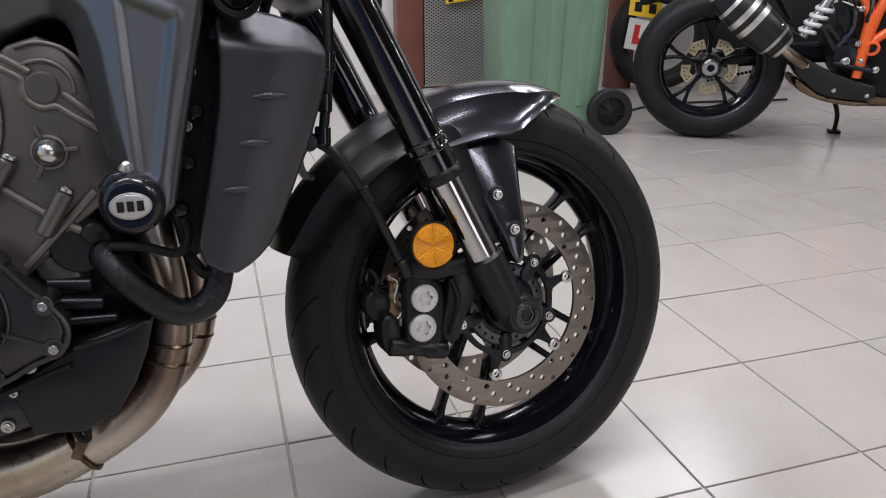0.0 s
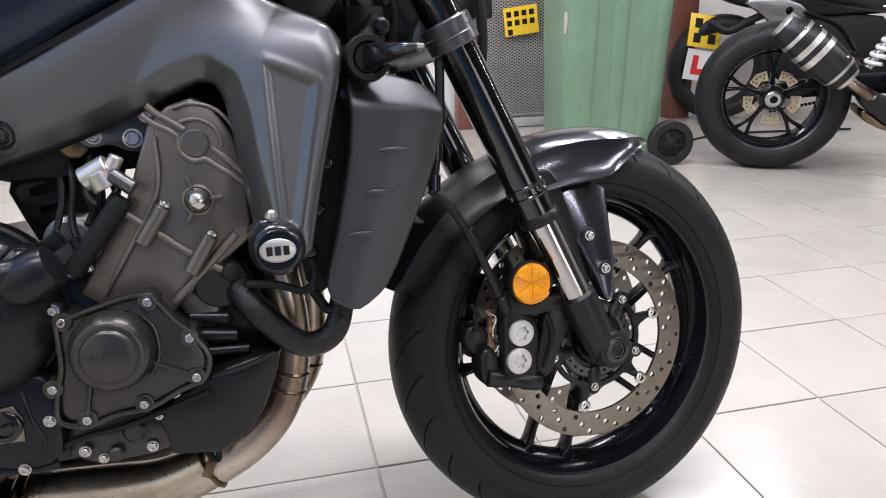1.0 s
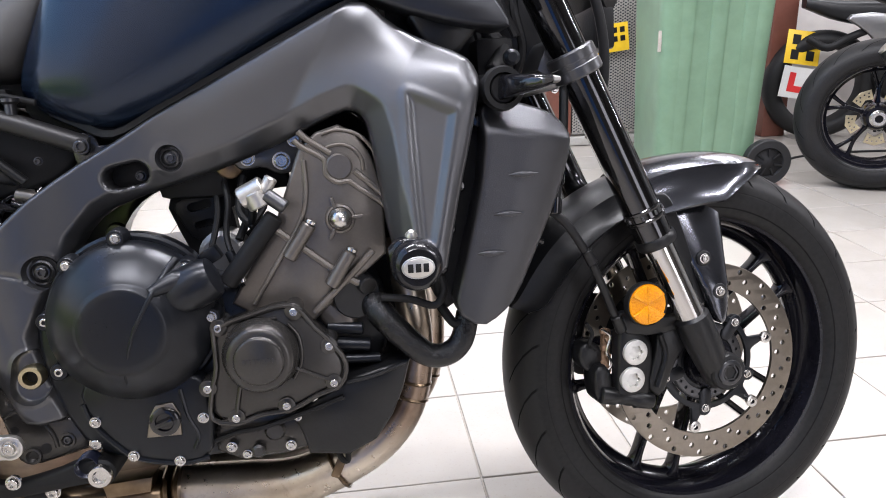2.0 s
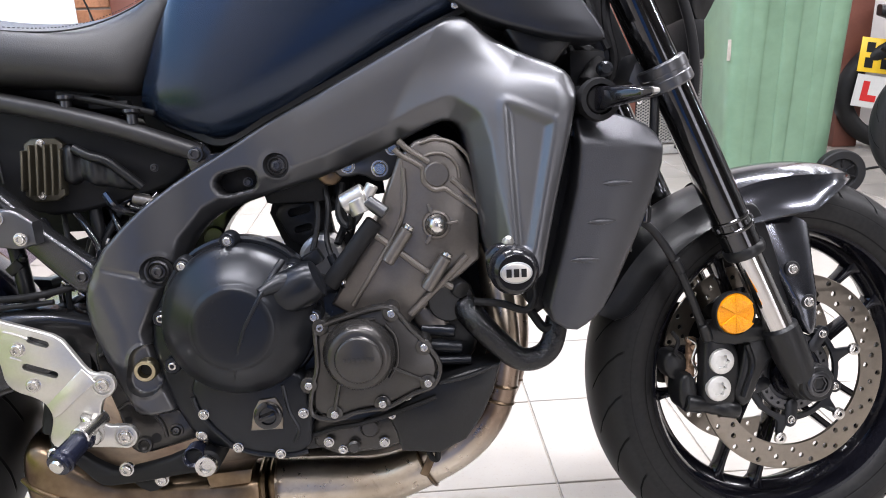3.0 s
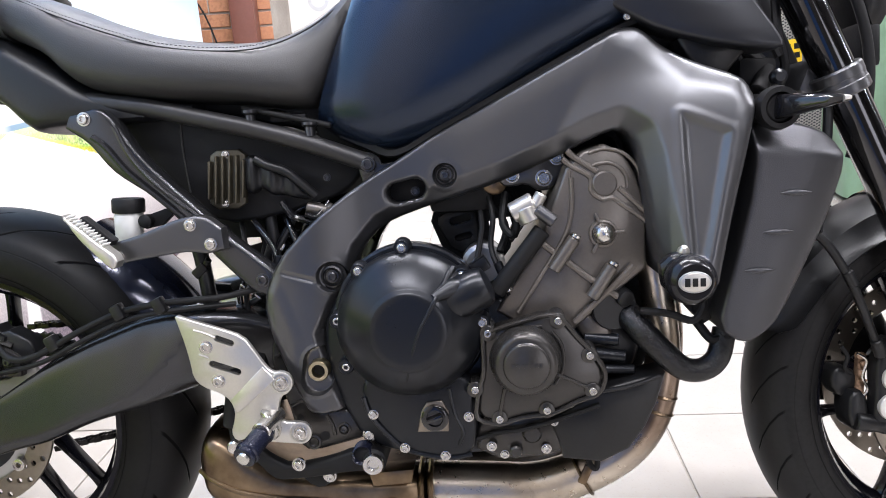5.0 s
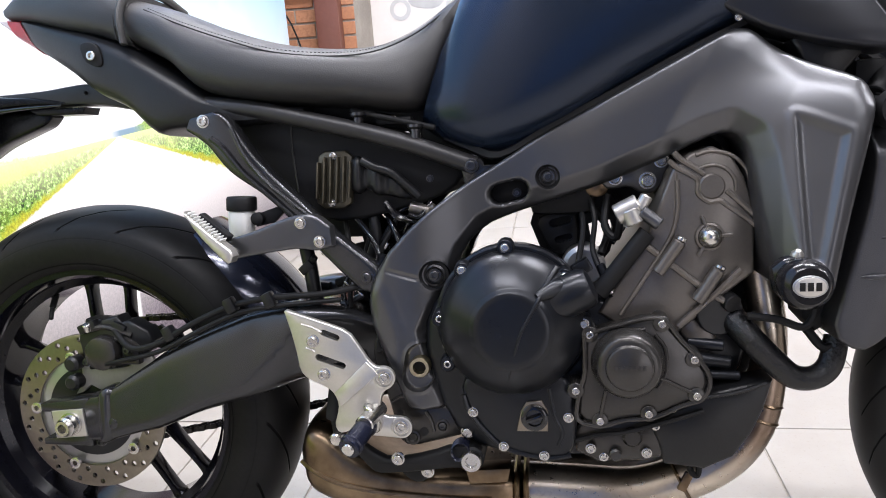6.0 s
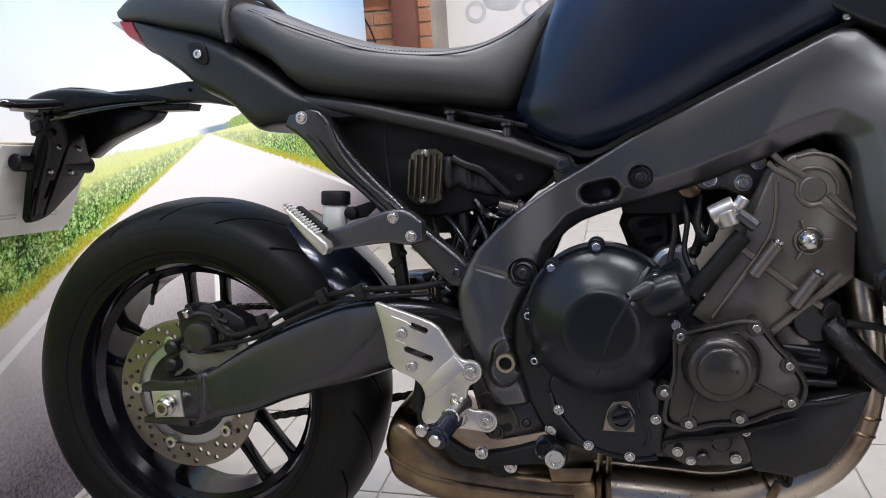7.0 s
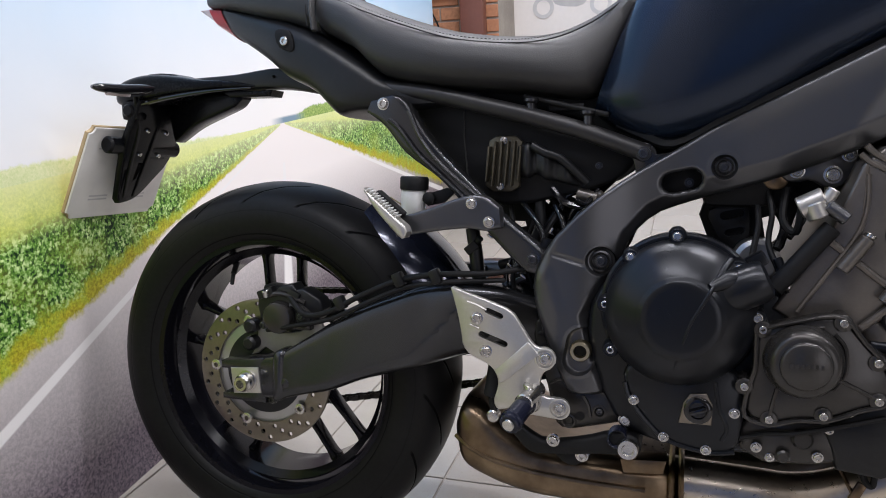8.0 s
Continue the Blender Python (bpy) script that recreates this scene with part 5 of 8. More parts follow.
part("hanger_shell", band([(-0.050, 0.797, -0.050, 0.792, -0.027, 0.027), (-0.105, 0.806, -0.105, 0.790, -0.036, 0.036), (-0.150, 0.809, -0.150, 0.786, -0.046, 0.046), (-0.205, 0.818, -0.207, 0.778, -0.056, 0.056), (-0.250, 0.822, -0.255, 0.770, -0.061, 0.061), (-0.290, 0.818, -0.297, 0.764, -0.060, 0.060), (-0.322, 0.808, -0.325, 0.768, -0.050, 0.050), (-0.338, 0.795, -0.338, 0.778, -0.032, 0.032)], 5, 22, 0.45), JET, hanger)
for side in (-1, 1):
    part("shell_lip", sweep([(-0.055, 0.030 * side, 0.791), (-0.133, 0.043 * side, 0.787), (-0.205, 0.056 * side, 0.778), (-0.255, 0.0605 * side, 0.769), (-0.297, 0.060 * side, 0.763)], [0.0015, 0.003, 0.0036, 0.0036, 0.002], 8, 4), GLOSS, hanger)
part("shell_hump", band([(-0.195, 0.813, -0.19, 0.80, -0.022, 0.022), (-0.218, 0.8225, -0.22, 0.80, -0.034, 0.034), (-0.262, 0.8235, -0.262, 0.80, -0.038, 0.038), (-0.300, 0.813, -0.300, 0.80, -0.034, 0.034)], 2, 16, 0.25), JET, hanger)
leg = slab([(-0.068, 0.785), (0.078, 0.785), (0.072, 0.70), (0.068, 0.66), (0.042, 0.63), (0.020, 0.603), (0.0, 0.592), (-0.033, 0.588), (-0.046, 0.630), (-0.054, 0.655), (-0.066, 0.70), (-0.066, 0.74)], 0.004, -0.010, [[(-0.016, 0.664), (-0.004, 0.664), (-0.008, 0.634), (-0.016, 0.630)], [(-0.046, 0.652), (-0.040, 0.652), (-0.034, 0.606), (-0.038, 0.606)]], 0.003, 1)
for v in leg.verts:
    v.co = (-0.292 - 0.52 * (0.725 - v.co.z) - v.co.y, v.co.x, v.co.z)
bmesh.ops.recalc_face_normals(leg, faces=leg.faces)
part("hanger_leg", leg, JET, hanger)
for u in (-0.047, 0.002):
    part("leg_rib", band([(-0.268 + 0.006, 0.780, -0.268, 0.780, u * 1.5 - 0.004, u * 1.5 + 0.004), (-0.279, 0.725, -0.292, 0.725, u - 0.004, u + 0.004), (-0.309, 0.665, -0.323, 0.665, u * 0.8 - 0.004, u * 0.8 + 0.004), (-0.345, 0.600, -0.357, 0.600, u * 0.5 - 0.003, u * 0.5 + 0.003)], 3, 10, 0.5), JET, hanger)
for side in (-1, 1):
    part("signal_boss", joined(block((-0.285, 0.052 * side, 0.757), (0.036, 0.030, 0.036), 0.010), rod((-0.285, 0.045 * side, 0.757), (-0.285, 0.071 * side, 0.757), 0.012, None, 20, 0.003)), JET, hanger)
part("hanger_brace", band([(-0.084, 0.7775, -0.084, 0.7735, -0.014, 0.014), (-0.110, 0.784, -0.100, 0.760, -0.018, 0.020), (-0.150, 0.786, -0.141, 0.747, -0.012, 0.030), (-0.215, 0.786, -0.205, 0.728, 0.004, 0.048), (-0.275, 0.778, -0.262, 0.702, 0.026, 0.062)], 4, 18, 0.3), JET, hanger)
part("hanger_flap", slab([(-0.125, 0.788), (-0.02, 0.787), (-0.025, 0.776), (-0.105, 0.777)], 0.02, -0.02, (), 0.002, 0), JET, hanger)
part("arm_bolt", lathe([(0, 0.003), (0.004, 0.002), (0.005, 0)], (-0.012, -0.027, 0.808), (0, -1, 0), 12), MATT, hanger)
PLATE_AT = Matrix.Translation((-0.364, 0, 0.646)) @ pose(0, 0, 0, 0, 25, 0)
def plate_body(w, h, notch, x0, x1):
    """A plate in the y-z plane whose corners are cut out in quarter rounds."""
    line = []
    for sy, sz in ((1, 1), (-1, 1), (-1, -1), (1, -1)):
        arc = [(sy * (w / 2 - notch * math.cos(radians(q))), sz * (h / 2 - notch * math.sin(radians(q)))) for q in (0, 22, 45, 68, 90)]
        line += arc[::-1] if sy * sz > 0 else arc
    b = slab(line, x0, x1, (), 0.0006, 0)
    for v in b.verts:
        v.co = (v.co.y, v.co.x, v.co.z)
    bmesh.ops.recalc_face_normals(b, faces=b.faces)
    return b


plate_part = part("number_plate", plate_body(0.229, 0.178, 0.012, -0.002, 0.002), PLATE, bike, "pale back of a number plate", PLATE_AT)
part("plate_backing", plate_body(0.233, 0.182, 0.012, -0.008, -0.0022), PLY, plate_part)
for dy, dz in ((-0.05, -0.045), (0.05, -0.045), (-0.05, -0.052), (0.05, -0.052), (-0.06, 0.05)):
    part("printed_bar", block((0.0022, dy, dz), (0.0006, 0.045, 0.003), 0), PRINT, plate_part)
part("plate_clamp", joined(rod((-0.318, -0.090, 0.697), (-0.312, 0.088, 0.690), 0.0155, None, 24, 0.004), block((-0.318, 0, 0.69), (0.02, 0.11, 0.04), 0.005)), JET, hanger)
for u, z in ((-0.025, 0.723), (0.027, 0.720), (-0.025, 0.680), (0.027, 0.678)):
    part("rivet", lathe([(0, 0.0055), (0.003, 0.0045), (0.005, 0)], (-0.280 - 0.52 * (0.725 - z), u, z), (1, 0, 0.5), 12), STEEL, hanger)
for side in (-1, 1):
    sig = part("rear_signal", sweep([(-0.240, 0.050 * side, 0.795), (-0.254, 0.078 * side, 0.792), (-0.268, 0.110 * side, 0.790), (-0.279, 0.140 * side, 0.791), (-0.284, 0.152 * side, 0.7915)], [0.0105, 0.012, 0.012, 0.0095, 0.004], 16, 5, 0.75), GLOSS, bike, "short gloss black rear turn signal")
    part("signal_lens", sweep([(-0.262, 0.090 * side, 0.7835), (-0.274, 0.130 * side, 0.7835)], [0.006, 0.005], 10), LENS_CLEAR, sig)

# ---- rear frame, side panel, peg hanger ----
STAY = [(0.216, 0.752, 0.208, 0.734, -0.105, -0.135), (0.262, 0.757, 0.237, 0.712, -0.105, -0.137), (0.302, 0.702, 0.268, 0.674, -0.105, -0.137), (0.335, 0.663, 0.317, 0.638, -0.105, -0.136),
        (0.376, 0.624, 0.358, 0.598, -0.105, -0.140), (0.417, 0.584, 0.399, 0.554, -0.110, -0.144), (0.472, 0.540, 0.446, 0.508, -0.115, -0.148), (0.486, 0.522, 0.462, 0.500, -0.115, -0.146)]
stay = both("subframe_stay", lambda: band(STAY, 4, 18, 0.35), ARM, bike, "dark cast subframe stay")
part("stay_ridge", sweep([(0.245, -0.138, 0.722), (0.262, -0.139, 0.708), (0.29, -0.139, 0.672), (0.33, -0.139, 0.635), (0.37, -0.141, 0.600)], 0.0042, 8), ARM, stay)
part("stay_ridge", sweep([(0.276, -0.138, 0.735), (0.296, -0.139, 0.692), (0.33, -0.139, 0.652), (0.385, -0.141, 0.607)], 0.0042, 8), ARM, stay)
bolts(stay, [(0.236, -0.138, 0.746)], 0.0085)
bolts(stay, [(0.380, -0.172, 0.602), (0.405, -0.172, 0.576)], 0.0075)
bolts(stay, [(0.462, -0.148, 0.522)], 0.0085, True)
tube = both("subframe_tube", lambda: sweep([(0.20, -0.10, 0.775), (0.30, -0.108, 0.760), (0.38, -0.11, 0.741), (0.455, -0.11, 0.722), (0.53, -0.109, 0.699), (0.612, -0.106, 0.668)], 0.0125, 16), SATIN, bike, "dark steel subframe tube")
# Added slab that makes the gap between seat and tube read dark.
part("seat_base", slab([(0.30, 0.775), (0.42, 0.768), (0.535, 0.758), (0.575, 0.770), (0.60, 0.735), (0.56, 0.712), (0.50, 0.722), (0.42, 0.742), (0.31, 0.762)], 0.06, -0.060, [obround(0.470, 0.746, 0.490, 0.741, 0.005), obround(0.545, 0.727, 0.556, 0.724, 0.005)], 0.004, 1), MATT, bike, "dull black filler added under the seat")
part("tube_lug", slab(circle(0.608, 0.668, 0.017, 20) [:11] + [(0.60, 0.63), (0.64, 0.64), (0.66, 0.672)], -0.09, -0.104, (), 0.002, 0), ARM, tube)
bolts(tube, [(0.608, -0.118, 0.668)], 0.009, True)
for x, z in ((0.452, 0.742), (0.532, 0.722)):
    part("seat_buffer", joined(lathe([(0, 0.007), (0.012, 0.007), (0.015, 0.011), (0.019, 0.011)], (x, -0.11, z - 0.013), (0, 0, 1), 14)), DARK_STEEL, tube)
part("seat_latch", joined(rod((0.44, -0.105, 0.752), (0.56, -0.105, 0.722), 0.004), block((0.50, -0.09, 0.735), (0.05, 0.02, 0.01), 0.003)), MATT, tube)
part("side_panel", slab([(0.225, 0.750), (0.30, 0.762), (0.366, 0.758), (0.48, 0.722), (0.605, 0.668), (0.575, 0.632), (0.523, 0.614), (0.42, 0.592), (0.370, 0.604), (0.30, 0.664), (0.25, 0.705)], 0.085, -0.085, (), 0.006, 1), MATT, bike, "dull black side panel and battery box")
# Added sheet darkens the space behind the panel; its cut-outs let the floor through.
part("battery_tray", slab([(0.308, 0.652), (0.398, 0.640), (0.489, 0.665), (0.605, 0.668), (0.545, 0.610), (0.520, 0.590), (0.470, 0.545), (0.442, 0.512), (0.425, 0.53), (0.385, 0.553), (0.352, 0.600)], -0.018, -0.035, [[(0.393, 0.567), (0.428, 0.567), (0.430, 0.559), (0.405, 0.553)], [(0.455, 0.600), (0.463, 0.603), (0.471, 0.590), (0.466, 0.586)], [(0.477, 0.606), (0.484, 0.615), (0.502, 0.616), (0.507, 0.604), (0.494, 0.582), (0.484, 0.594)], [(0.431, 0.598), (0.438, 0.606), (0.445, 0.592)]], 0.003, 0), MATT, bike, "dull black backing added behind the side panel")
reg = part("regulator", slab([(0.386, 0.690), (0.396, 0.697), (0.426, 0.697), (0.436, 0.688), (0.431, 0.622), (0.420, 0.615), (0.392, 0.615), (0.380, 0.624)], -0.083, -0.096, (), 0.002, 0), REG, bike, "finned brown-grey voltage regulator")
for i in range(6):
    x = 0.384 + 0.0095 * i
    part("fin", block((x + 0.002, -0.102, 0.656), (0.0032, 0.014, 0.066 if 0 < i < 5 else 0.052), 0.001, pose(0, 0, 0, 0, 5, 0), 1), REG, reg)
bolts(reg, [(0.409, -0.099, 0.690), (0.403, -0.099, 0.623)], 0.005)
part("plug_boot", joined(band([(0.430, 0.684, 0.430, 0.640, -0.07, -0.100), (0.446, 0.688, 0.444, 0.634, -0.07, -0.106), (0.456, 0.678, 0.455, 0.640, -0.07, -0.098), (0.472, 0.676, 0.470, 0.632, -0.07, -0.104), (0.486, 0.664, 0.484, 0.630, -0.07, -0.096), (0.502, 0.654, 0.500, 0.626, -0.07, -0.098), (0.520, 0.640, 0.517, 0.622, -0.07, -0.086)], 4, 16, 0.6),
                            sweep([(0.452, -0.103, 0.682), (0.470, -0.106, 0.672), (0.492, -0.104, 0.664), (0.512, -0.10, 0.646), (0.530, -0.095, 0.628)], 0.0065, 10)), BLACK, bike, "black rubber wiring boot")
part("panel_seam", sweep([(0.345, -0.086, 0.752), (0.345, -0.086, 0.700), (0.350, -0.086, 0.640)], 0.0015, 6), BLACK, bike)
bolts(bike, [(0.545, -0.086, 0.652)], 0.005, True)
peg_arm = part("pillion_hanger", band([(0.262, 0.580, 0.268, 0.552, -0.150, -0.176), (0.310, 0.592, 0.315, 0.560, -0.148, -0.174), (0.362, 0.610, 0.368, 0.566, -0.143, -0.170), (0.395, 0.612, 0.398, 0.563, -0.142, -0.168), (0.418, 0.596, 0.420, 0.568, -0.142, -0.166)], 4, 24, 0.28), GRAPHITE, bike, "dark cast pillion peg hanger")
peg = part("pillion_peg", slab([(0.232, 0.627), (0.239, 0.620), (0.280, 0.584), (0.300, 0.568), (0.293, 0.551), (0.279, 0.563), (0.247, 0.598)], -0.192, -0.212, (), 0.003, 1), ALLOY, bike, "folded silver pillion peg with a ribbed rubber")
for i in range(12):
    f = i / 11
    part("rib", block((0.240 + 0.042 * f, -0.202, 0.6225 - 0.037 * f), (0.0017, 0.018, 0.0045), 0.0005, pose(0, 0, 0, 0, 42, 0), 1), WHITE, peg)
part("peg_rubber", block((0.262, -0.180, 0.601), (0.052, 0.018, 0.010), 0.003, pose(0, 0, 0, 0, 40, 0)), MATT, peg)
bolts(peg_arm, [(0.285, -0.178, 0.566)], 0.006)
res = part("brake_reservoir", lathe([(0, 0.0165), (0.003, 0.0185), (0.036, 0.0192), (0.040, 0.017)], (0.277, -0.128, 0.580), (0.05, 0, 1), 28), BOTTLE, bike, "milky plastic brake fluid reservoir")
part("reservoir_cap", lathe([(0, 0.0205), (0.002, 0.0215), (0.017, 0.0215), (0.0195, 0.0198), (0.020, 0.0)], (0.279, -0.128, 0.619), (0.05, 0, 1), 24), MATT, res, "black ribbed screw cap")
part("fluid", lathe([(0, 0.012), (0.022, 0.012)], (0.2775, -0.128, 0.592), (0.05, 0, 1), 20), PLATE, res)
part("reservoir_bracket", joined(slab([(0.29, 0.61), (0.33, 0.622), (0.345, 0.618), (0.325, 0.60), (0.30, 0.595)], -0.12, -0.128, (), 0.001, 0), lathe([(0, 0.009), (0.012, 0.009), (0.014, 0.006)], (0.305, -0.128, 0.607), seg=16)), MATT, res)

# ---- swingarm and rear brake ----
SWING = [(0.022, 0.352, 0.022, 0.282, -0.128, -0.160), (0.062, 0.364, 0.058, 0.286, -0.122, -0.168), (0.12, 0.398, 0.10, 0.296, -0.118, -0.168), (0.168, 0.428, 0.142, 0.305, -0.114, -0.168), (0.240, 0.459, 0.206, 0.329, -0.108, -0.166),
         (0.316, 0.482, 0.290, 0.349, -0.10, -0.162), (0.40, 0.480, 0.380, 0.372, -0.09, -0.150), (0.50, 0.452, 0.50, 0.37, -0.07, -0.125), (0.56, 0.435, 0.56, 0.37, -0.05, -0.10)]
def arm_body():
    """The near arm: a tall rounded box whose outer face breaks along a crease that climbs towards the pivot."""
    rings = []
    ups = [math.sin(math.pi / 2 * q) for q in np.linspace(-1, 1, 33)]
    for xt, zt, xb, zb, yi, yo in glide(SWING, 7):
        x = (xt + xb) / 2
        crease = np.interp(x, [0.10, 0.22, 0.29, 0.326, 0.353, 0.40], [-0.80, -0.80, -0.62, -0.12, 0.41, 0.90])
        lower = np.interp(x, [0.06, 0.14, 0.28, 0.36], [0.0, 0.50, 0.90, 0.75])
        upper = np.interp(x, [0.06, 0.14, 0.30, 0.40], [0.0, 0.20, 0.30, 0.30])
        ring = []
        for up in ups:
            fall = (crease - up) * lower if up < crease else (up - crease) ** 1.2 * upper
            out = max(0.02, 1 - abs(up) ** 7) ** (1 / 3) - fall
            ring.append((xb + (xt - xb) * (1 + up) / 2, yi + (yo - yi) * (1 + out) / 2, zb + (zt - zb) * (1 + up) / 2))
        for up in (1.0, 0.8, 0.0, -0.8, -1.0):
            ring.append((xb + (xt - xb) * (1 + up) / 2, yi + (yo - yi) * (0.2 if abs(up) == 1 else 0.0), zb + (zt - zb) * (1 + up) / 2))
        rings.append(ring)
    return skin(rings)


swing = part("swingarm", joined(arm_body(), block((0.40, 0, 0.425), (0.10, 0.24, 0.10), 0.02)), ARM, bike, "dark satin cast aluminium swingarm", sharp=24)
part("arm_collar", band([(0.050, 0.362, 0.047, 0.284, -0.130, -0.166), (0.056, 0.367, 0.052, 0.283, -0.125, -0.172), (0.066, 0.369, 0.062, 0.286, -0.125, -0.172), (0.072, 0.366, 0.068, 0.289, -0.13, -0.167)], 3, 22, 0.4), ARM, swing)
part("swingarm", mirrored(band(SWING, 5, 20, 0.36)), GRAPHITE, bike, "dark satin cast aluminium swingarm")
for z0, z1 in ((0.330, 0.346), (0.279, 0.292)):
    part("axle_blade", slab([(-0.050, z0), (-0.050, z1 - 0.004), (0.03, z1 + 0.006), (0.03, z0 - 0.002)], -0.132, -0.160, (), 0.002, 0), ARM, swing)
part("axle_block", slab([(-0.031, 0.332), (0.020, 0.336), (0.024, 0.294), (-0.027, 0.290)], -0.135, -0.1625, (), 0.001, 0), ALLOY, swing, "bright chain adjuster block")
part("axle_nut", lathe([(0, 0.0175), (0.003, 0.0175), (0.0035, 0.0148), (0.015, 0.0145), (0.0165, 0.0128), (0.022, 0.0110), (0.022, 0.0068), (0.006, 0.0064), (0.006, 0.0)], (0.0, -0.1625, 0.313), (0, -1, 0), 24), STEEL, swing, "steel rear axle nut")
part("adjuster", rod((0.016, -0.146, 0.316), (0.045, -0.146, 0.320), 0.005), STEEL, swing)
bolts(swing, [(0.037, -0.15, 0.281)], 0.007, True)
part("arm_dimple", lathe([(0, 0.010), (0.003, 0.008), (0.005, 0.0)], (0.070, -0.166, 0.316), seg=18), ARM, swing)
rear_cal = part("rear_caliper", slab([(0.001, 0.431), (0.004, 0.446), (0.033, 0.450), (0.043, 0.463), (0.067, 0.468), (0.074, 0.458), (0.086, 0.461), (0.115, 0.445), (0.122, 0.429), (0.111, 0.411), (0.103, 0.408), (0.088, 0.395), (0.064, 0.388), (0.021, 0.391), (0.007, 0.401)], -0.098, -0.128, (), 0.004, 0), BLACK, bike, "black rear brake caliper")
part("piston_housing", lathe([(0, 0.027), (0.014, 0.0262), (0.018, 0.0245), (0.0195, 0.021), (0.0195, 0.0)], (0.045, -0.1255, 0.414), seg=32), CASE, rear_cal)
part("caliper_rib", joined(sweep([(0.066, -0.13, 0.435), (0.085, -0.132, 0.43), (0.105, -0.13, 0.415)], 0.006, 8), sweep([(0.02, -0.128, 0.447), (0.05, -0.13, 0.452), (0.09, -0.128, 0.438)], 0.005, 8), block((0.085, -0.125, 0.40), (0.03, 0.014, 0.012), 0.003)), CASE, rear_cal)
part("slide_boss", lathe([(0, 0.013), (0.012, 0.012), (0.015, 0.008)], (0.090, -0.124, 0.412), seg=20), BLACK, rear_cal)
part("caliper_block", block((0.020, -0.122, 0.452), (0.030, 0.024, 0.014), 0.003, pose(0, 0, 0, 0, -20, 0)), BLACK, rear_cal)
part("caliper_block", block((0.070, -0.120, 0.449), (0.022, 0.026, 0.018), 0.003, pose(0, 0, 0, 0, 25, 0)), BLACK, rear_cal)
part("pin_cap", rod((0.088, -0.126, 0.418), (0.088, -0.140, 0.418), 0.010), BLACK, rear_cal)
bolts(rear_cal, [(0.088, -0.141, 0.418), (0.012, -0.130, 0.398)], 0.006, True)
part("bridge", block((0.045, -0.105, 0.452), (0.07, 0.035, 0.018), 0.005, pose(0, 0, 0, 0, 5, 0)), MATT, rear_cal)
part("caliper_bracket", slab([(-0.005, 0.392), (0.014, 0.386), (0.034, 0.383), (0.072, 0.388), (0.111, 0.408), (0.117, 0.392), (0.098, 0.368), (0.062, 0.352), (0.033, 0.346), (0.008, 0.359), (-0.007, 0.347), (-0.019, 0.344), (-0.005, 0.363)], -0.112, -0.119, (), 0.001, 0), WHITE_ALLOY, rear_cal, "bare alloy caliper bracket")
part("bleed_nipple", joined(rod((0.022, -0.13, 0.446), (0.022, -0.136, 0.458), 0.006)), STEEL, rear_cal)
for x, z in ((-0.009, 0.396), (-0.011, 0.367)):
    part("guide_pin", lathe([(0, 0.012), (0.016, 0.012), (0.02, 0.008), (0.021, 0)], (x, -0.12, z), seg=18), BLACK, rear_cal)
part("rear_brake_hose", sweep([(0.06, -0.128, 0.45), (0.10, -0.15, 0.425), (0.145, -0.155, 0.432), (0.20, -0.155, 0.460), (0.26, -0.152, 0.485), (0.32, -0.150, 0.496), (0.40, -0.145, 0.500), (0.46, -0.13, 0.51)], 0.0045, 10), MATT, bike)
part("speed_sensor_lead", sweep([(0.02, -0.13, 0.39), (0.08, -0.15, 0.405), (0.15, -0.158, 0.422), (0.21, -0.158, 0.450), (0.27, -0.155, 0.475), (0.33, -0.152, 0.485), (0.42, -0.14, 0.49)], 0.0035, 8), MATT, bike)
for x, z in ((0.165, 0.447), (0.262, 0.487), (0.32, 0.494)):
    part("hose_clamp", block((x, -0.153, z), (0.016, 0.016, 0.022), 0.004, pose(0, 0, 0, 0, -25, 0)), BLACK, swing)


def hugger_body():
    rows = []
    for ang, w, size in glide([(8, 0.085, 0.366), (20, 0.098, 0.366), (36, 0.102, 0.352), (50, 0.100, 0.340), (58, 0.08, 0.338)], 4):
        a = radians(ang)
        ring = []
        for lift, order in ((0.0, np.linspace(-1, 1, 13)), (-0.004, np.linspace(1, -1, 13))):
            for f in order:
                r = size - (size - 0.265) * abs(f) ** 3 + lift
                ring.append((r * math.cos(a), w * f * (1 + lift * 8), 0.316 + r * math.sin(a)))
        rows.append(ring)
    return skin(rows)


part("hugger", hugger_body(), HUGGER, bike, "glossy blue-black rear tyre hugger")
part("chain_guard", slab([(0.02, 0.488), (0.19, 0.492), (0.33, 0.475), (0.33, 0.462), (0.18, 0.480), (0.02, 0.480)], 0.11, 0.09, (), 0.002, 0), BLACK, bike)

# ---- foot controls ----
RSET = [(0.351, 0.487), (0.367, 0.481), (0.411, 0.466), (0.440, 0.455), (0.453, 0.436), (0.467, 0.413), (0.476, 0.405), (0.487, 0.4065), (0.498, 0.401), (0.502, 0.389), (0.496, 0.377), (0.485, 0.372), (0.480, 0.360), (0.479, 0.345), (0.486, 0.336), (0.501, 0.3365),
        (0.516, 0.334), (0.522, 0.321), (0.516, 0.309), (0.505, 0.306), (0.484, 0.308), (0.458, 0.310), (0.442, 0.319), (0.430, 0.314), (0.419, 0.312), (0.413, 0.324), (0.418, 0.338), (0.421, 0.353), (0.416, 0.368), (0.405, 0.378), (0.380, 0.388), (0.369, 0.401), (0.367, 0.420), (0.362, 0.447), (0.355, 0.473)]
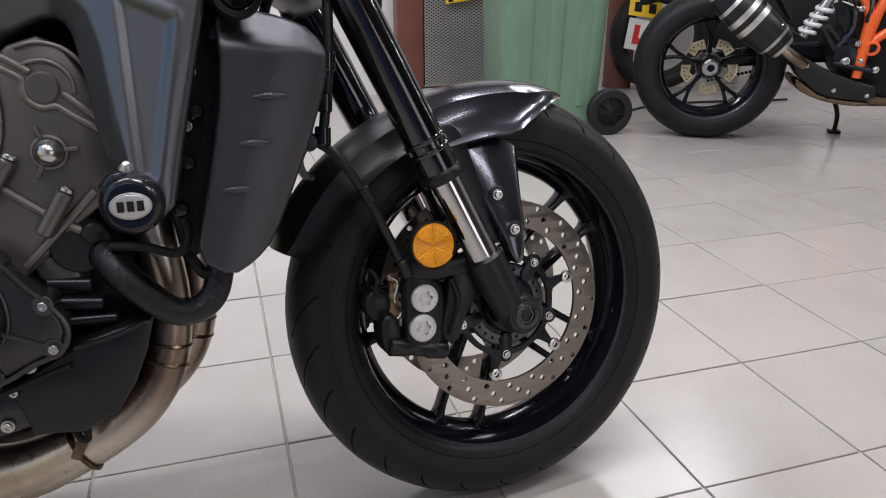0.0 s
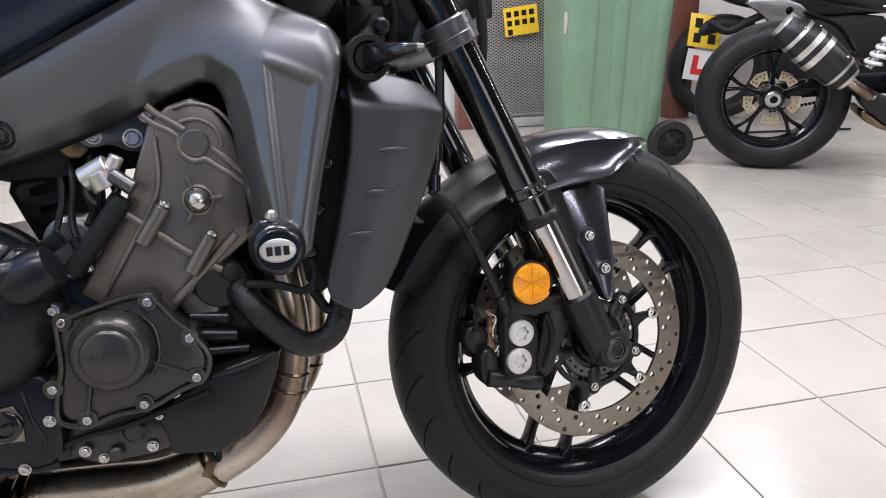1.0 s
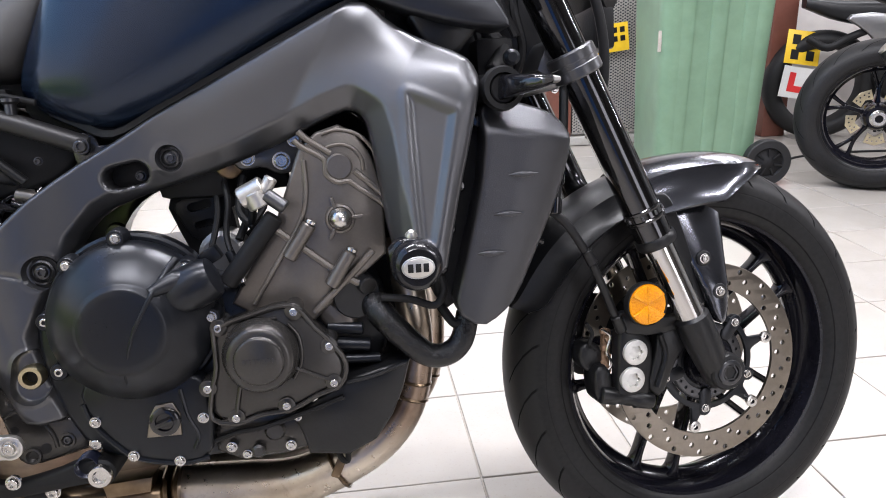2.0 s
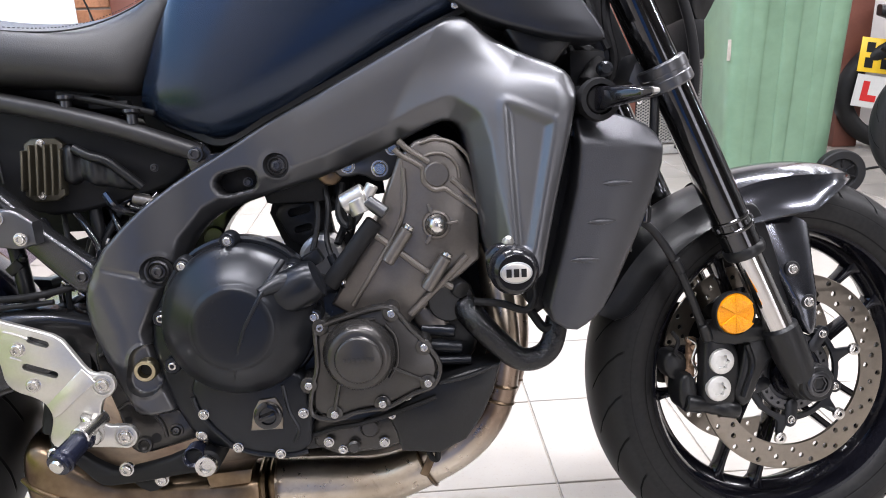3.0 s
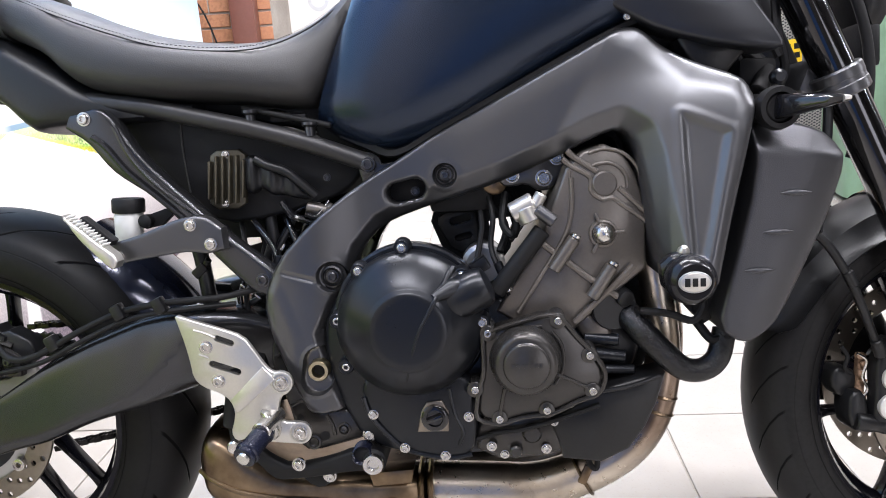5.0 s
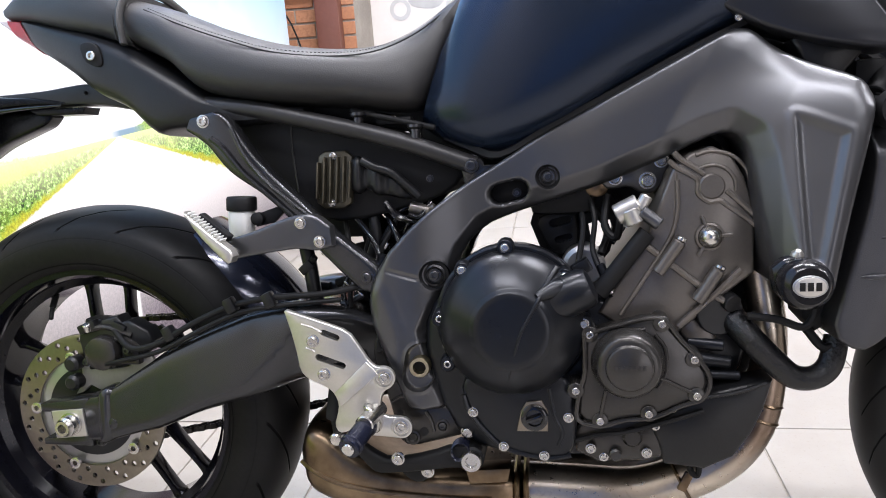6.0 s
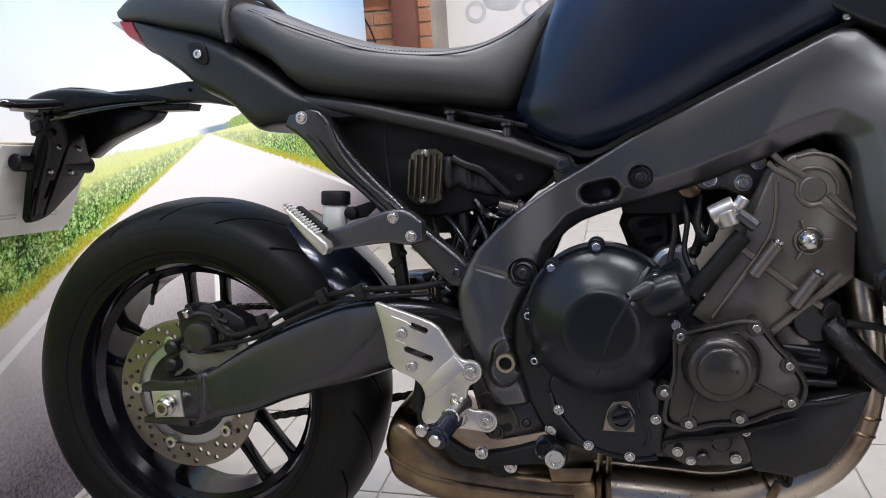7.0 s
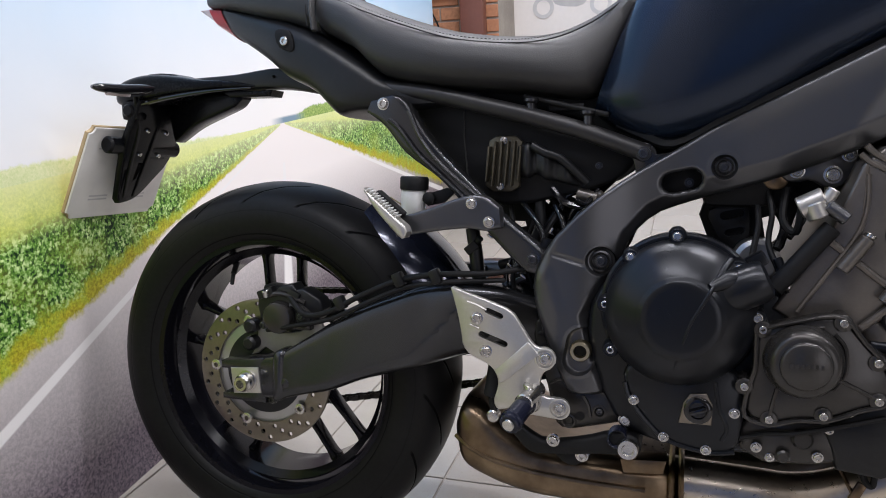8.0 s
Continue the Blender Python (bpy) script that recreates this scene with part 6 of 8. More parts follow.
rset = part("heel_plate", slab(RSET, -0.176, -0.184, [obround(0.406, 0.4535, 0.424, 0.4465, 0.0042), obround(0.397, 0.4195, 0.430, 0.4075, 0.0045)], 0.0018, 1), ALLOY, bike, "brushed silver heel guard plate with two slots")
bolts(rset, [(0.487, -0.185, 0.391), (0.390, -0.1845, 0.442), (0.403, -0.1845, 0.3955), (0.507, -0.185, 0.322)], 0.0085)
for x, z in ((0.487, 0.391), (0.507, 0.322)):
    part("boss_ring", ringed([(0, 0.0150), (0.0022, 0.0148), (0.003, 0.0135), (0.003, 0.0122), (0, 0.0118)], (x, -0.1835, z), seg=28), ALLOY, rset)
part("plate_fold", slab([(0.4165, 0.3690), (0.4630, 0.4130), (0.4720, 0.4040), (0.4790, 0.3960), (0.4340, 0.3580), (0.4240, 0.3520)], -0.1825, -0.1848, (), 0.0008, 0, lambda x, z: -0.12 * max(0.0, (x - 0.440) * 0.66 - (z - 0.391) * 0.75)), ALLOY, rset)
for z0, x0, x1, dz in ((0.4575, 0.376, 0.404, -0.011), (0.4245, 0.380, 0.393, -0.005)):
    part("slot_line", sweep([(x0, -0.1842, z0 + 0.008), ((x0 + x1) / 2, -0.1842, z0 + 0.008 + dz * 0.4), (x1, -0.1842, z0 + 0.008 + dz)], 0.0016, 6), ALLOY, rset)
part("peg_clevis", joined(rod((0.474, -0.17, 0.345), (0.464, -0.215, 0.336), 0.0125), band([(0.459, 0.357, 0.459, 0.346, -0.184, -0.196), (0.468, 0.356, 0.466, 0.328, -0.184, -0.204), (0.479, 0.345, 0.474, 0.318, -0.184, -0.202), (0.483, 0.330, 0.480, 0.320, -0.184, -0.194)], 3, 12, 0.6)), STEEL, rset)
footpeg = part("footpeg", rod((0.466, -0.198, 0.334), (0.4508, -0.2492, 0.3164), 0.0135, 0.0147), FOOT, bike, "smooth blue-black rider footpeg with a bare metal tip")
part("peg_end", lathe([(0, 0.009), (0.003, 0.008), (0.004, 0.0)], (0.4508, -0.2494, 0.3164), (-0.019, -0.064, -0.022), 18), STEEL, footpeg)
for f in (0.06, 0.60):
    q = 0.0137 + 0.0015 * f
    part("peg_collar", ringed([(0, q), (0.002, q + 0.0016), (0.006, q + 0.0016), (0.008, q), (0.004, q - 0.002)], (0.466 - 0.019 * f, -0.198 - 0.064 * f, 0.334 - 0.022 * f), (-0.019, -0.064, -0.022), 24), FOOT, footpeg)
# brake pedal: a flat cranked bar that runs back under the footpeg
pedal = part("brake_pedal", joined(slab([(0.424, 0.296), (0.440, 0.292), (0.456, 0.278), (0.483, 0.264), (0.540, 0.275), (0.572, 0.287), (0.599, 0.289), (0.611, 0.276), (0.609, 0.262), (0.598, 0.255), (0.570, 0.256), (0.520, 0.249), (0.490, 0.2465), (0.464, 0.245), (0.452, 0.254), (0.440, 0.268), (0.424, 0.285)], -0.148, -0.164, (), 0.0045, 1),
                                   rod((0.598, -0.10, 0.270), (0.598, -0.166, 0.270), 0.017, None, 24, 0.003)), MATT, bike, "flat black steel brake pedal")
part("pedal_pivot", lathe([(0, 0.0145), (0.006, 0.0145), (0.008, 0.013), (0.008, 0.0085), (0.003, 0.0075), (0.003, 0)], (0.598, -0.166, 0.269), seg=24), STEEL, pedal, "bright pedal pivot bolt")
part("pedal_spring", joined(*[ringed([(0, 0.0125), (0.0012, 0.0137), (0.0024, 0.0125), (0.0012, 0.011)], (0.583, -0.150 - 0.0032 * i, 0.282), (0.25, -1, 0.1), 20) for i in range(7)]), FOOT, pedal)
part("pedal_stop", joined(slab([(0.489, 0.250), (0.522, 0.252), (0.540, 0.246), (0.530, 0.230), (0.512, 0.228)], -0.13, -0.152, (), 0.003, 1)), MATT, bike, "black bracket under the brake pedal")
bolts(bike, [(0.495, -0.1645, 0.2685), (0.534, -0.153, 0.246), (0.592, -0.15, 0.303)], 0.0085)
PIVOT = [(0.466, 0.440), (0.487, 0.446), (0.502, 0.42), (0.520, 0.336), (0.570, 0.340), (0.598, 0.318), (0.594, 0.299), (0.561, 0.290), (0.508, 0.277), (0.492, 0.290), (0.486, 0.330), (0.474, 0.37), (0.462, 0.405)]
pivot = part("pivot_plate", slab(PIVOT, -0.10, -0.1445, (), 0.005, 1), CASE, bike, "dark cast bracket below the swingarm pivot")
# Black discs on the plate's face give the dark of its holes.
for x, z, r in ((0.477, 0.400, 0.0045), (0.497, 0.328, 0.005), (0.530, 0.301, 0.0065), (0.487, 0.385, 0.004)):
    part("lightening_hole", lathe([(0, r), (0.0008, 0.0)], (x, -0.1452, z), seg=16), MATT, pivot)
for x, z, r in ((0.514, 0.293, 0.011), (0.557, 0.310, 0.010)):
    part("bracket_boss", ringed([(0, r), (0.004, r * 0.95), (0.0045, r * 0.7), (0.001, r * 0.5), (0.0, r * 0.4)], (x, -0.1440, z), seg=24), CASE, pivot)
bolts(pivot, [(0.557, -0.1445, 0.310)], 0.0060, True)
for line in ([(0.487, -0.1450, 0.345), (0.500, -0.1455, 0.352), (0.512, -0.1450, 0.350)], [(0.534, -0.1450, 0.331), (0.541, -0.1455, 0.318), (0.544, -0.1450, 0.302)], [(0.471, -0.1450, 0.416), (0.482, -0.1455, 0.422), (0.494, -0.1450, 0.424)]):
    part("bracket_rib", sweep(line, 0.0028, 8), CASE, pivot)
part("master_cylinder", joined(rod((0.412, -0.15, 0.372), (0.405, -0.155, 0.322), 0.013), rod((0.415, -0.15, 0.40), (0.412, -0.15, 0.372), 0.009), rod((0.405, -0.155, 0.322), (0.409, -0.158, 0.296), 0.006)), MATT, bike, "black rear brake master cylinder")
part("pushrod_end", lathe([(0, 0.009), (0.012, 0.009), (0.014, 0.007), (0.0145, 0)], (0.409, -0.158, 0.297), seg=18), STEEL, bike)

# hoses, plugs and small steel glints in the gap behind the frame's rear leg
for pts, r, m in (([(0.455, -0.070, 0.612), (0.458, -0.072, 0.585), (0.459, -0.074, 0.564), (0.452, -0.076, 0.543), (0.446, -0.078, 0.520)], 0.0085, BLACK),
                  ([(0.520, -0.075, 0.613), (0.506, -0.078, 0.611), (0.495, -0.079, 0.603), (0.488, -0.078, 0.590), (0.484, -0.075, 0.570)], 0.0032, GLOSS),
                  ([(0.535, -0.080, 0.604), (0.525, -0.083, 0.600), (0.513, -0.083, 0.592), (0.504, -0.081, 0.578), (0.498, -0.078, 0.556)], 0.0036, GLOSS),
                  ([(0.488, -0.072, 0.592), (0.476, -0.075, 0.573), (0.467, -0.076, 0.558), (0.462, -0.076, 0.540)], 0.0060, JET),
                  ([(0.360, -0.098, 0.560), (0.363, -0.100, 0.546), (0.367, -0.102, 0.520), (0.372, -0.104, 0.488), (0.384, -0.105, 0.452)], 0.0105, BLACK),
                  ([(0.420, -0.096, 0.516), (0.412, -0.100, 0.492), (0.418, -0.102, 0.470), (0.432, -0.104, 0.452)], 0.0040, GLOSS)):
    part("hose", sweep(pts, r, 10), m, bike)
part("steel_pipe", joined(rod((0.383, -0.104, 0.461), (0.441, -0.098, 0.488), 0.0045), rod((0.408, -0.1015, 0.4725), (0.418, -0.1005, 0.4772), 0.0075), rod((0.392, -0.103, 0.465), (0.398, -0.1025, 0.468), 0.0065)), DARK_STEEL, bike, "thin steel pipe with a union nut")
part("hose_fitting", joined(block((0.362, -0.104, 0.532), (0.022, 0.018, 0.014), 0.003, pose(0, 0, 0, 0, -40, 0)), rod((0.371, -0.108, 0.541), (0.377, -0.112, 0.548), 0.005)), BLACK, bike)
plug = part("cable_plug", joined(block((0.524, -0.080, 0.613), (0.014, 0.014, 0.012), 0.002, pose(0, 0, 0, 0, 15, 0)), block((0.538, -0.080, 0.609), (0.010, 0.012, 0.009), 0.002, pose(0, 0, 0, 0, 15, 0))), CAP, bike, "pale cable plug")
part("yellow_sleeve", sweep([(0.486, -0.074, 0.6075), (0.497, -0.076, 0.6105), (0.510, -0.077, 0.6125)], 0.0022, 8), GOLD, plug, "yellow cable sleeve")
# Small steel blocks added as stand-ins for glints among the hoses.
for x, z, turn in ((0.419, 0.506, 40), (0.428, 0.498, 40), (0.438, 0.491, 40), (0.388, 0.549, 40), (0.480, 0.559, -60)):
    part("cable_clip", block((x, -0.101, z), (0.010, 0.004, 0.0035), 0.001, pose(0, 0, 0, 0, turn, 0)), STEEL, bike)

# ---- engine ----
case = part("crankcase", slab([(0.535, 0.45), (0.56, 0.500), (0.62, 0.522), (0.72, 0.518), (0.78, 0.49), (0.87, 0.45), (0.905, 0.40), (0.90, 0.33), (0.84, 0.275), (0.66, 0.268), (0.585, 0.29), (0.55, 0.36)], 0.16, -0.152, (), 0.01, 1), COVER, bike, "black engine crankcase")
CLUTCH = (0.660, 0.463)
CLUTCH_LINE = [(0, 0.094), (0.010, 0.0955), (0.022, 0.0950), (0.029, 0.0915), (0.043, 0.077), (0.052, 0.0655), (0.0570, 0.0590), (0.0598, 0.0545), (0.0608, 0.0528), (0.0652, 0.0495), (0.0668, 0.0468), (0.0674, 0.0390), (0.0680, 0.0200), (0.0682, 0.0)]
part("case_flange", lathe([(0, 0.098), (0.002, 0.1025), (0.020, 0.1025), (0.023, 0.099), (0.023, 0.0)], (CLUTCH[0], -0.138, CLUTCH[1]), (0, -1, 0), 64), COVER, case)
clutch = part("clutch_cover", lathe(CLUTCH_LINE, (CLUTCH[0], -0.160, CLUTCH[1]), (0.03, -1, 0), 72), COVER, bike, "satin black round clutch cover", sharp=32)


def on_cover(x, z, sunk=0.0):
    """A place on the clutch cover's face."""
    r = math.hypot(x - CLUTCH[0], z - CLUTCH[1])
    return (x + 0.002, -0.160 - np.interp(r, [q for h, q in CLUTCH_LINE[:1:-1]], [h for h, q in CLUTCH_LINE[:1:-1]]) + sunk, z)


part("cover_crease", sweep([on_cover(x, z, 0.0012) for x, z in ((0.717, 0.535), (0.7105, 0.5265), (0.702, 0.513), (0.6936, 0.4998), (0.683, 0.481), (0.6726, 0.4623), (0.664, 0.437), (0.6566, 0.4103), (0.653, 0.395))], [0.0045, 0.004, 0.0036, 0.0030, 0.0024, 0.0022, 0.0020, 0.0020, 0.0012], 10), COVER, clutch)
part("cover_web", sweep([on_cover(x, z, 0.004) for x, z in ((0.692, 0.503), (0.705, 0.508), (0.718, 0.511))] + [(0.735, -0.190, 0.508)], [0.006, 0.010, 0.014, 0.014], 12), COVER, clutch)
part("clutch_spout", lathe([(0, 0.020), (0.008, 0.026), (0.03, 0.0275), (0.058, 0.0265), (0.067, 0.023), (0.070, 0.015), (0.0705, 0.0)], (0.700, -0.188, 0.486), (0.068, -0.004, 0.030), 32), COVER, clutch)
bolts(clutch, [(0.655, -0.186, 0.563), (0.598, -0.186, 0.535), (0.729, -0.186, 0.524), (0.566, -0.184, 0.471), (0.752, -0.187, 0.463), (0.574, -0.184, 0.41)], 0.0062)
for x, z in ((0.655, 0.563), (0.598, 0.535), (0.729, 0.524), (0.566, 0.471), (0.752, 0.463), (0.574, 0.41)):
    part("bolt_boss", lathe([(0, 0.0115), (0.02, 0.0105), (0.022, 0.009)], (x, -0.164, z), seg=18), COVER, clutch)
low_cover = part("lower_case_cover", slab([(0.588, 0.385), (0.598, 0.345), (0.622, 0.312), (0.648, 0.288), (0.70, 0.278), (0.735, 0.282), (0.742, 0.33), (0.740, 0.385), (0.70, 0.40), (0.62, 0.40)], -0.14, -0.180, (), 0.006, 1), COVER, bike, "black engine side case")
part("case_edge", sweep([(0.593, -0.1785, 0.366), (0.600, -0.1785, 0.343), (0.622, -0.1785, 0.314), (0.650, -0.1785, 0.291), (0.70, -0.1785, 0.280), (0.732, -0.1785, 0.284)], 0.0035, 8), COVER, low_cover)
part("case_rib", sweep([(0.706, -0.179, 0.375), (0.712, -0.179, 0.34), (0.722, -0.179, 0.315), (0.716, -0.179, 0.298)], 0.003, 8), COVER, low_cover)
bolts(low_cover, [(0.605, -0.182, 0.343), (0.644, -0.182, 0.296), (0.697, -0.182, 0.284), (0.730, -0.183, 0.337)], 0.0062)
part("oil_cap_seat", slab([(0.662, 0.318), (0.668, 0.345), (0.676, 0.358), (0.696, 0.360), (0.704, 0.345), (0.703, 0.318)], -0.17, -0.1835, (), 0.001, 0), DISC, low_cover, "bare metal round the oil filler")
part("oil_cap", lathe([(0, 0.0180), (0.008, 0.0178), (0.010, 0.015), (0.010, 0.011), (0.007, 0.010), (0.007, 0)], (0.686, -0.180, 0.338), seg=30), GLOSS, low_cover, "black oil filler cap")
part("oil_cap_grip", block((0.686, -0.190, 0.338), (0.022, 0.007, 0.006), 0.002, pose(0, 0, 0, 0, -20, 0)), GLOSS, low_cover)

ALT = [(0.752, 0.444), (0.768, 0.453), (0.80, 0.462), (0.832, 0.470), (0.852, 0.466), (0.872, 0.44), (0.890, 0.420), (0.906, 0.392), (0.898, 0.366), (0.87, 0.355), (0.838, 0.340), (0.80, 0.336), (0.772, 0.328), (0.742, 0.336), (0.744, 0.37), (0.752, 0.40)]
alt = part("generator_cover", slab(ALT, -0.14, -0.186, (), 0.005, 1), CASE, bike, "dark grey generator cover")
part("cover_edge", sweep([(x, -0.187, z) for x, z in ALT] + [(ALT[0][0], -0.187, ALT[0][1])], 0.0032, 8, 3), CASE, alt)
part("round_boss", lathe([(0, 0.047), (0.010, 0.0455), (0.026, 0.040), (0.0295, 0.036), (0.0305, 0.0325), (0.0308, 0.0298), (0.0335, 0.0285), (0.0350, 0.0262), (0.0354, 0.0)], (0.806, -0.182, 0.412), seg=56), CASE, alt)
part("raised_mark", joined(*[block((0.789 + 0.0058 * i, -0.2175, 0.413), (0.0042, 0.001, 0.006), 0.0003) for i in range(7)]), CASE, alt)
part("cover_rib", sweep([(0.778, -0.187, 0.375), (0.775, -0.187, 0.362), (0.770, -0.187, 0.338)], 0.0028, 8), CASE, alt)
part("cover_rib", sweep([(0.846, -0.187, 0.392), (0.866, -0.187, 0.382), (0.888, -0.187, 0.371)], 0.0028, 8), CASE, alt)
part("cover_rib", sweep([(0.840, -0.187, 0.448), (0.852, -0.187, 0.43), (0.853, -0.187, 0.40), (0.842, -0.187, 0.378)], 0.0024, 8), CASE, alt)
part("cover_rib", sweep([(0.770, -0.187, 0.440), (0.80, -0.187, 0.452), (0.828, -0.187, 0.456)], 0.0024, 8), CASE, alt)
ALT_BOLTS = [(0.759, 0.449), (0.848, 0.462), (0.887, 0.416), (0.890, 0.369), (0.831, 0.345), (0.770, 0.335), (0.740, 0.375)]
bolts(alt, [(x, -0.188, z) for x, z in ALT_BOLTS], 0.0062)
for x, z in ALT_BOLTS:
    part("bolt_boss", lathe([(0, 0.0115), (0.04, 0.0105), (0.041, 0.009)], (x, -0.148, z), seg=18), CASE, alt)
part("sump_side", slab([(0.735, 0.33), (0.80, 0.33), (0.86, 0.33), (0.88, 0.30), (0.85, 0.272), (0.74, 0.268)], -0.10, -0.165, (), 0.006, 1), CASE, bike, "black lower crankcase side")
bolts(bike, [(0.758, -0.172, 0.291), (0.862, -0.175, 0.349), (0.83, -0.17, 0.285)], 0.0062)
part("sump_boss", joined(lathe([(0, 0.014), (0.014, 0.013), (0.017, 0.010)], (0.812, -0.155, 0.306), seg=24), lathe([(0, 0.009), (0.012, 0.0085), (0.014, 0.006)], (0.790, -0.160, 0.282), seg=20)), CASE, bike)
bolts(bike, [(0.775, -0.166, 0.277), (0.842, -0.17, 0.322)], 0.0055)
part("sump_lead", sweep([(0.735, -0.17, 0.30), (0.77, -0.176, 0.312), (0.80, -0.178, 0.316), (0.85, -0.178, 0.330), (0.90, -0.175, 0.345)], 0.0035, 8), MATT, bike)

HEAD = [(0.866, 0.652), (0.888, 0.672), (0.915, 0.680), (0.938, 0.668), (0.953, 0.640), (0.965, 0.60), (0.965, 0.52), (0.915, 0.48), (0.868, 0.438), (0.80, 0.452), (0.772, 0.470), (0.80, 0.515), (0.830, 0.560), (0.850, 0.61)]
head = part("cylinder_head", slab(HEAD, 0.16, -0.158, (), 0.004, 0), ENGINE, bike, "dark grey cylinder block and head")
RIDGES = (([(0.868, 0.674), (0.877, 0.665), (0.892, 0.655), (0.905, 0.646)], 0.0042), ([(0.932, 0.624), (0.945, 0.612), (0.960, 0.598), (0.968, 0.590)], 0.0042), ([(0.862, 0.664), (0.872, 0.655), (0.888, 0.646), (0.897, 0.638), (0.897, 0.624), (0.903, 0.616), (0.912, 0.611), (0.924, 0.612), (0.936, 0.603), (0.956, 0.589), (0.966, 0.580)], 0.0038), ([(0.871, 0.648), (0.869, 0.60), (0.866, 0.554)], 0.0020))
for pts, r in RIDGES:
    part("head_ridge", sweep([(x, -0.1572, z) for x, z in pts], r, 8), ENGINE, head)
for r, arc in ((0.029, (-8, 20, 50, 80, 110, 125)), (0.046, (5, 30, 60, 90, 115))):
    part("head_arc", sweep([(0.914 + r * math.cos(radians(a)), -0.1585, 0.628 + r * math.sin(radians(a))) for a in arc], 0.0024, 8), ENGINE, head)
part("cam_boss", lathe([(0, 0.0165), (0.004, 0.0158), (0.0055, 0.0140), (0.0055, 0.0)], (0.914, -0.156, 0.630), seg=32), ENGINE, head)
for (x0, z0), (x1, z1) in (((0.874, 0.563), (0.846, 0.523)), ((0.921, 0.526), (0.894, 0.485))):
    boss = part("stud_boss", rod((x1, -0.166, z1), (x0, -0.166, z0), 0.0088), ENGINE, head)
    part("stud_end", rod((x0, -0.166, z0), (x0 + 0.003, -0.166, z0 + 0.0055), 0.0072), STEEL, boss)
part("head_joint", sweep([(0.828, -0.1575, 0.562), (0.864, -0.1575, 0.533), (0.892, -0.1575, 0.510), (0.921, -0.1575, 0.489), (0.930, -0.1575, 0.484)], 0.0050, 8), ENGINE, head)
part("block_rib", sweep([(0.80, -0.160, 0.468), (0.83, -0.161, 0.515), (0.862, -0.160, 0.565), (0.872, -0.160, 0.60), (0.872, -0.16, 0.64)], 0.003, 8), ENGINE, head)
part("block_rib", sweep([(0.872, -0.160, 0.452), (0.91, -0.161, 0.488), (0.948, -0.16, 0.525)], 0.0045, 8), ENGINE, head)
plug = part("head_plug", lathe([(0, 0.0145), (0.004, 0.014), (0.006, 0.0125), (0.011, 0.010), (0.014, 0.006), (0.015, 0.0)], (0.911, -0.160, 0.567), seg=28), STEEL, head, "bright domed head plug")
part("plug_collar", ringed([(0, 0.0185), (0.004, 0.0175), (0.005, 0.0148), (0, 0.0148)], (0.911, -0.158, 0.567), seg=28), ENGINE, head)
for a in (5, 110, 240):
    part("plug_ear", slab(obround(0.911 + 0.016 * math.cos(radians(a)), 0.567 + 0.016 * math.sin(radians(a)), 0.911 + 0.026 * math.cos(radians(a)), 0.567 + 0.026 * math.sin(radians(a)), 0.0022), -0.155, -0.164, (), 0.001, 0), ENGINE, head)
fitting = part("air_valve", joined(rod((0.796, -0.165, 0.598), (0.824, -0.168, 0.612), 0.0135), rod((0.812, -0.168, 0.606), (0.820, -0.168, 0.588), 0.015), rod((0.824, -0.17, 0.605), (0.834, -0.17, 0.622), 0.008)), ALLOY, bike, "bare alloy coolant fitting")
part("fitting_elbow", rod((0.826, -0.175, 0.603), (0.848, -0.178, 0.586), 0.0085), GRAPHITE, fitting)
part("intake_body", joined(slab([(0.683, 0.580), (0.693, 0.612), (0.757, 0.640), (0.840, 0.660), (0.845, 0.600), (0.815, 0.598), (0.808, 0.578), (0.796, 0.536), (0.772, 0.506), (0.722, 0.492), (0.706, 0.522), (0.695, 0.548)], -0.02, -0.045, [[(0.766, 0.577), (0.779, 0.581), (0.797, 0.582), (0.800, 0.570), (0.789, 0.546), (0.780, 0.540), (0.771, 0.547)]], 0.004, 0), block((0.73, -0.03, 0.63), (0.09, 0.14, 0.07), 0.015)), MATT, bike, "black throttle bodies and airbox")
part("sensor_bracket", slab([(0.690, 0.585), (0.712, 0.597), (0.748, 0.603), (0.752, 0.560), (0.746, 0.528), (0.712, 0.540), (0.704, 0.556)], -0.047, -0.056, [obround(0.716, 0.580, 0.736, 0.585, 0.006), obround(0.722, 0.556, 0.738, 0.560, 0.005)], 0.002, 1), BLACK, bike, "black plastic sensor bracket")
# Black rod stands in for the head's chamfer lying in shadow.
part("breather_pipe", rod((0.834, -0.168, 0.576), (0.772, -0.168, 0.498), 0.0115, None, 20), MATT, bike, "black rod for the shadowed chamfer of the cylinder block")
# Dark slab added to close the bright hole above the head.
part("airbox_front", slab([(0.845, 0.655), (0.885, 0.694), (0.925, 0.700), (0.955, 0.680), (0.960, 0.640), (0.90, 0.62)], 0.10, -0.040, (), 0.004, 1), MATT, bike, "dull black filler added behind the cylinder head")
part("pump_backing", slab([(0.845, 0.490), (0.935, 0.500), (0.962, 0.470), (0.968, 0.400), (0.930, 0.345), (0.86, 0.335)], 0.06, -0.118, (), 0.006, 1), COVER, bike, "black water pump casing")
part("starter_motor", lathe([(0, 0.024), (0.01, 0.030), (0.06, 0.030), (0.065, 0.024)], (0.757, -0.035, 0.522), (0, -1, 0), 28), SILVER, bike)
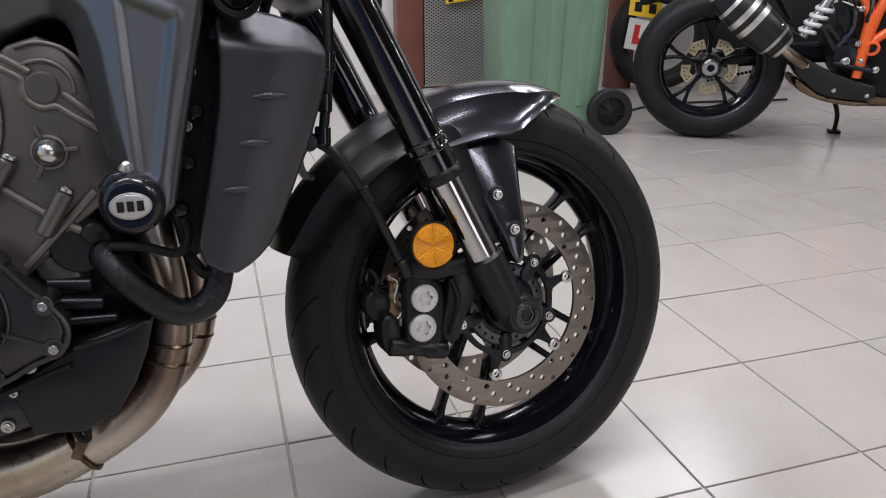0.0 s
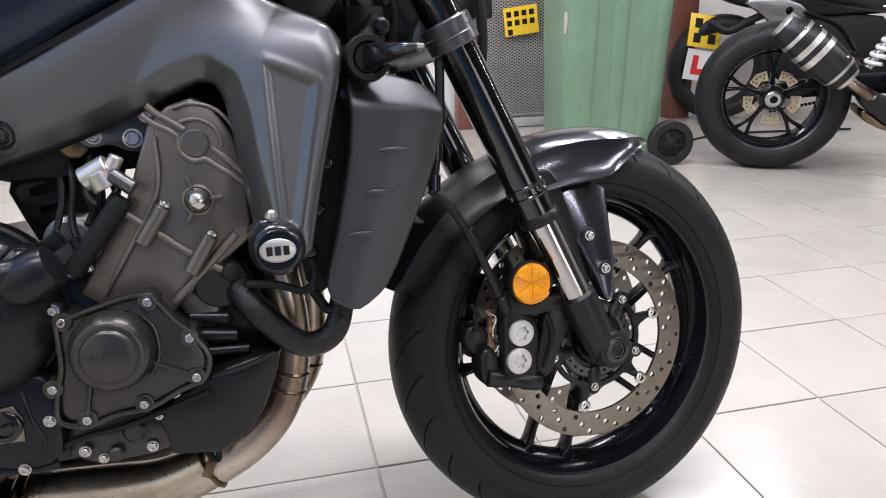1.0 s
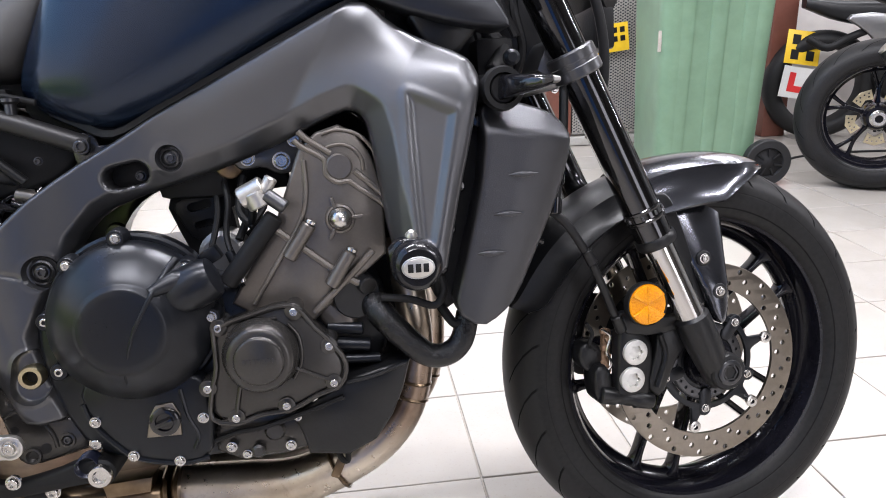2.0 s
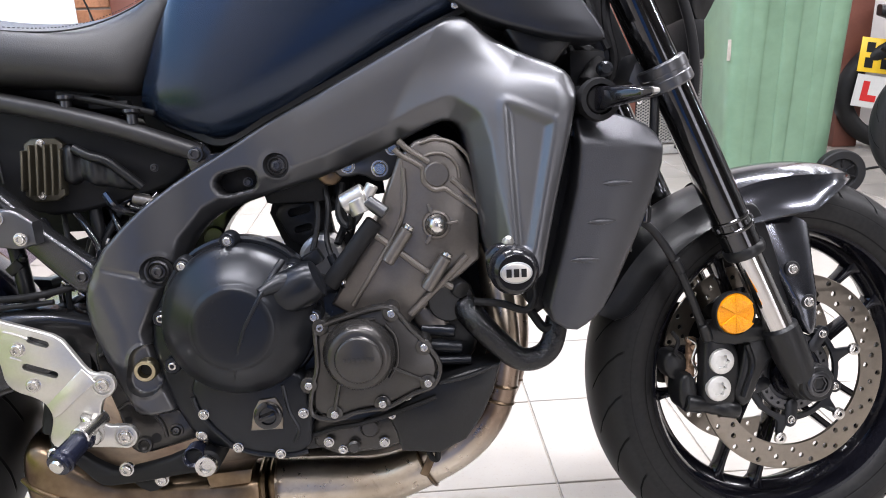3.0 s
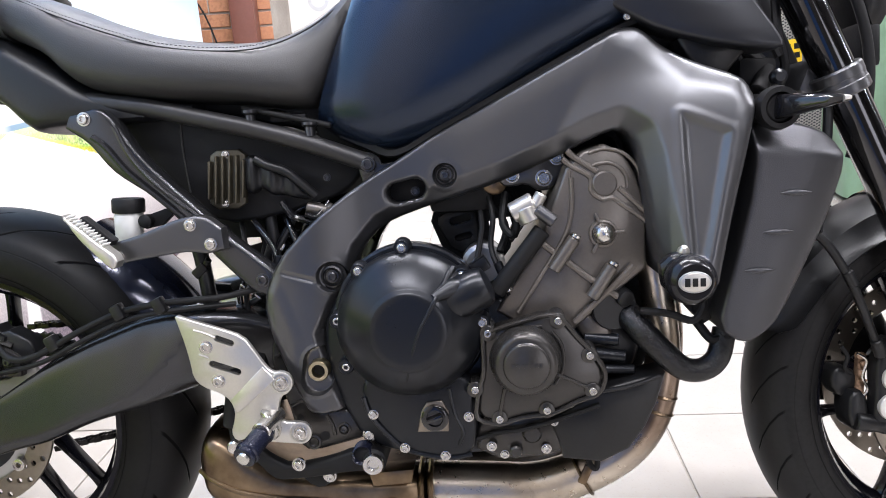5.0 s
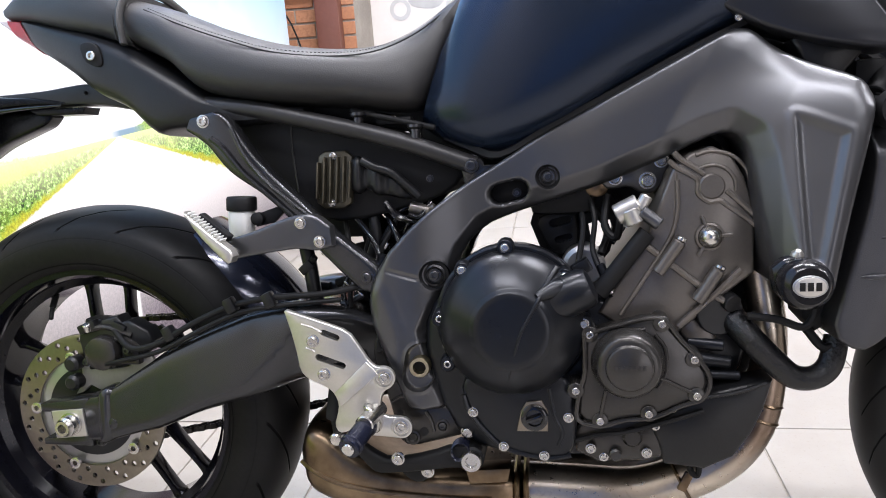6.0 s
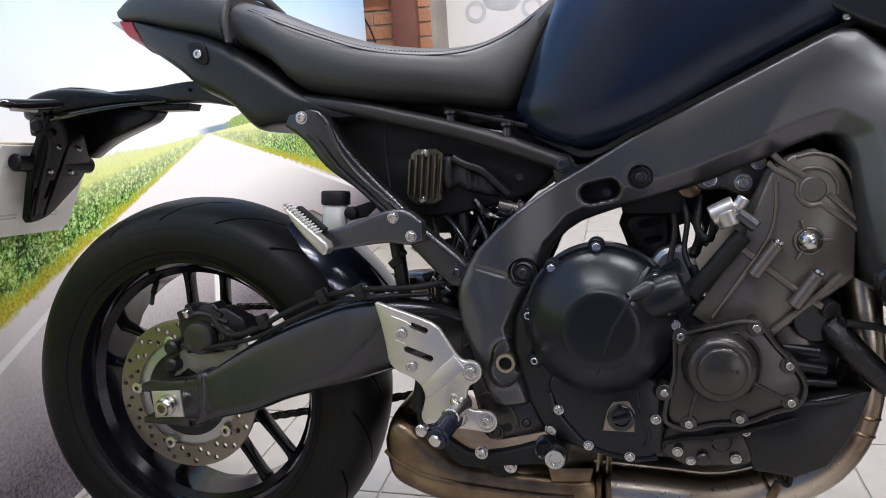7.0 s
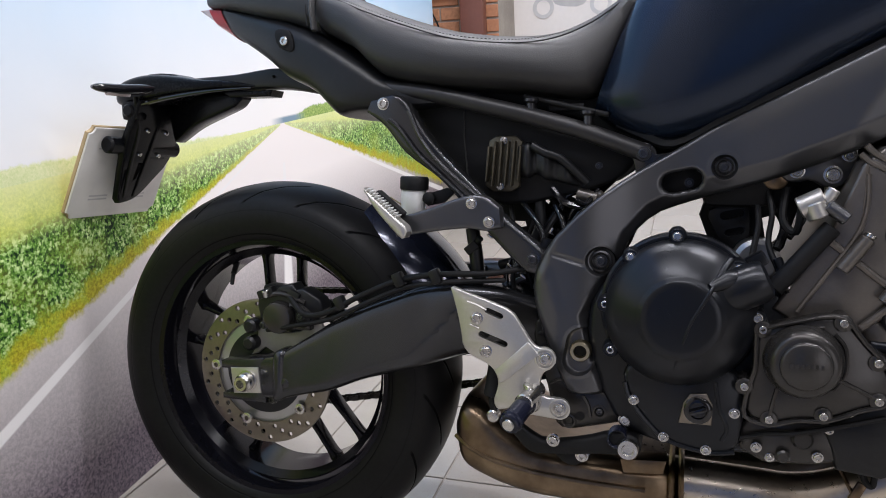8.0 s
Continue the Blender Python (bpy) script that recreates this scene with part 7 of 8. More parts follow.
for k, pts in enumerate(([(0.765, -0.09, 0.625), (0.772, -0.11, 0.59), (0.768, -0.12, 0.55), (0.778, -0.14, 0.52), (0.790, -0.155, 0.49)], [(0.79, -0.09, 0.62), (0.785, -0.11, 0.58), (0.80, -0.12, 0.565), (0.805, -0.13, 0.60)],
                         [(0.75, -0.08, 0.63), (0.757, -0.10, 0.58), (0.75, -0.12, 0.54), (0.745, -0.14, 0.52)], [(0.775, -0.07, 0.60), (0.79, -0.08, 0.57), (0.78, -0.10, 0.54)], [(0.80, -0.06, 0.62), (0.815, -0.08, 0.585), (0.795, -0.10, 0.555)])):
    part("wiring", sweep(pts, 0.004 + 0.0012 * (k % 2), 8), MATT, bike)
part("sensor_plug", joined(block((0.752, -0.15, 0.53), (0.025, 0.02, 0.018), 0.003, pose(0, 0, 0, 0, -30, 0)), rod((0.783, -0.158, 0.515), (0.775, -0.155, 0.535), 0.006)), COVER, bike)
part("sensor_tip", joined(rod((0.786, -0.16, 0.508), (0.789, -0.16, 0.496), 0.005)), STEEL, bike)
for k, pts in enumerate(([(0.50, -0.06, 0.63), (0.49, -0.08, 0.59), (0.47, -0.09, 0.55), (0.475, -0.09, 0.50), (0.46, -0.09, 0.46)], [(0.53, -0.05, 0.62), (0.52, -0.08, 0.58), (0.505, -0.1, 0.56), (0.49, -0.1, 0.53)], [(0.46, -0.04, 0.62), (0.45, -0.06, 0.58), (0.435, -0.07, 0.52), (0.45, -0.08, 0.47)],
                         [(0.54, -0.06, 0.61), (0.53, -0.09, 0.595), (0.50, -0.1, 0.60), (0.48, -0.09, 0.62)], [(0.41, -0.06, 0.60), (0.42, -0.08, 0.56), (0.43, -0.10, 0.53), (0.425, -0.11, 0.49), (0.43, -0.11, 0.45)], [(0.44, -0.03, 0.60), (0.47, -0.05, 0.56), (0.50, -0.06, 0.52), (0.51, -0.07, 0.47)])):
    part("cable", sweep(pts, 0.0055 if k % 2 else 0.0038, 8), GLOSS if k % 2 else MATT, bike)
for pts, r in (([(0.430, -0.075, 0.600), (0.455, -0.095, 0.575), (0.470, -0.105, 0.548), (0.462, -0.110, 0.520)], 0.0045), ([(0.555, -0.080, 0.605), (0.525, -0.095, 0.590), (0.508, -0.100, 0.566), (0.512, -0.095, 0.540)], 0.0035), ([(0.470, -0.06, 0.612), (0.488, -0.085, 0.585), (0.498, -0.095, 0.556), (0.488, -0.10, 0.530)], 0.0050), ([(0.395, -0.09, 0.590), (0.418, -0.105, 0.560), (0.440, -0.11, 0.530), (0.430, -0.115, 0.500)], 0.0060), ([(0.545, -0.085, 0.618), (0.530, -0.10, 0.600), (0.515, -0.105, 0.604)], 0.0042)):
    part("cable", sweep(pts, r, 10), GLOSS, bike)
for a, b, r in (((0.476, -0.104, 0.548), (0.470, -0.106, 0.528), 0.0085), ((0.510, -0.10, 0.572), (0.506, -0.10, 0.552), 0.007), ((0.424, -0.107, 0.556), (0.436, -0.11, 0.540), 0.0085)):
    part("cable_grommet", rod(a, b, r, None, 14), COVER, bike)
part("connector", joined(rod((0.515, -0.085, 0.612), (0.545, -0.09, 0.605), 0.009), rod((0.535, -0.088, 0.606), (0.552, -0.09, 0.612), 0.006)), ENGINE, bike, "grey wiring connector")
shock = part("rear_shock", rod((0.43, -0.03, 0.44), (0.50, 0.0, 0.60), 0.020), MATT, bike, "black rear shock absorber")
turns = [(0.440 + 0.0019 * i + 0.031 * math.cos(i * 1.2), -0.026 + 0.0006 * i + 0.031 * math.sin(i * 1.2), 0.470 + 0.0042 * i) for i in range(30)]
part("spring", sweep(turns, 0.005, 8, 3), MATT, shock)
part("shock_link", joined(block((0.44, -0.05, 0.46), (0.05, 0.03, 0.06), 0.006), rod((0.40, -0.09, 0.505), (0.47, -0.10, 0.525), 0.007)), MATT, bike)

# ---- radiator and its covers ----
def cover_height(p):
    """A flat cheek that rolls over at its top and falls away a little to the front."""
    x, z = p[:, 0], p[:, 1]
    y = -0.208 + 1.1 * np.maximum(0.0, x - 1.13 + 0.35 * (0.62 - z)) ** 1.5
    y = y + 0.85 * ramp(-z - 0.12 * (x - 1.10), -0.664, 0.006)
    return y + 0.25 * ramp(way_to(p, [(1.182, 0.677), (1.196, 0.648), (1.178, 0.585), (1.150, 0.522), (1.122, 0.462)], False), 0.014, 0.008)


radiator = part("radiator", joined(block((1.108, 0, 0.565), (0.035, 0.30, 0.25), 0.005, pose(0, 0, 0, 0, 20, 0))), MATT, bike, "black radiator")
for side in (-1, 1):
    cover_line = [(1.083, 0.704), (1.110, 0.702), (1.150, 0.692), (1.182, 0.677), (1.196, 0.648), (1.178, 0.585), (1.150, 0.522), (1.122, 0.462), (1.098, 0.440), (1.073, 0.428), (1.040, 0.450), (1.052, 0.50), (1.064, 0.545), (1.084, 0.630)]
    rim_line = softened(cover_line, 1)
    rim_line = rim_line if area(rim_line) > 0 else rim_line[::-1]
    rims = [inset(rim_line, q) for q in (0.0012, 0.0028, 0.0048)]
    shell = relief(cover_line, -0.12, cover_height, 0.005, 0.0045, (), 1, [r + r[:1] for r in rims])
    cov = part("radiator_cover", shell if side < 0 else mirrored(shell), PANEL, bike, "grained dark grey radiator side cover")
    for x, z in ((1.129, 0.612), (1.109, 0.566), (1.088, 0.520)):
        part("scoop", band([(x - 0.019, z + 0.0008, x - 0.019, z - 0.0008, 0.205 * side, 0.2075 * side), (x, z + 0.0042, x, z - 0.0034, 0.205 * side, 0.2135 * side), (x + 0.019, z + 0.0008, x + 0.019, z - 0.0008, 0.205 * side, 0.2075 * side)], 4, 10, 0.8), PANEL, cov)
# Black slab stands in for the dark gap between frame leg and cover.
part("radiator_frame", slab([(1.040, 0.672), (1.080, 0.702), (1.105, 0.68), (1.085, 0.60), (1.062, 0.50), (1.045, 0.435), (1.015, 0.470), (1.030, 0.57)], -0.10, -0.160, (), 0.004, 1), MATT, bike, "black slab for the dark gap beside the radiator cover")
for x, z in ((1.092, 0.676), (1.066, 0.60), (1.052, 0.548), (1.04, 0.50)):
    part("mount_stud", lathe([(0, 0.0085), (0.012, 0.0085), (0.016, 0.006), (0.017, 0)], (x - 0.01, -0.165, z), seg=16), GLOSS, bike)
bolts(bike, [(1.055, -0.168, 0.64), (1.045, -0.168, 0.585)], 0.005)
part("coolant_hose", sweep([(0.925, -0.06, 0.482), (0.938, -0.125, 0.464), (0.956, -0.160, 0.440), (0.983, -0.169, 0.411), (1.009, -0.170, 0.389), (1.034, -0.170, 0.388), (1.053, -0.166, 0.403), (1.064, -0.155, 0.435)], [0.0185, 0.0185, 0.0175, 0.0165, 0.0155, 0.0150, 0.0150, 0.0150], 24, 6), SLEEVE, bike, "shiny black coolant hose in a ribbed sleeve")
part("hose_bracket", joined(sweep([(0.955, -0.165, 0.466), (0.99, -0.17, 0.462), (1.02, -0.17, 0.452), (1.033, -0.17, 0.47), (1.03, -0.17, 0.49)], 0.005, 8), sweep([(1.03, -0.15, 0.445), (1.045, -0.165, 0.425), (1.06, -0.165, 0.43)], 0.006, 8)), MATT, bike)
part("thermostat", joined(rod((0.90, -0.02, 0.475), (0.925, -0.155, 0.468), 0.030), rod((0.925, -0.13, 0.49), (0.94, -0.16, 0.48), 0.012)), BLACK, bike)
part("clip_screw", rod((0.918, -0.150, 0.502), (0.932, -0.156, 0.508), 0.004), STEEL, bike)
part("pump_housing", slab([(0.87, 0.462), (0.895, 0.462), (0.918, 0.448), (0.925, 0.425), (0.905, 0.41), (0.88, 0.43)], -0.10, -0.150, (), 0.006, 1), ENGINE, bike)
for a, b, r in (((0.885, -0.145, 0.428), (0.93, -0.15, 0.424), 0.008), ((0.89, -0.15, 0.408), (0.938, -0.15, 0.402), 0.008), ((0.90, -0.15, 0.386), (0.95, -0.15, 0.384), 0.006)):
    part("pump_pipe", rod(a, b, r), COVER, bike)
shield = part("belly_cover", slab([(0.835, 0.322), (0.846, 0.296), (0.852, 0.270), (0.902, 0.264), (0.938, 0.281), (0.960, 0.312), (0.975, 0.345), (0.986, 0.384), (0.945, 0.376), (0.903, 0.364), (0.86, 0.340)], -0.12, -0.170, (), 0.005, 0), BLACK, bike, "matt black plastic belly cover")
part("cover_rib", sweep([(0.905, -0.170, 0.362), (0.94, -0.171, 0.368), (0.978, -0.169, 0.380)], 0.003, 8), BLACK, shield)
part("cover_hook", sweep([(0.885, -0.14, 0.268), (0.89, -0.145, 0.25), (0.898, -0.145, 0.245), (0.90, -0.145, 0.258)], 0.004, 8), MATT, shield)
for z in (0.328, 0.350):
    part("cover_slit", block((0.945, -0.1685, z - 0.02), (0.018, 0.002, 0.002), 0.0005), MATT, shield)

# Added slab that keeps the gap behind the header dark.
part("lower_shield", slab([(0.925, 0.62), (1.030, 0.63), (1.012, 0.54), (0.992, 0.50), (0.998, 0.44), (0.992, 0.38), (0.965, 0.34), (0.935, 0.36), (0.92, 0.47)], 0.10, -0.060, (), 0.004, 1), MATT, bike, "dull black filler added behind the exhaust header")

# ---- exhaust ----
for y in (-0.095, 0.0, 0.095):
    back = {-0.095: 0.0, 0.0: -0.028, 0.095: 0.03}[y]
    pipe = part("exhaust_header", sweep([(0.985 - back, y * 0.9, 0.53), (0.994 - back, y, 0.46), (1.000 - back, y, 0.40), (0.995 - back, y, 0.348), (0.981 - back, y, 0.302), (0.955 - back * 0.9, y, 0.264), (0.920 - back * 0.6, y, 0.236), (0.868, y * 0.97, 0.210), (0.815, y * 0.85, 0.190), (0.75, y * 0.75, 0.186), (0.62, y * 0.7, 0.190)], [0.021, 0.022, 0.023, 0.026, 0.029, 0.031, 0.0315, 0.032, 0.035, 0.037, 0.037], 28, 6), PIPE, bike, "heat-stained steel exhaust header")
    for at, way, r in (((0.9915 - back, y, 0.335), (-0.3, 0, -1), 0.0275), ((0.985 - back, y, 0.314), (-0.4, 0, -1), 0.0292), ((0.886, y, 0.2185), (-0.9, 0, -0.45), 0.0340)):
        part("weld", ringed([(0, r), (0.0025, r + 0.0022), (0.005, r), (0.0025, r - 0.003)], at, way, 32), BOX, pipe)
part("pipe_tab", block((0.885, -0.128, 0.228), (0.012, 0.006, 0.028), 0.002, pose(0, 0, 0, 0, 25, 0)), BOX, bike)
muffler = part("exhaust_box", band([(0.335, 0.268, 0.338, 0.222, -0.11, 0.11), (0.350, 0.300, 0.352, 0.190, -0.128, 0.128), (0.385, 0.292, 0.392, 0.172, -0.134, 0.134), (0.43, 0.260, 0.435, 0.162, -0.134, 0.134), (0.48, 0.240, 0.48, 0.157, -0.132, 0.132), (0.58, 0.232, 0.58, 0.154, -0.128, 0.128), (0.645, 0.226, 0.645, 0.156, -0.118, 0.118), (0.672, 0.218, 0.672, 0.164, -0.10, 0.10)], 5, 26, 0.42), BOX, bike, "heat-stained steel exhaust box under the engine")
part("seam", sweep([(0.338, -0.119, 0.243), (0.36, -0.130, 0.232), (0.40, -0.1345, 0.216), (0.46, -0.1345, 0.205), (0.54, -0.131, 0.198), (0.62, -0.126, 0.194)], 0.0035, 8), BOX, muffler)
for x in (0.655, 0.668):
    part("collar", band([(x - 0.004, 0.233, x - 0.004, 0.155, -0.119, 0.119), (x, 0.236, x, 0.152, -0.122, 0.122), (x + 0.004, 0.233, x + 0.004, 0.155, -0.119, 0.119)], 2, 26, 0.42), BOX, muffler)
part("heat_plate", slab([(0.585, 0.240), (0.648, 0.244), (0.644, 0.224), (0.590, 0.220)], -0.10, -0.134, (), 0.001, 0), BOX, muffler)
part("side_stand", joined(sweep([(0.60, 0.14, 0.26), (0.60, 0.20, 0.14), (0.60, 0.245, 0.04)], 0.011, 12), block((0.60, 0.252, 0.045), (0.06, 0.05, 0.012), 0.004, pose(0, 0, 0, 10, 0, 0))), MATT, bike, "black side stand")

# ---- front signal, headstock clutter ----
for side in (-1, 1):
    sig = part("front_signal", band([(1.100, 0.727, 1.098, 0.697, 0.19 * side, 0.215 * side), (1.112, 0.727, 1.112, 0.700, 0.19 * side, 0.245 * side), (1.132, 0.725, 1.132, 0.706, 0.20 * side, 0.275 * side), (1.150, 0.722, 1.150, 0.712, 0.22 * side, 0.287 * side)], 4, 18, 0.7), GLOSS, bike, "gloss black front turn signal")
    part("signal_tip", band([(1.146, 0.7225, 1.146, 0.7115, 0.225 * side, 0.2885 * side), (1.153, 0.721, 1.153, 0.713, 0.235 * side, 0.2885 * side)], 2, 14, 0.7), ALLOY, sig)
    part("signal_stalk", joined(rod((1.085, 0.13 * side, 0.712), (1.108, 0.215 * side, 0.712), 0.020, 0.017), ringed([(0, 0.024), (0.01, 0.026), (0.02, 0.024), (0.02, 0.018), (0, 0.018)], (1.105, 0.20 * side, 0.712), (0.1, side, 0), 24)), MATT, sig)
part("headstock_clutter", joined(block((1.12, -0.07, 0.755), (0.05, 0.08, 0.05), 0.01), rod((1.115, -0.12, 0.735), (1.135, -0.10, 0.765), 0.012), sweep([(1.10, -0.08, 0.80), (1.13, -0.10, 0.77), (1.12, -0.12, 0.73)], 0.008, 8)), MATT, bike)
part("clutter_bolt", lathe([(0, 0.010), (0.01, 0.010), (0.014, 0.006)], (1.135, -0.13, 0.752), seg=16), COVER, bike)
for k, pts in enumerate(([(1.16, -0.05, 0.90), (1.15, -0.09, 0.82), (1.16, -0.09, 0.76), (1.14, -0.06, 0.70)], [(1.12, -0.06, 0.90), (1.13, -0.09, 0.83), (1.15, -0.1, 0.78)], [(1.09, -0.05, 0.86), (1.10, -0.08, 0.80), (1.11, -0.09, 0.74), (1.08, -0.1, 0.70)])):
    part("cable", sweep(pts, 0.006, 8), MATT, bike)


# ---- along the back of the shop ----
for x0, x1, y in ((2.085, 2.235, 3.25), (3.42, 3.567, 3.22)):
    p = thing("steel_post", "brown painted square steel post", "post", "brown posts")
    part("shaft", block(((x0 + x1) / 2, y + 0.05, 1.49), (x1 - x0, 0.10, 2.98), 0.008), BROWN, p)

cage = thing("mesh_cage", "grey expanded-metal cage between brown posts", "cage")
for x, z, w in ((2.42, 0.03, 0.40), (2.83, 0.03, 0.42), (2.42, 2.0, 0.40)):
    part("cage_rail", block((x, 3.25, z), (w, 0.04, 0.05), 0.004), CAGE, cage)
wires = bmesh.new()
CW, CH = 0.028, 0.0085
for s in (1, -1):
    for i in range(-20, 110):
        pts = [(2.24 + k * CW / 2, i * CH * 2 + k * CH * s) for k in range(0, 30)]
        run = [(x, z) for x, z in pts if 0.06 < z < 1.35]
        for (xa, za), (xb, zb) in zip(run, run[1:]):
            w = 0.0028
            wires.faces.new([wires.verts.new(q) for q in ((xa, 3.25, za - w), (xb, 3.25, zb - w), (xb, 3.25, zb + w), (xa, 3.25, za + w))])
solid = bmesh.ops.extrude_face_region(wires, geom=wires.faces[:])
bmesh.ops.translate(wires, vec=(0, 0.004, 0), verts=[g for g in solid["geom"] if isinstance(g, bmesh.types.BMVert)])
tagged(part("expanded_mesh", wires, CAGE, cage), kind="stuff")
# Dark sheet added behind the mesh so that its holes read shaded.
part("cage_back", block((2.66, 3.42, 0.7), (0.84, 0.02, 1.3), 0.004), PANEL, cage)

sign = thing("yellow_board", "crumpled yellow plate with unreadable black characters on the cage", "plate", "", pose(2.445, 3.215, 0.61, 0, -7, 0))
part("board", block((0, 0, 0), (0.20, 0.004, 0.155), 0.001), YELLOW, sign)
for k in range(9):
    part("black_bar", block((-0.07 + 0.045 * (k % 4), -0.0025, 0.04 - 0.048 * (k // 4)), (0.028, 0.002, 0.03), 0), MATT, sign)

# wheelie bin
bin_at = pose(2.585, 2.455, 0, 0, 0, -8)
bin_ob = thing("wheelie_bin", "green plastic wheelie bin on black wheels", "bin", "", bin_at)
rows = []
for z, wx, wy in ((0.03, 0.230, 0.225), (0.20, 0.235, 0.235), (0.60, 0.246, 0.255), (0.95, 0.258, 0.27), (0.99, 0.258, 0.27), (0.995, 0.284, 0.295), (1.04, 0.284, 0.295)):
    ring = []
    for i in range(48):
        a = 2 * math.pi * (i + 0.5) / 48
        c, s = math.cos(a), math.sin(a)
        k = 0.22
        x, y = math.copysign(abs(c) ** k, c) * wx, math.copysign(abs(s) ** k, s) * wy
        if z < 0.97 and abs(s) > abs(c) and 0.1 < abs(x) / wx < 0.62:
            y *= 0.965
        ring.append((x + 0.008, y, z))
    rows.append(ring)
part("body", skin(rows), GREEN, bin_ob, "faded green ribbed plastic body")
for x in (-0.13, 0.01, 0.15):
    part("rib", band([(x + 0.030, 0.12, x - 0.030, 0.12, -0.218, -0.229), (x + 0.034, 0.50, x - 0.034, 0.50, -0.236, -0.248), (x + 0.038, 0.92, x - 0.038, 0.92, -0.254, -0.266)], 3, 16, 0.9), GREEN, bin_ob)
part("lid", block((0.01, 0, 1.065), (0.59, 0.62, 0.05), 0.02), GREEN, bin_ob)
part("patch_label", block((-0.236, -0.226, 0.64), (0.016, 0.004, 0.09), 0.002), GROUT, bin_ob)
for y in (-0.27, 0.27):
    wh = part("wheel", ringed([(-0.025, 0.098), (-0.02, 0.103), (0.02, 0.103), (0.025, 0.098), (0.025, 0.068), (0.012, 0.062), (-0.012, 0.062), (-0.025, 0.068)], (0.26, y - 0.03, 0.104), seg=40), RUBBER, bin_ob, "black rubber bin wheel")
    part("rim", lathe([(-0.02, 0.03), (-0.012, 0.066), (0.012, 0.066), (0.018, 0.030), (0.024, 0.022), (0.025, 0.0)], (0.26, y - 0.03, 0.104), seg=32), MATT, wh)
    for i in range(7):
        part("wheel_rib", block((0, 0, 0.045), (0.008, 0.012, 0.036), 0.002), MATT, wh, "", Matrix.Translation((0.26, y - 0.05, 0.104)) @ pose(0, 0, 0, 0, 360 / 7 * i, 0))
part("axle", rod((0.26, -0.27, 0.104), (0.26, 0.27, 0.104), 0.012), STEEL, bin_ob)

lead = thing("floor_cable", "thin black cable lying on the tiles", "cable")
part("cord", sweep([(2.92, 2.42, 0.006), (3.1, 2.50, 0.006), (3.3, 2.62, 0.006), (3.6, 2.66, 0.006), (4.2, 2.58, 0.006)], 0.006, 8), MATT, lead)

# ---- the orange motorcycle: x forward from its rear axle ----
ORANGE_AT = Matrix.Translation((3.19, 1.972, 0)) @ pose(0, 0, 0, 0, 0, -30)
other = thing("motorcycle", "black and orange motorcycle parked with its exhaust to the room", "motorcycle", "parked motorcycles", ORANGE_AT)
far_rim = part("rear_wheel", rim_body(0.078), RIM, other, "gloss black five-spoke rear wheel", pose(0, 0, 0.318))
part("tyre", tyre_body(0.19, 0.322, 0.2159), tyre_material("far_tyre", 16.0, -16.0, 0.095, 0.5, 0.322), far_rim)
# Steel ring puts a bright highlight along the gloss black rim edge.
part("rim_lip", ringed([(0.0, 0.2285), (0.004, 0.2275), (0.0055, 0.2235), (0.003, 0.2205), (0.0, 0.2205)], (0, -0.0785, 0), (0, -1, 0), 72), DARK_STEEL, far_rim, "steel ring for the highlight along the rim edge")
part("hub", lathe([(-0.09, 0.05), (0.03, 0.06), (0.07, 0.055), (0.09, 0.045)], seg=32), RIM, far_rim)
part("axle_nut", ringed([(0, 0.036), (0.012, 0.036), (0.02, 0.028), (0.02, 0.016), (0, 0.016)], (0, -0.095, 0), seg=28), STEEL, far_rim, "large bright axle nut")
far_spoke = mesh_from("spoke", joined(band([(0.04, 0.016, 0.04, -0.016, -0.03, 0.03), (0.08, 0.009, 0.08, -0.009, -0.025, 0.025), (0.115, 0.010, 0.115, -0.010, -0.022, 0.022)], 4, 12, 0.5),
                                     *[sweep([(0.105, 0, 0), (0.15, 0, 0.012 * s), (0.203, 0, 0.034 * s)], [0.010, 0.008, 0.011], 10) for s in (-1, 1)]), RIM)
for i in range(5):
    part("spoke", far_spoke, None, far_rim, m=pose(0, 0, 0, 0, -20 - 72 * i, 0))
for i in range(5):
    a = radians(56 + 72 * i)
    part("disc_petal", slab([(0.075 * math.cos(a - 0.38), 0.075 * math.sin(a - 0.38)), (0.118 * math.cos(a - 0.36), 0.118 * math.sin(a - 0.36)), (0.124 * math.cos(a), 0.124 * math.sin(a)), (0.118 * math.cos(a + 0.36), 0.118 * math.sin(a + 0.36)), (0.075 * math.cos(a + 0.38), 0.075 * math.sin(a + 0.38)), (0.085 * math.cos(a), 0.085 * math.sin(a))], -0.04, -0.046,
                            [circle(0.106 * math.cos(a + d), 0.106 * math.sin(a + d), 0.004, 8) for d in (-0.25, -0.08, 0.09, 0.26)] + [circle(0.092 * math.cos(a + d), 0.092 * math.sin(a + d), 0.004, 8) for d in (-0.2, 0.2)], 0.001, 0), GOLD, far_rim, "pale gold petal brake disc")
part("chain_run", joined(*[block((0.02 + 0.016 * i, 0.10, 0.235 + 0.004 * i), (0.013, 0.012, 0.012), 0.002, None, 1) for i in range(30)]), MATT, other)
part("hugger", sweep([(0.30, -0.02, 0.52), (0.22, -0.02, 0.62), (0.08, -0.02, 0.675)], [0.03, 0.04, 0.03], 10, 4, 0.3), BLACK, other)
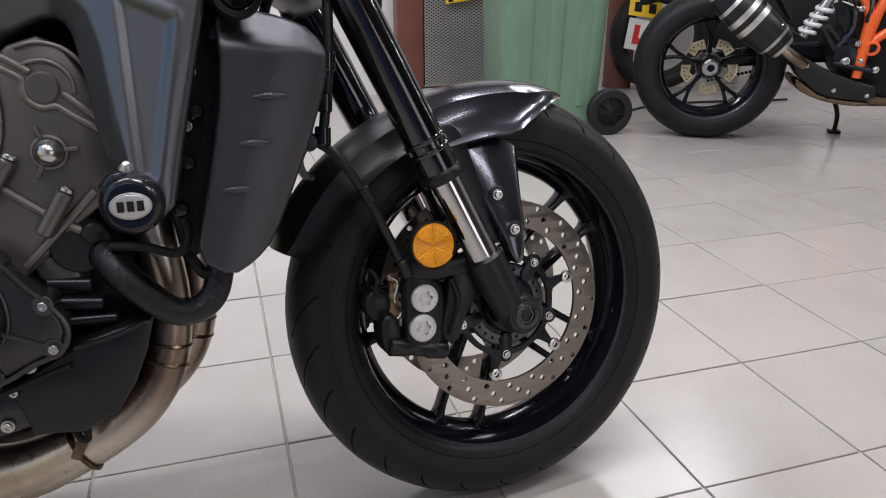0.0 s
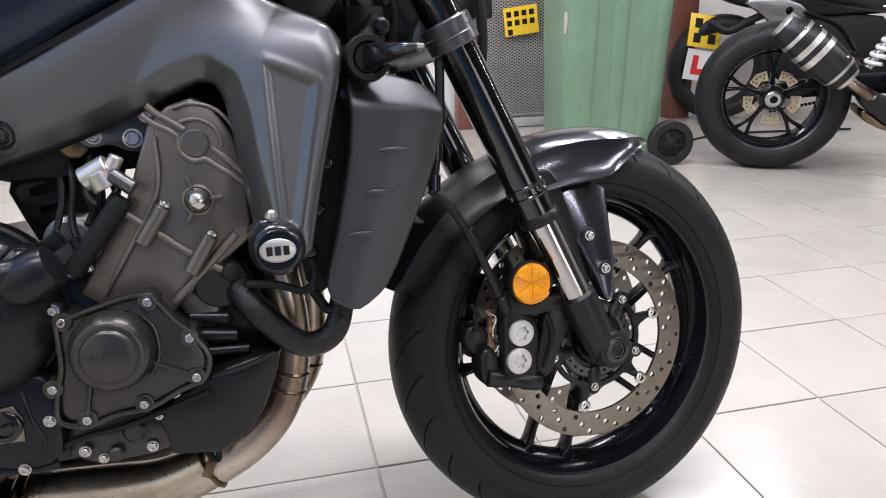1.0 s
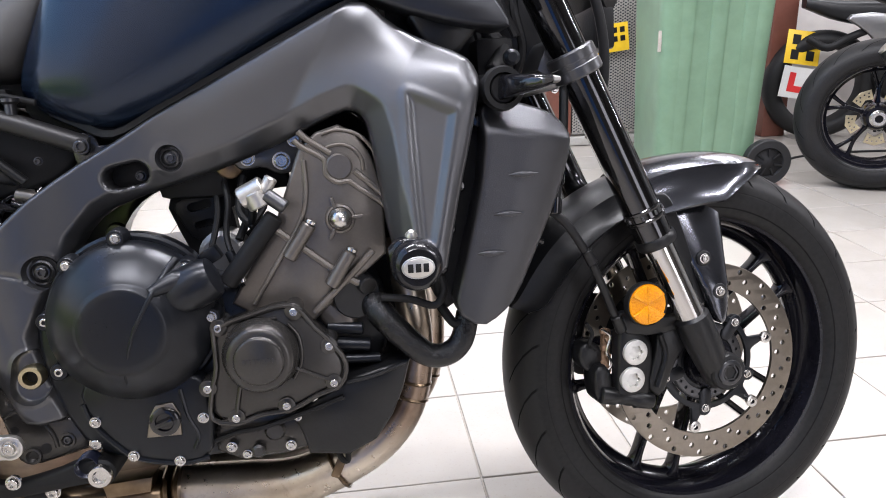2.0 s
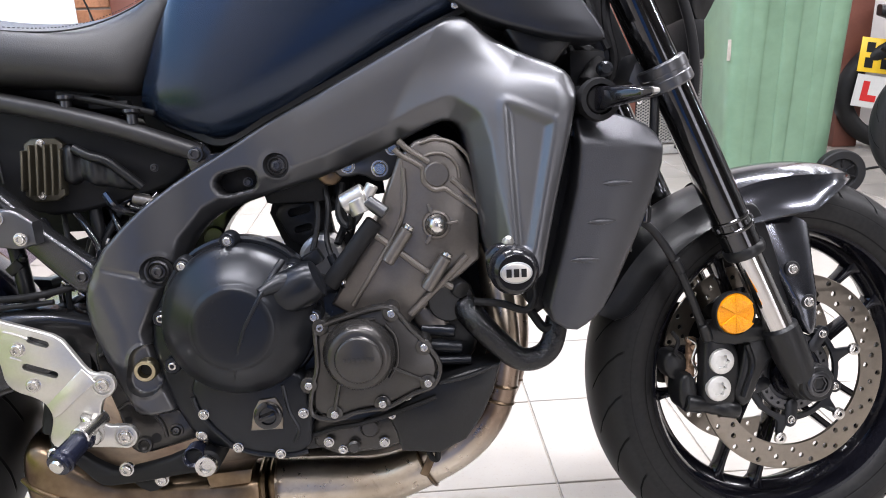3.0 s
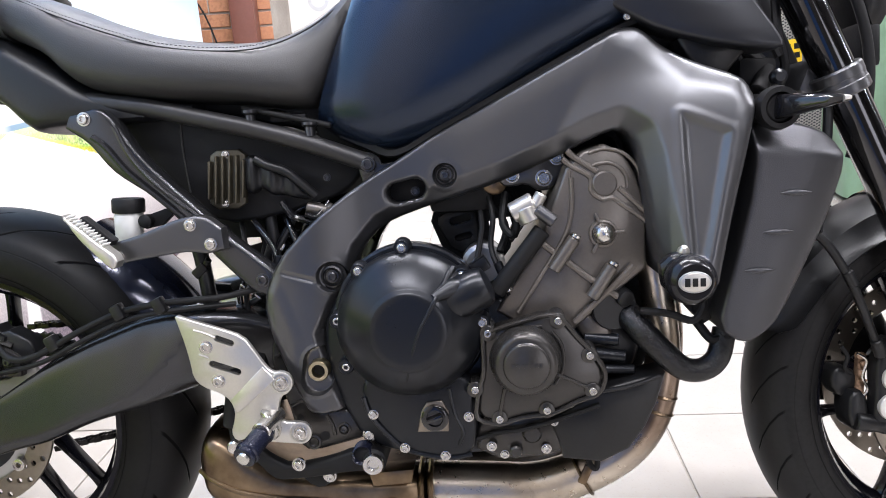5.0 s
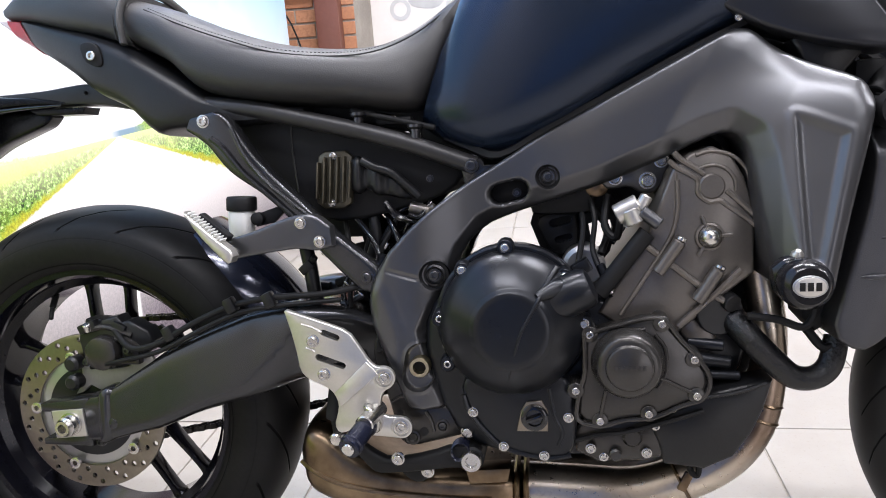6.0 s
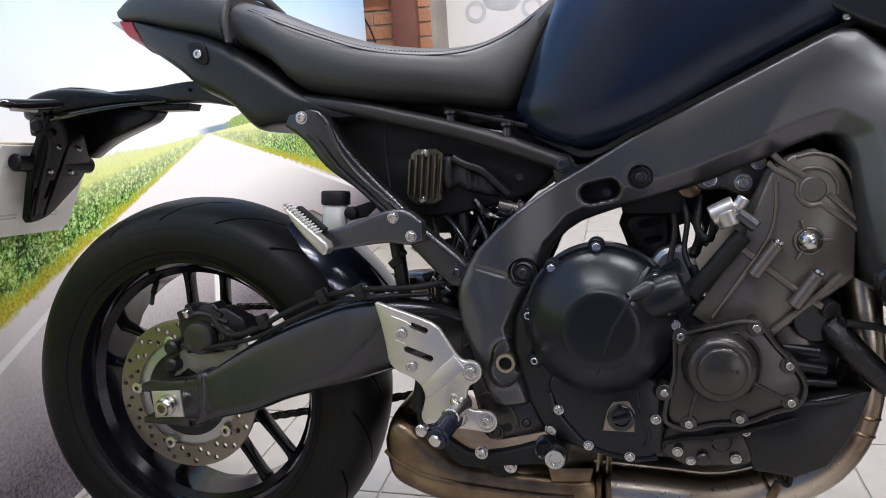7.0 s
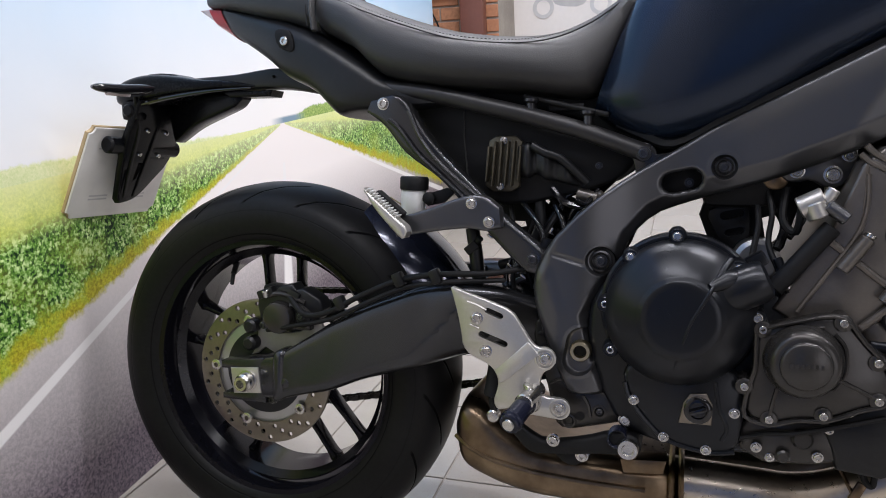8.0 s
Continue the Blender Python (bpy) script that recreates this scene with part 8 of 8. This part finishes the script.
for k, pts in enumerate(([(0.42, -0.12, 0.66), (0.50, -0.15, 0.60), (0.52, -0.15, 0.50), (0.48, -0.14, 0.42)], [(0.48, -0.13, 0.72), (0.56, -0.15, 0.64), (0.57, -0.15, 0.52)], [(0.36, -0.11, 0.70), (0.46, -0.14, 0.69), (0.60, -0.14, 0.66)], [(0.66, -0.13, 0.62), (0.73, -0.14, 0.52), (0.72, -0.14, 0.42), (0.80, -0.13, 0.34)])):
    part("hose", sweep(pts, 0.009 + 0.003 * (k % 2), 8), GLOSS, other)
part("linkage", joined(block((0.49, -0.12, 0.54), (0.05, 0.03, 0.13), 0.006, pose(0, 0, 0, 0, -28, 0)), block((0.54, -0.13, 0.44), (0.10, 0.02, 0.03), 0.005, pose(0, 0, 0, 0, 20, 0)), rod((0.47, -0.15, 0.36), (0.62, -0.16, 0.33), 0.010)), COVER, other)
SIL_AT, SIL_WAY = (-0.013, -0.19, 0.636), Vector((0.262, -0.01, -0.211)).normalized()
silencer = part("silencer", lathe([(0, 0.050), (0.008, 0.060), (0.05, 0.072), (0.16, 0.082), (0.24, 0.080), (0.30, 0.070), (0.336, 0.060)], SIL_AT, SIL_WAY, 40), BLACK, other, "black silencer with alloy ends")
for h0, h1, r0, r1 in ((-0.004, 0.085, 0.056, 0.0775), (0.125, 0.150, 0.0815, 0.0828), (0.172, 0.198, 0.0835, 0.0828), (0.292, 0.352, 0.0735, 0.050)):
    part("silencer_band", lathe([(h0, r0 - 0.004), (h0 + 0.001, r0), (h1 - 0.001, r1), (h1, r1 - 0.004)], SIL_AT, SIL_WAY, 40), ALLOY, silencer)
across = frame_of(SIL_WAY)
for h, r, turns in ((0.07, 0.077, (-60, 10, 80)), (0.27, 0.078, (-40, 40)), (0.115, 0.081, (0, 70))):
    for q in turns:
        out = across[1] * math.cos(radians(q + 90)) + across[2] * math.sin(radians(q + 90))
        part("silencer_bolt", lathe([(0, 0.006), (0.003, 0.005), (0.004, 0.0)], Vector(SIL_AT) + SIL_WAY * h + out * r, out, 10), STEEL, silencer)
for q in (60, 120):
    out = across[1] * math.cos(radians(q + 90)) + across[2] * math.sin(radians(q + 90))
    part("band_bridge", block(Vector(SIL_AT) + SIL_WAY * 0.161 + out * 0.0815, (0.022, 0.024, 0.030), 0.003, SIL_WAY.to_track_quat("Z", "Y").to_matrix().to_4x4()), ALLOY, silencer)
part("link_pipe", sweep([(0.262, -0.185, 0.415), (0.292, -0.18, 0.392), (0.325, -0.165, 0.372), (0.36, -0.14, 0.345)], 0.022, 14), PIPE, other)
far_box = part("exhaust_box", slab([(0.309, 0.374), (0.332, 0.390), (0.387, 0.363), (0.466, 0.324), (0.50, 0.311), (0.617, 0.276), (0.660, 0.268), (0.652, 0.208), (0.558, 0.208), (0.447, 0.223), (0.388, 0.266), (0.338, 0.306)], -0.04, -0.150, (), 0.008, 1), BLACK, other, "black exhaust heat cover")
part("box_underside", slab([(0.340, 0.298), (0.394, 0.262), (0.452, 0.222), (0.564, 0.206), (0.651, 0.206), (0.630, 0.180), (0.531, 0.184), (0.433, 0.203), (0.344, 0.247)], 0.08, -0.135, (), 0.010, 1), BOX, far_box, "tan heat-stained exhaust box")
part("exit_pipe", rod((0.62, -0.06, 0.200), (0.86, -0.06, 0.205), 0.028), BOX, far_box)
for x, z in ((0.373, 0.343), (0.492, 0.247), (0.622, 0.229)):
    part("cover_bolt", BOLT_MESH, None, far_box, m=Matrix.LocRotScale((x, -0.151, z), None, (0.007, 0.007, 0.007)))
for pts, r in (([(0.570, -0.14, 0.300), (0.576, -0.14, 0.389), (0.581, -0.14, 0.470), (0.584, -0.14, 0.528), (0.567, -0.14, 0.566), (0.530, -0.14, 0.640), (0.50, -0.13, 0.70)], [0.018, 0.022, 0.026, 0.026, 0.020, 0.018, 0.018]), ([(0.590, -0.14, 0.500), (0.604, -0.14, 0.564), (0.640, -0.14, 0.640), (0.68, -0.13, 0.72)], 0.022), ([(0.596, -0.14, 0.440), (0.646, -0.14, 0.480), (0.72, -0.13, 0.530), (0.84, -0.12, 0.60)], 0.019), ([(0.63, -0.13, 0.62), (0.72, -0.12, 0.60), (0.82, -0.12, 0.60)], 0.016)):
    part("frame_tube", sweep(pts, r, 14), ORANGE, other, "orange trellis frame tube")
part("frame_joint", ringed([(0, 0.030), (0.014, 0.030), (0.016, 0.026), (0.016, 0.019), (0, 0.018)], (0.601, -0.150, 0.421), seg=28), ORANGE, other)
# Black disc paints the shaded hole inside the joint.
part("frame_hole", lathe([(0, 0.019), (0.001, 0)], (0.601, -0.156, 0.421), seg=20), MATT, other)
part("red_hose", sweep([(0.47, -0.06, 0.62), (0.50, -0.07, 0.56), (0.515, -0.07, 0.50), (0.51, -0.06, 0.45)], 0.014, 10), RUST, other)
part("brake_line", sweep([(0.46, -0.15, 0.600), (0.50, -0.155, 0.585), (0.535, -0.158, 0.573)], 0.0035, 8), ALLOY, other)
coil = [(0.425 - 0.0028 * i + 0.034 * math.cos(i * math.pi / 3), -0.10 + 0.034 * math.sin(i * math.pi / 3), 0.585 - 0.0048 * i) for i in range(25)]
part("shock_spring", sweep(coil, 0.0085, 8, 3), WHITE, other, "white rear shock spring")
part("shock_body", rod((0.452, -0.10, 0.655), (0.345, -0.10, 0.455), 0.020), SILVER, other)
part("heel_guard", slab([(0.400, 0.500), (0.435, 0.512), (0.505, 0.435), (0.468, 0.400)], -0.125, -0.135, [[(0.425, 0.487), (0.436, 0.490), (0.484, 0.436), (0.472, 0.424)]], 0.003, 0), BLACK, other, "black plastic heel guard")
part("chain_shield", slab([(0.247, 0.532), (0.301, 0.518), (0.382, 0.474), (0.342, 0.448), (0.285, 0.478)], -0.03, -0.055, (), 0.004, 1), GLOSS, other, "shiny black tyre hugger")
part("swingarm", band([(0.0, 0.355, 0.0, 0.285, 0.09, 0.13), (0.25, 0.40, 0.25, 0.31, 0.09, 0.13), (0.5, 0.42, 0.5, 0.33, 0.08, 0.13)], 4, 14, 0.4), COVER, other)
part("engine", joined(slab([(0.45, 0.42), (0.52, 0.58), (0.66, 0.62), (0.95, 0.68), (1.12, 0.55), (1.05, 0.25), (0.75, 0.20), (0.55, 0.26)], 0.14, -0.10, (), 0.02, 1), lathe([(0, 0.10), (0.03, 0.098), (0.045, 0.07)], (0.85, -0.10, 0.38), seg=36)), MATT, other, "dull black engine")
part("tail_body", band([(-0.10, 0.86, -0.10, 0.80, -0.06, 0.06), (0.2, 0.84, 0.2, 0.70, -0.12, 0.12), (0.6, 0.86, 0.6, 0.66, -0.13, 0.13), (1.0, 1.0, 1.0, 0.72, -0.15, 0.15)], 4, 16, 0.5), BLACK, other)
part("rear_set", slab([(0.47, 0.42), (0.54, 0.44), (0.57, 0.375), (0.63, 0.34), (0.61, 0.325), (0.52, 0.36), (0.47, 0.36)], -0.13, -0.142, (), 0.003, 1), COVER, other)
for x, z, q in ((0.512, 0.367, 0.014), (0.569, 0.371, 0.009), (0.631, 0.337, 0.011), (0.546, 0.439, 0.009), (0.535, 0.573, 0.009)):
    part("bolt", BOLT_MESH, None, other, m=Matrix.LocRotScale((x, -0.160, z), None, (q, q, q)))
part("side_stand", sweep([(0.55, 0.08, 0.20), (0.60, 0.13, 0.10), (0.615, 0.18, 0.012)], 0.010, 10), MATT, other)
part("stand_foot", block((0.615, 0.185, 0.008), (0.05, 0.05, 0.014), 0.003), MATT, other)
part("front_wheel", tyre_body(0.12, 0.30, 0.2159, 64), RUBBER, other, "black front tyre", pose(1.46, 0, 0.30))

# ---- the bike behind it, with its yellow plate ----
back = thing("motorcycle", "silver and black motorcycle with yellow and learner plates", "motorcycle", "parked motorcycles", Matrix.Translation((3.94, 3.0, 0)) @ pose(0, 0, 0, 0, 0, -20))
part("rear_wheel", tyre_body(0.17, 0.31, 0.2159, 64), RUBBER, back, "black rear tyre", pose(-0.28, 0.05, 0.31))
part("tail", band([(-0.42, 0.80, -0.42, 0.74, -0.06, 0.06), (-0.2, 0.78, -0.2, 0.66, -0.11, 0.11), (0.2, 0.80, 0.2, 0.60, -0.13, 0.13), (0.6, 0.92, 0.6, 0.62, -0.15, 0.15)], 4, 16, 0.5), BLACK, back)
part("silver_panel", slab([(-0.25, 0.70), (-0.05, 0.72), (0.12, 0.66), (0.10, 0.58), (-0.06, 0.56), (-0.12, 0.62)], -0.10, -0.15, [circle(0.02, 0.64, 0.022, 16)], 0.008, 1), SILVER, back)
part("engine", slab([(0.0, 0.55), (0.3, 0.62), (0.62, 0.60), (0.68, 0.30), (0.4, 0.16), (0.05, 0.22), (-0.05, 0.38)], 0.12, -0.12, (), 0.02, 1), MATT, back)
part("hose", sweep([(-0.40, -0.1, 0.58), (-0.30, -0.13, 0.53), (-0.2, -0.12, 0.58), (-0.1, -0.1, 0.62)], 0.022, 10), MATT, back)
yp = part("number_plate", block((0, 0, 0), (0.20, 0.004, 0.19), 0.001), YELLOW, back, "yellow number plate", Matrix.Translation((-0.40, -0.02, 0.525)) @ pose(0, 0, 0, -12, 8, 12))
for k in range(4):
    part("plate_bar", block((-0.045 + 0.09 * (k % 2), -0.003, 0.042 - 0.085 * (k // 2)), (0.045, 0.002, 0.055), 0), MATT, yp)
lp = part("learner_plate", block((0, 0, 0), (0.178, 0.003, 0.178), 0.001), WHITE, back, "white learner plate with a red L", Matrix.Translation((-0.42, -0.04, 0.33)) @ pose(0, 0, 0, -6, 10, 12))
part("letter_stem", block((-0.03, -0.0025, 0.0), (0.036, 0.002, 0.11), 0), RED, lp)
part("letter_foot", block((0.013, -0.0025, -0.037), (0.05, 0.002, 0.036), 0), RED, lp)
stand_post = thing("white_post", "white painted post behind the parked bikes", "post")
part("shaft", block((4.27, 3.22, 1.4), (0.11, 0.10, 2.8), 0.006), WALL, stand_post)
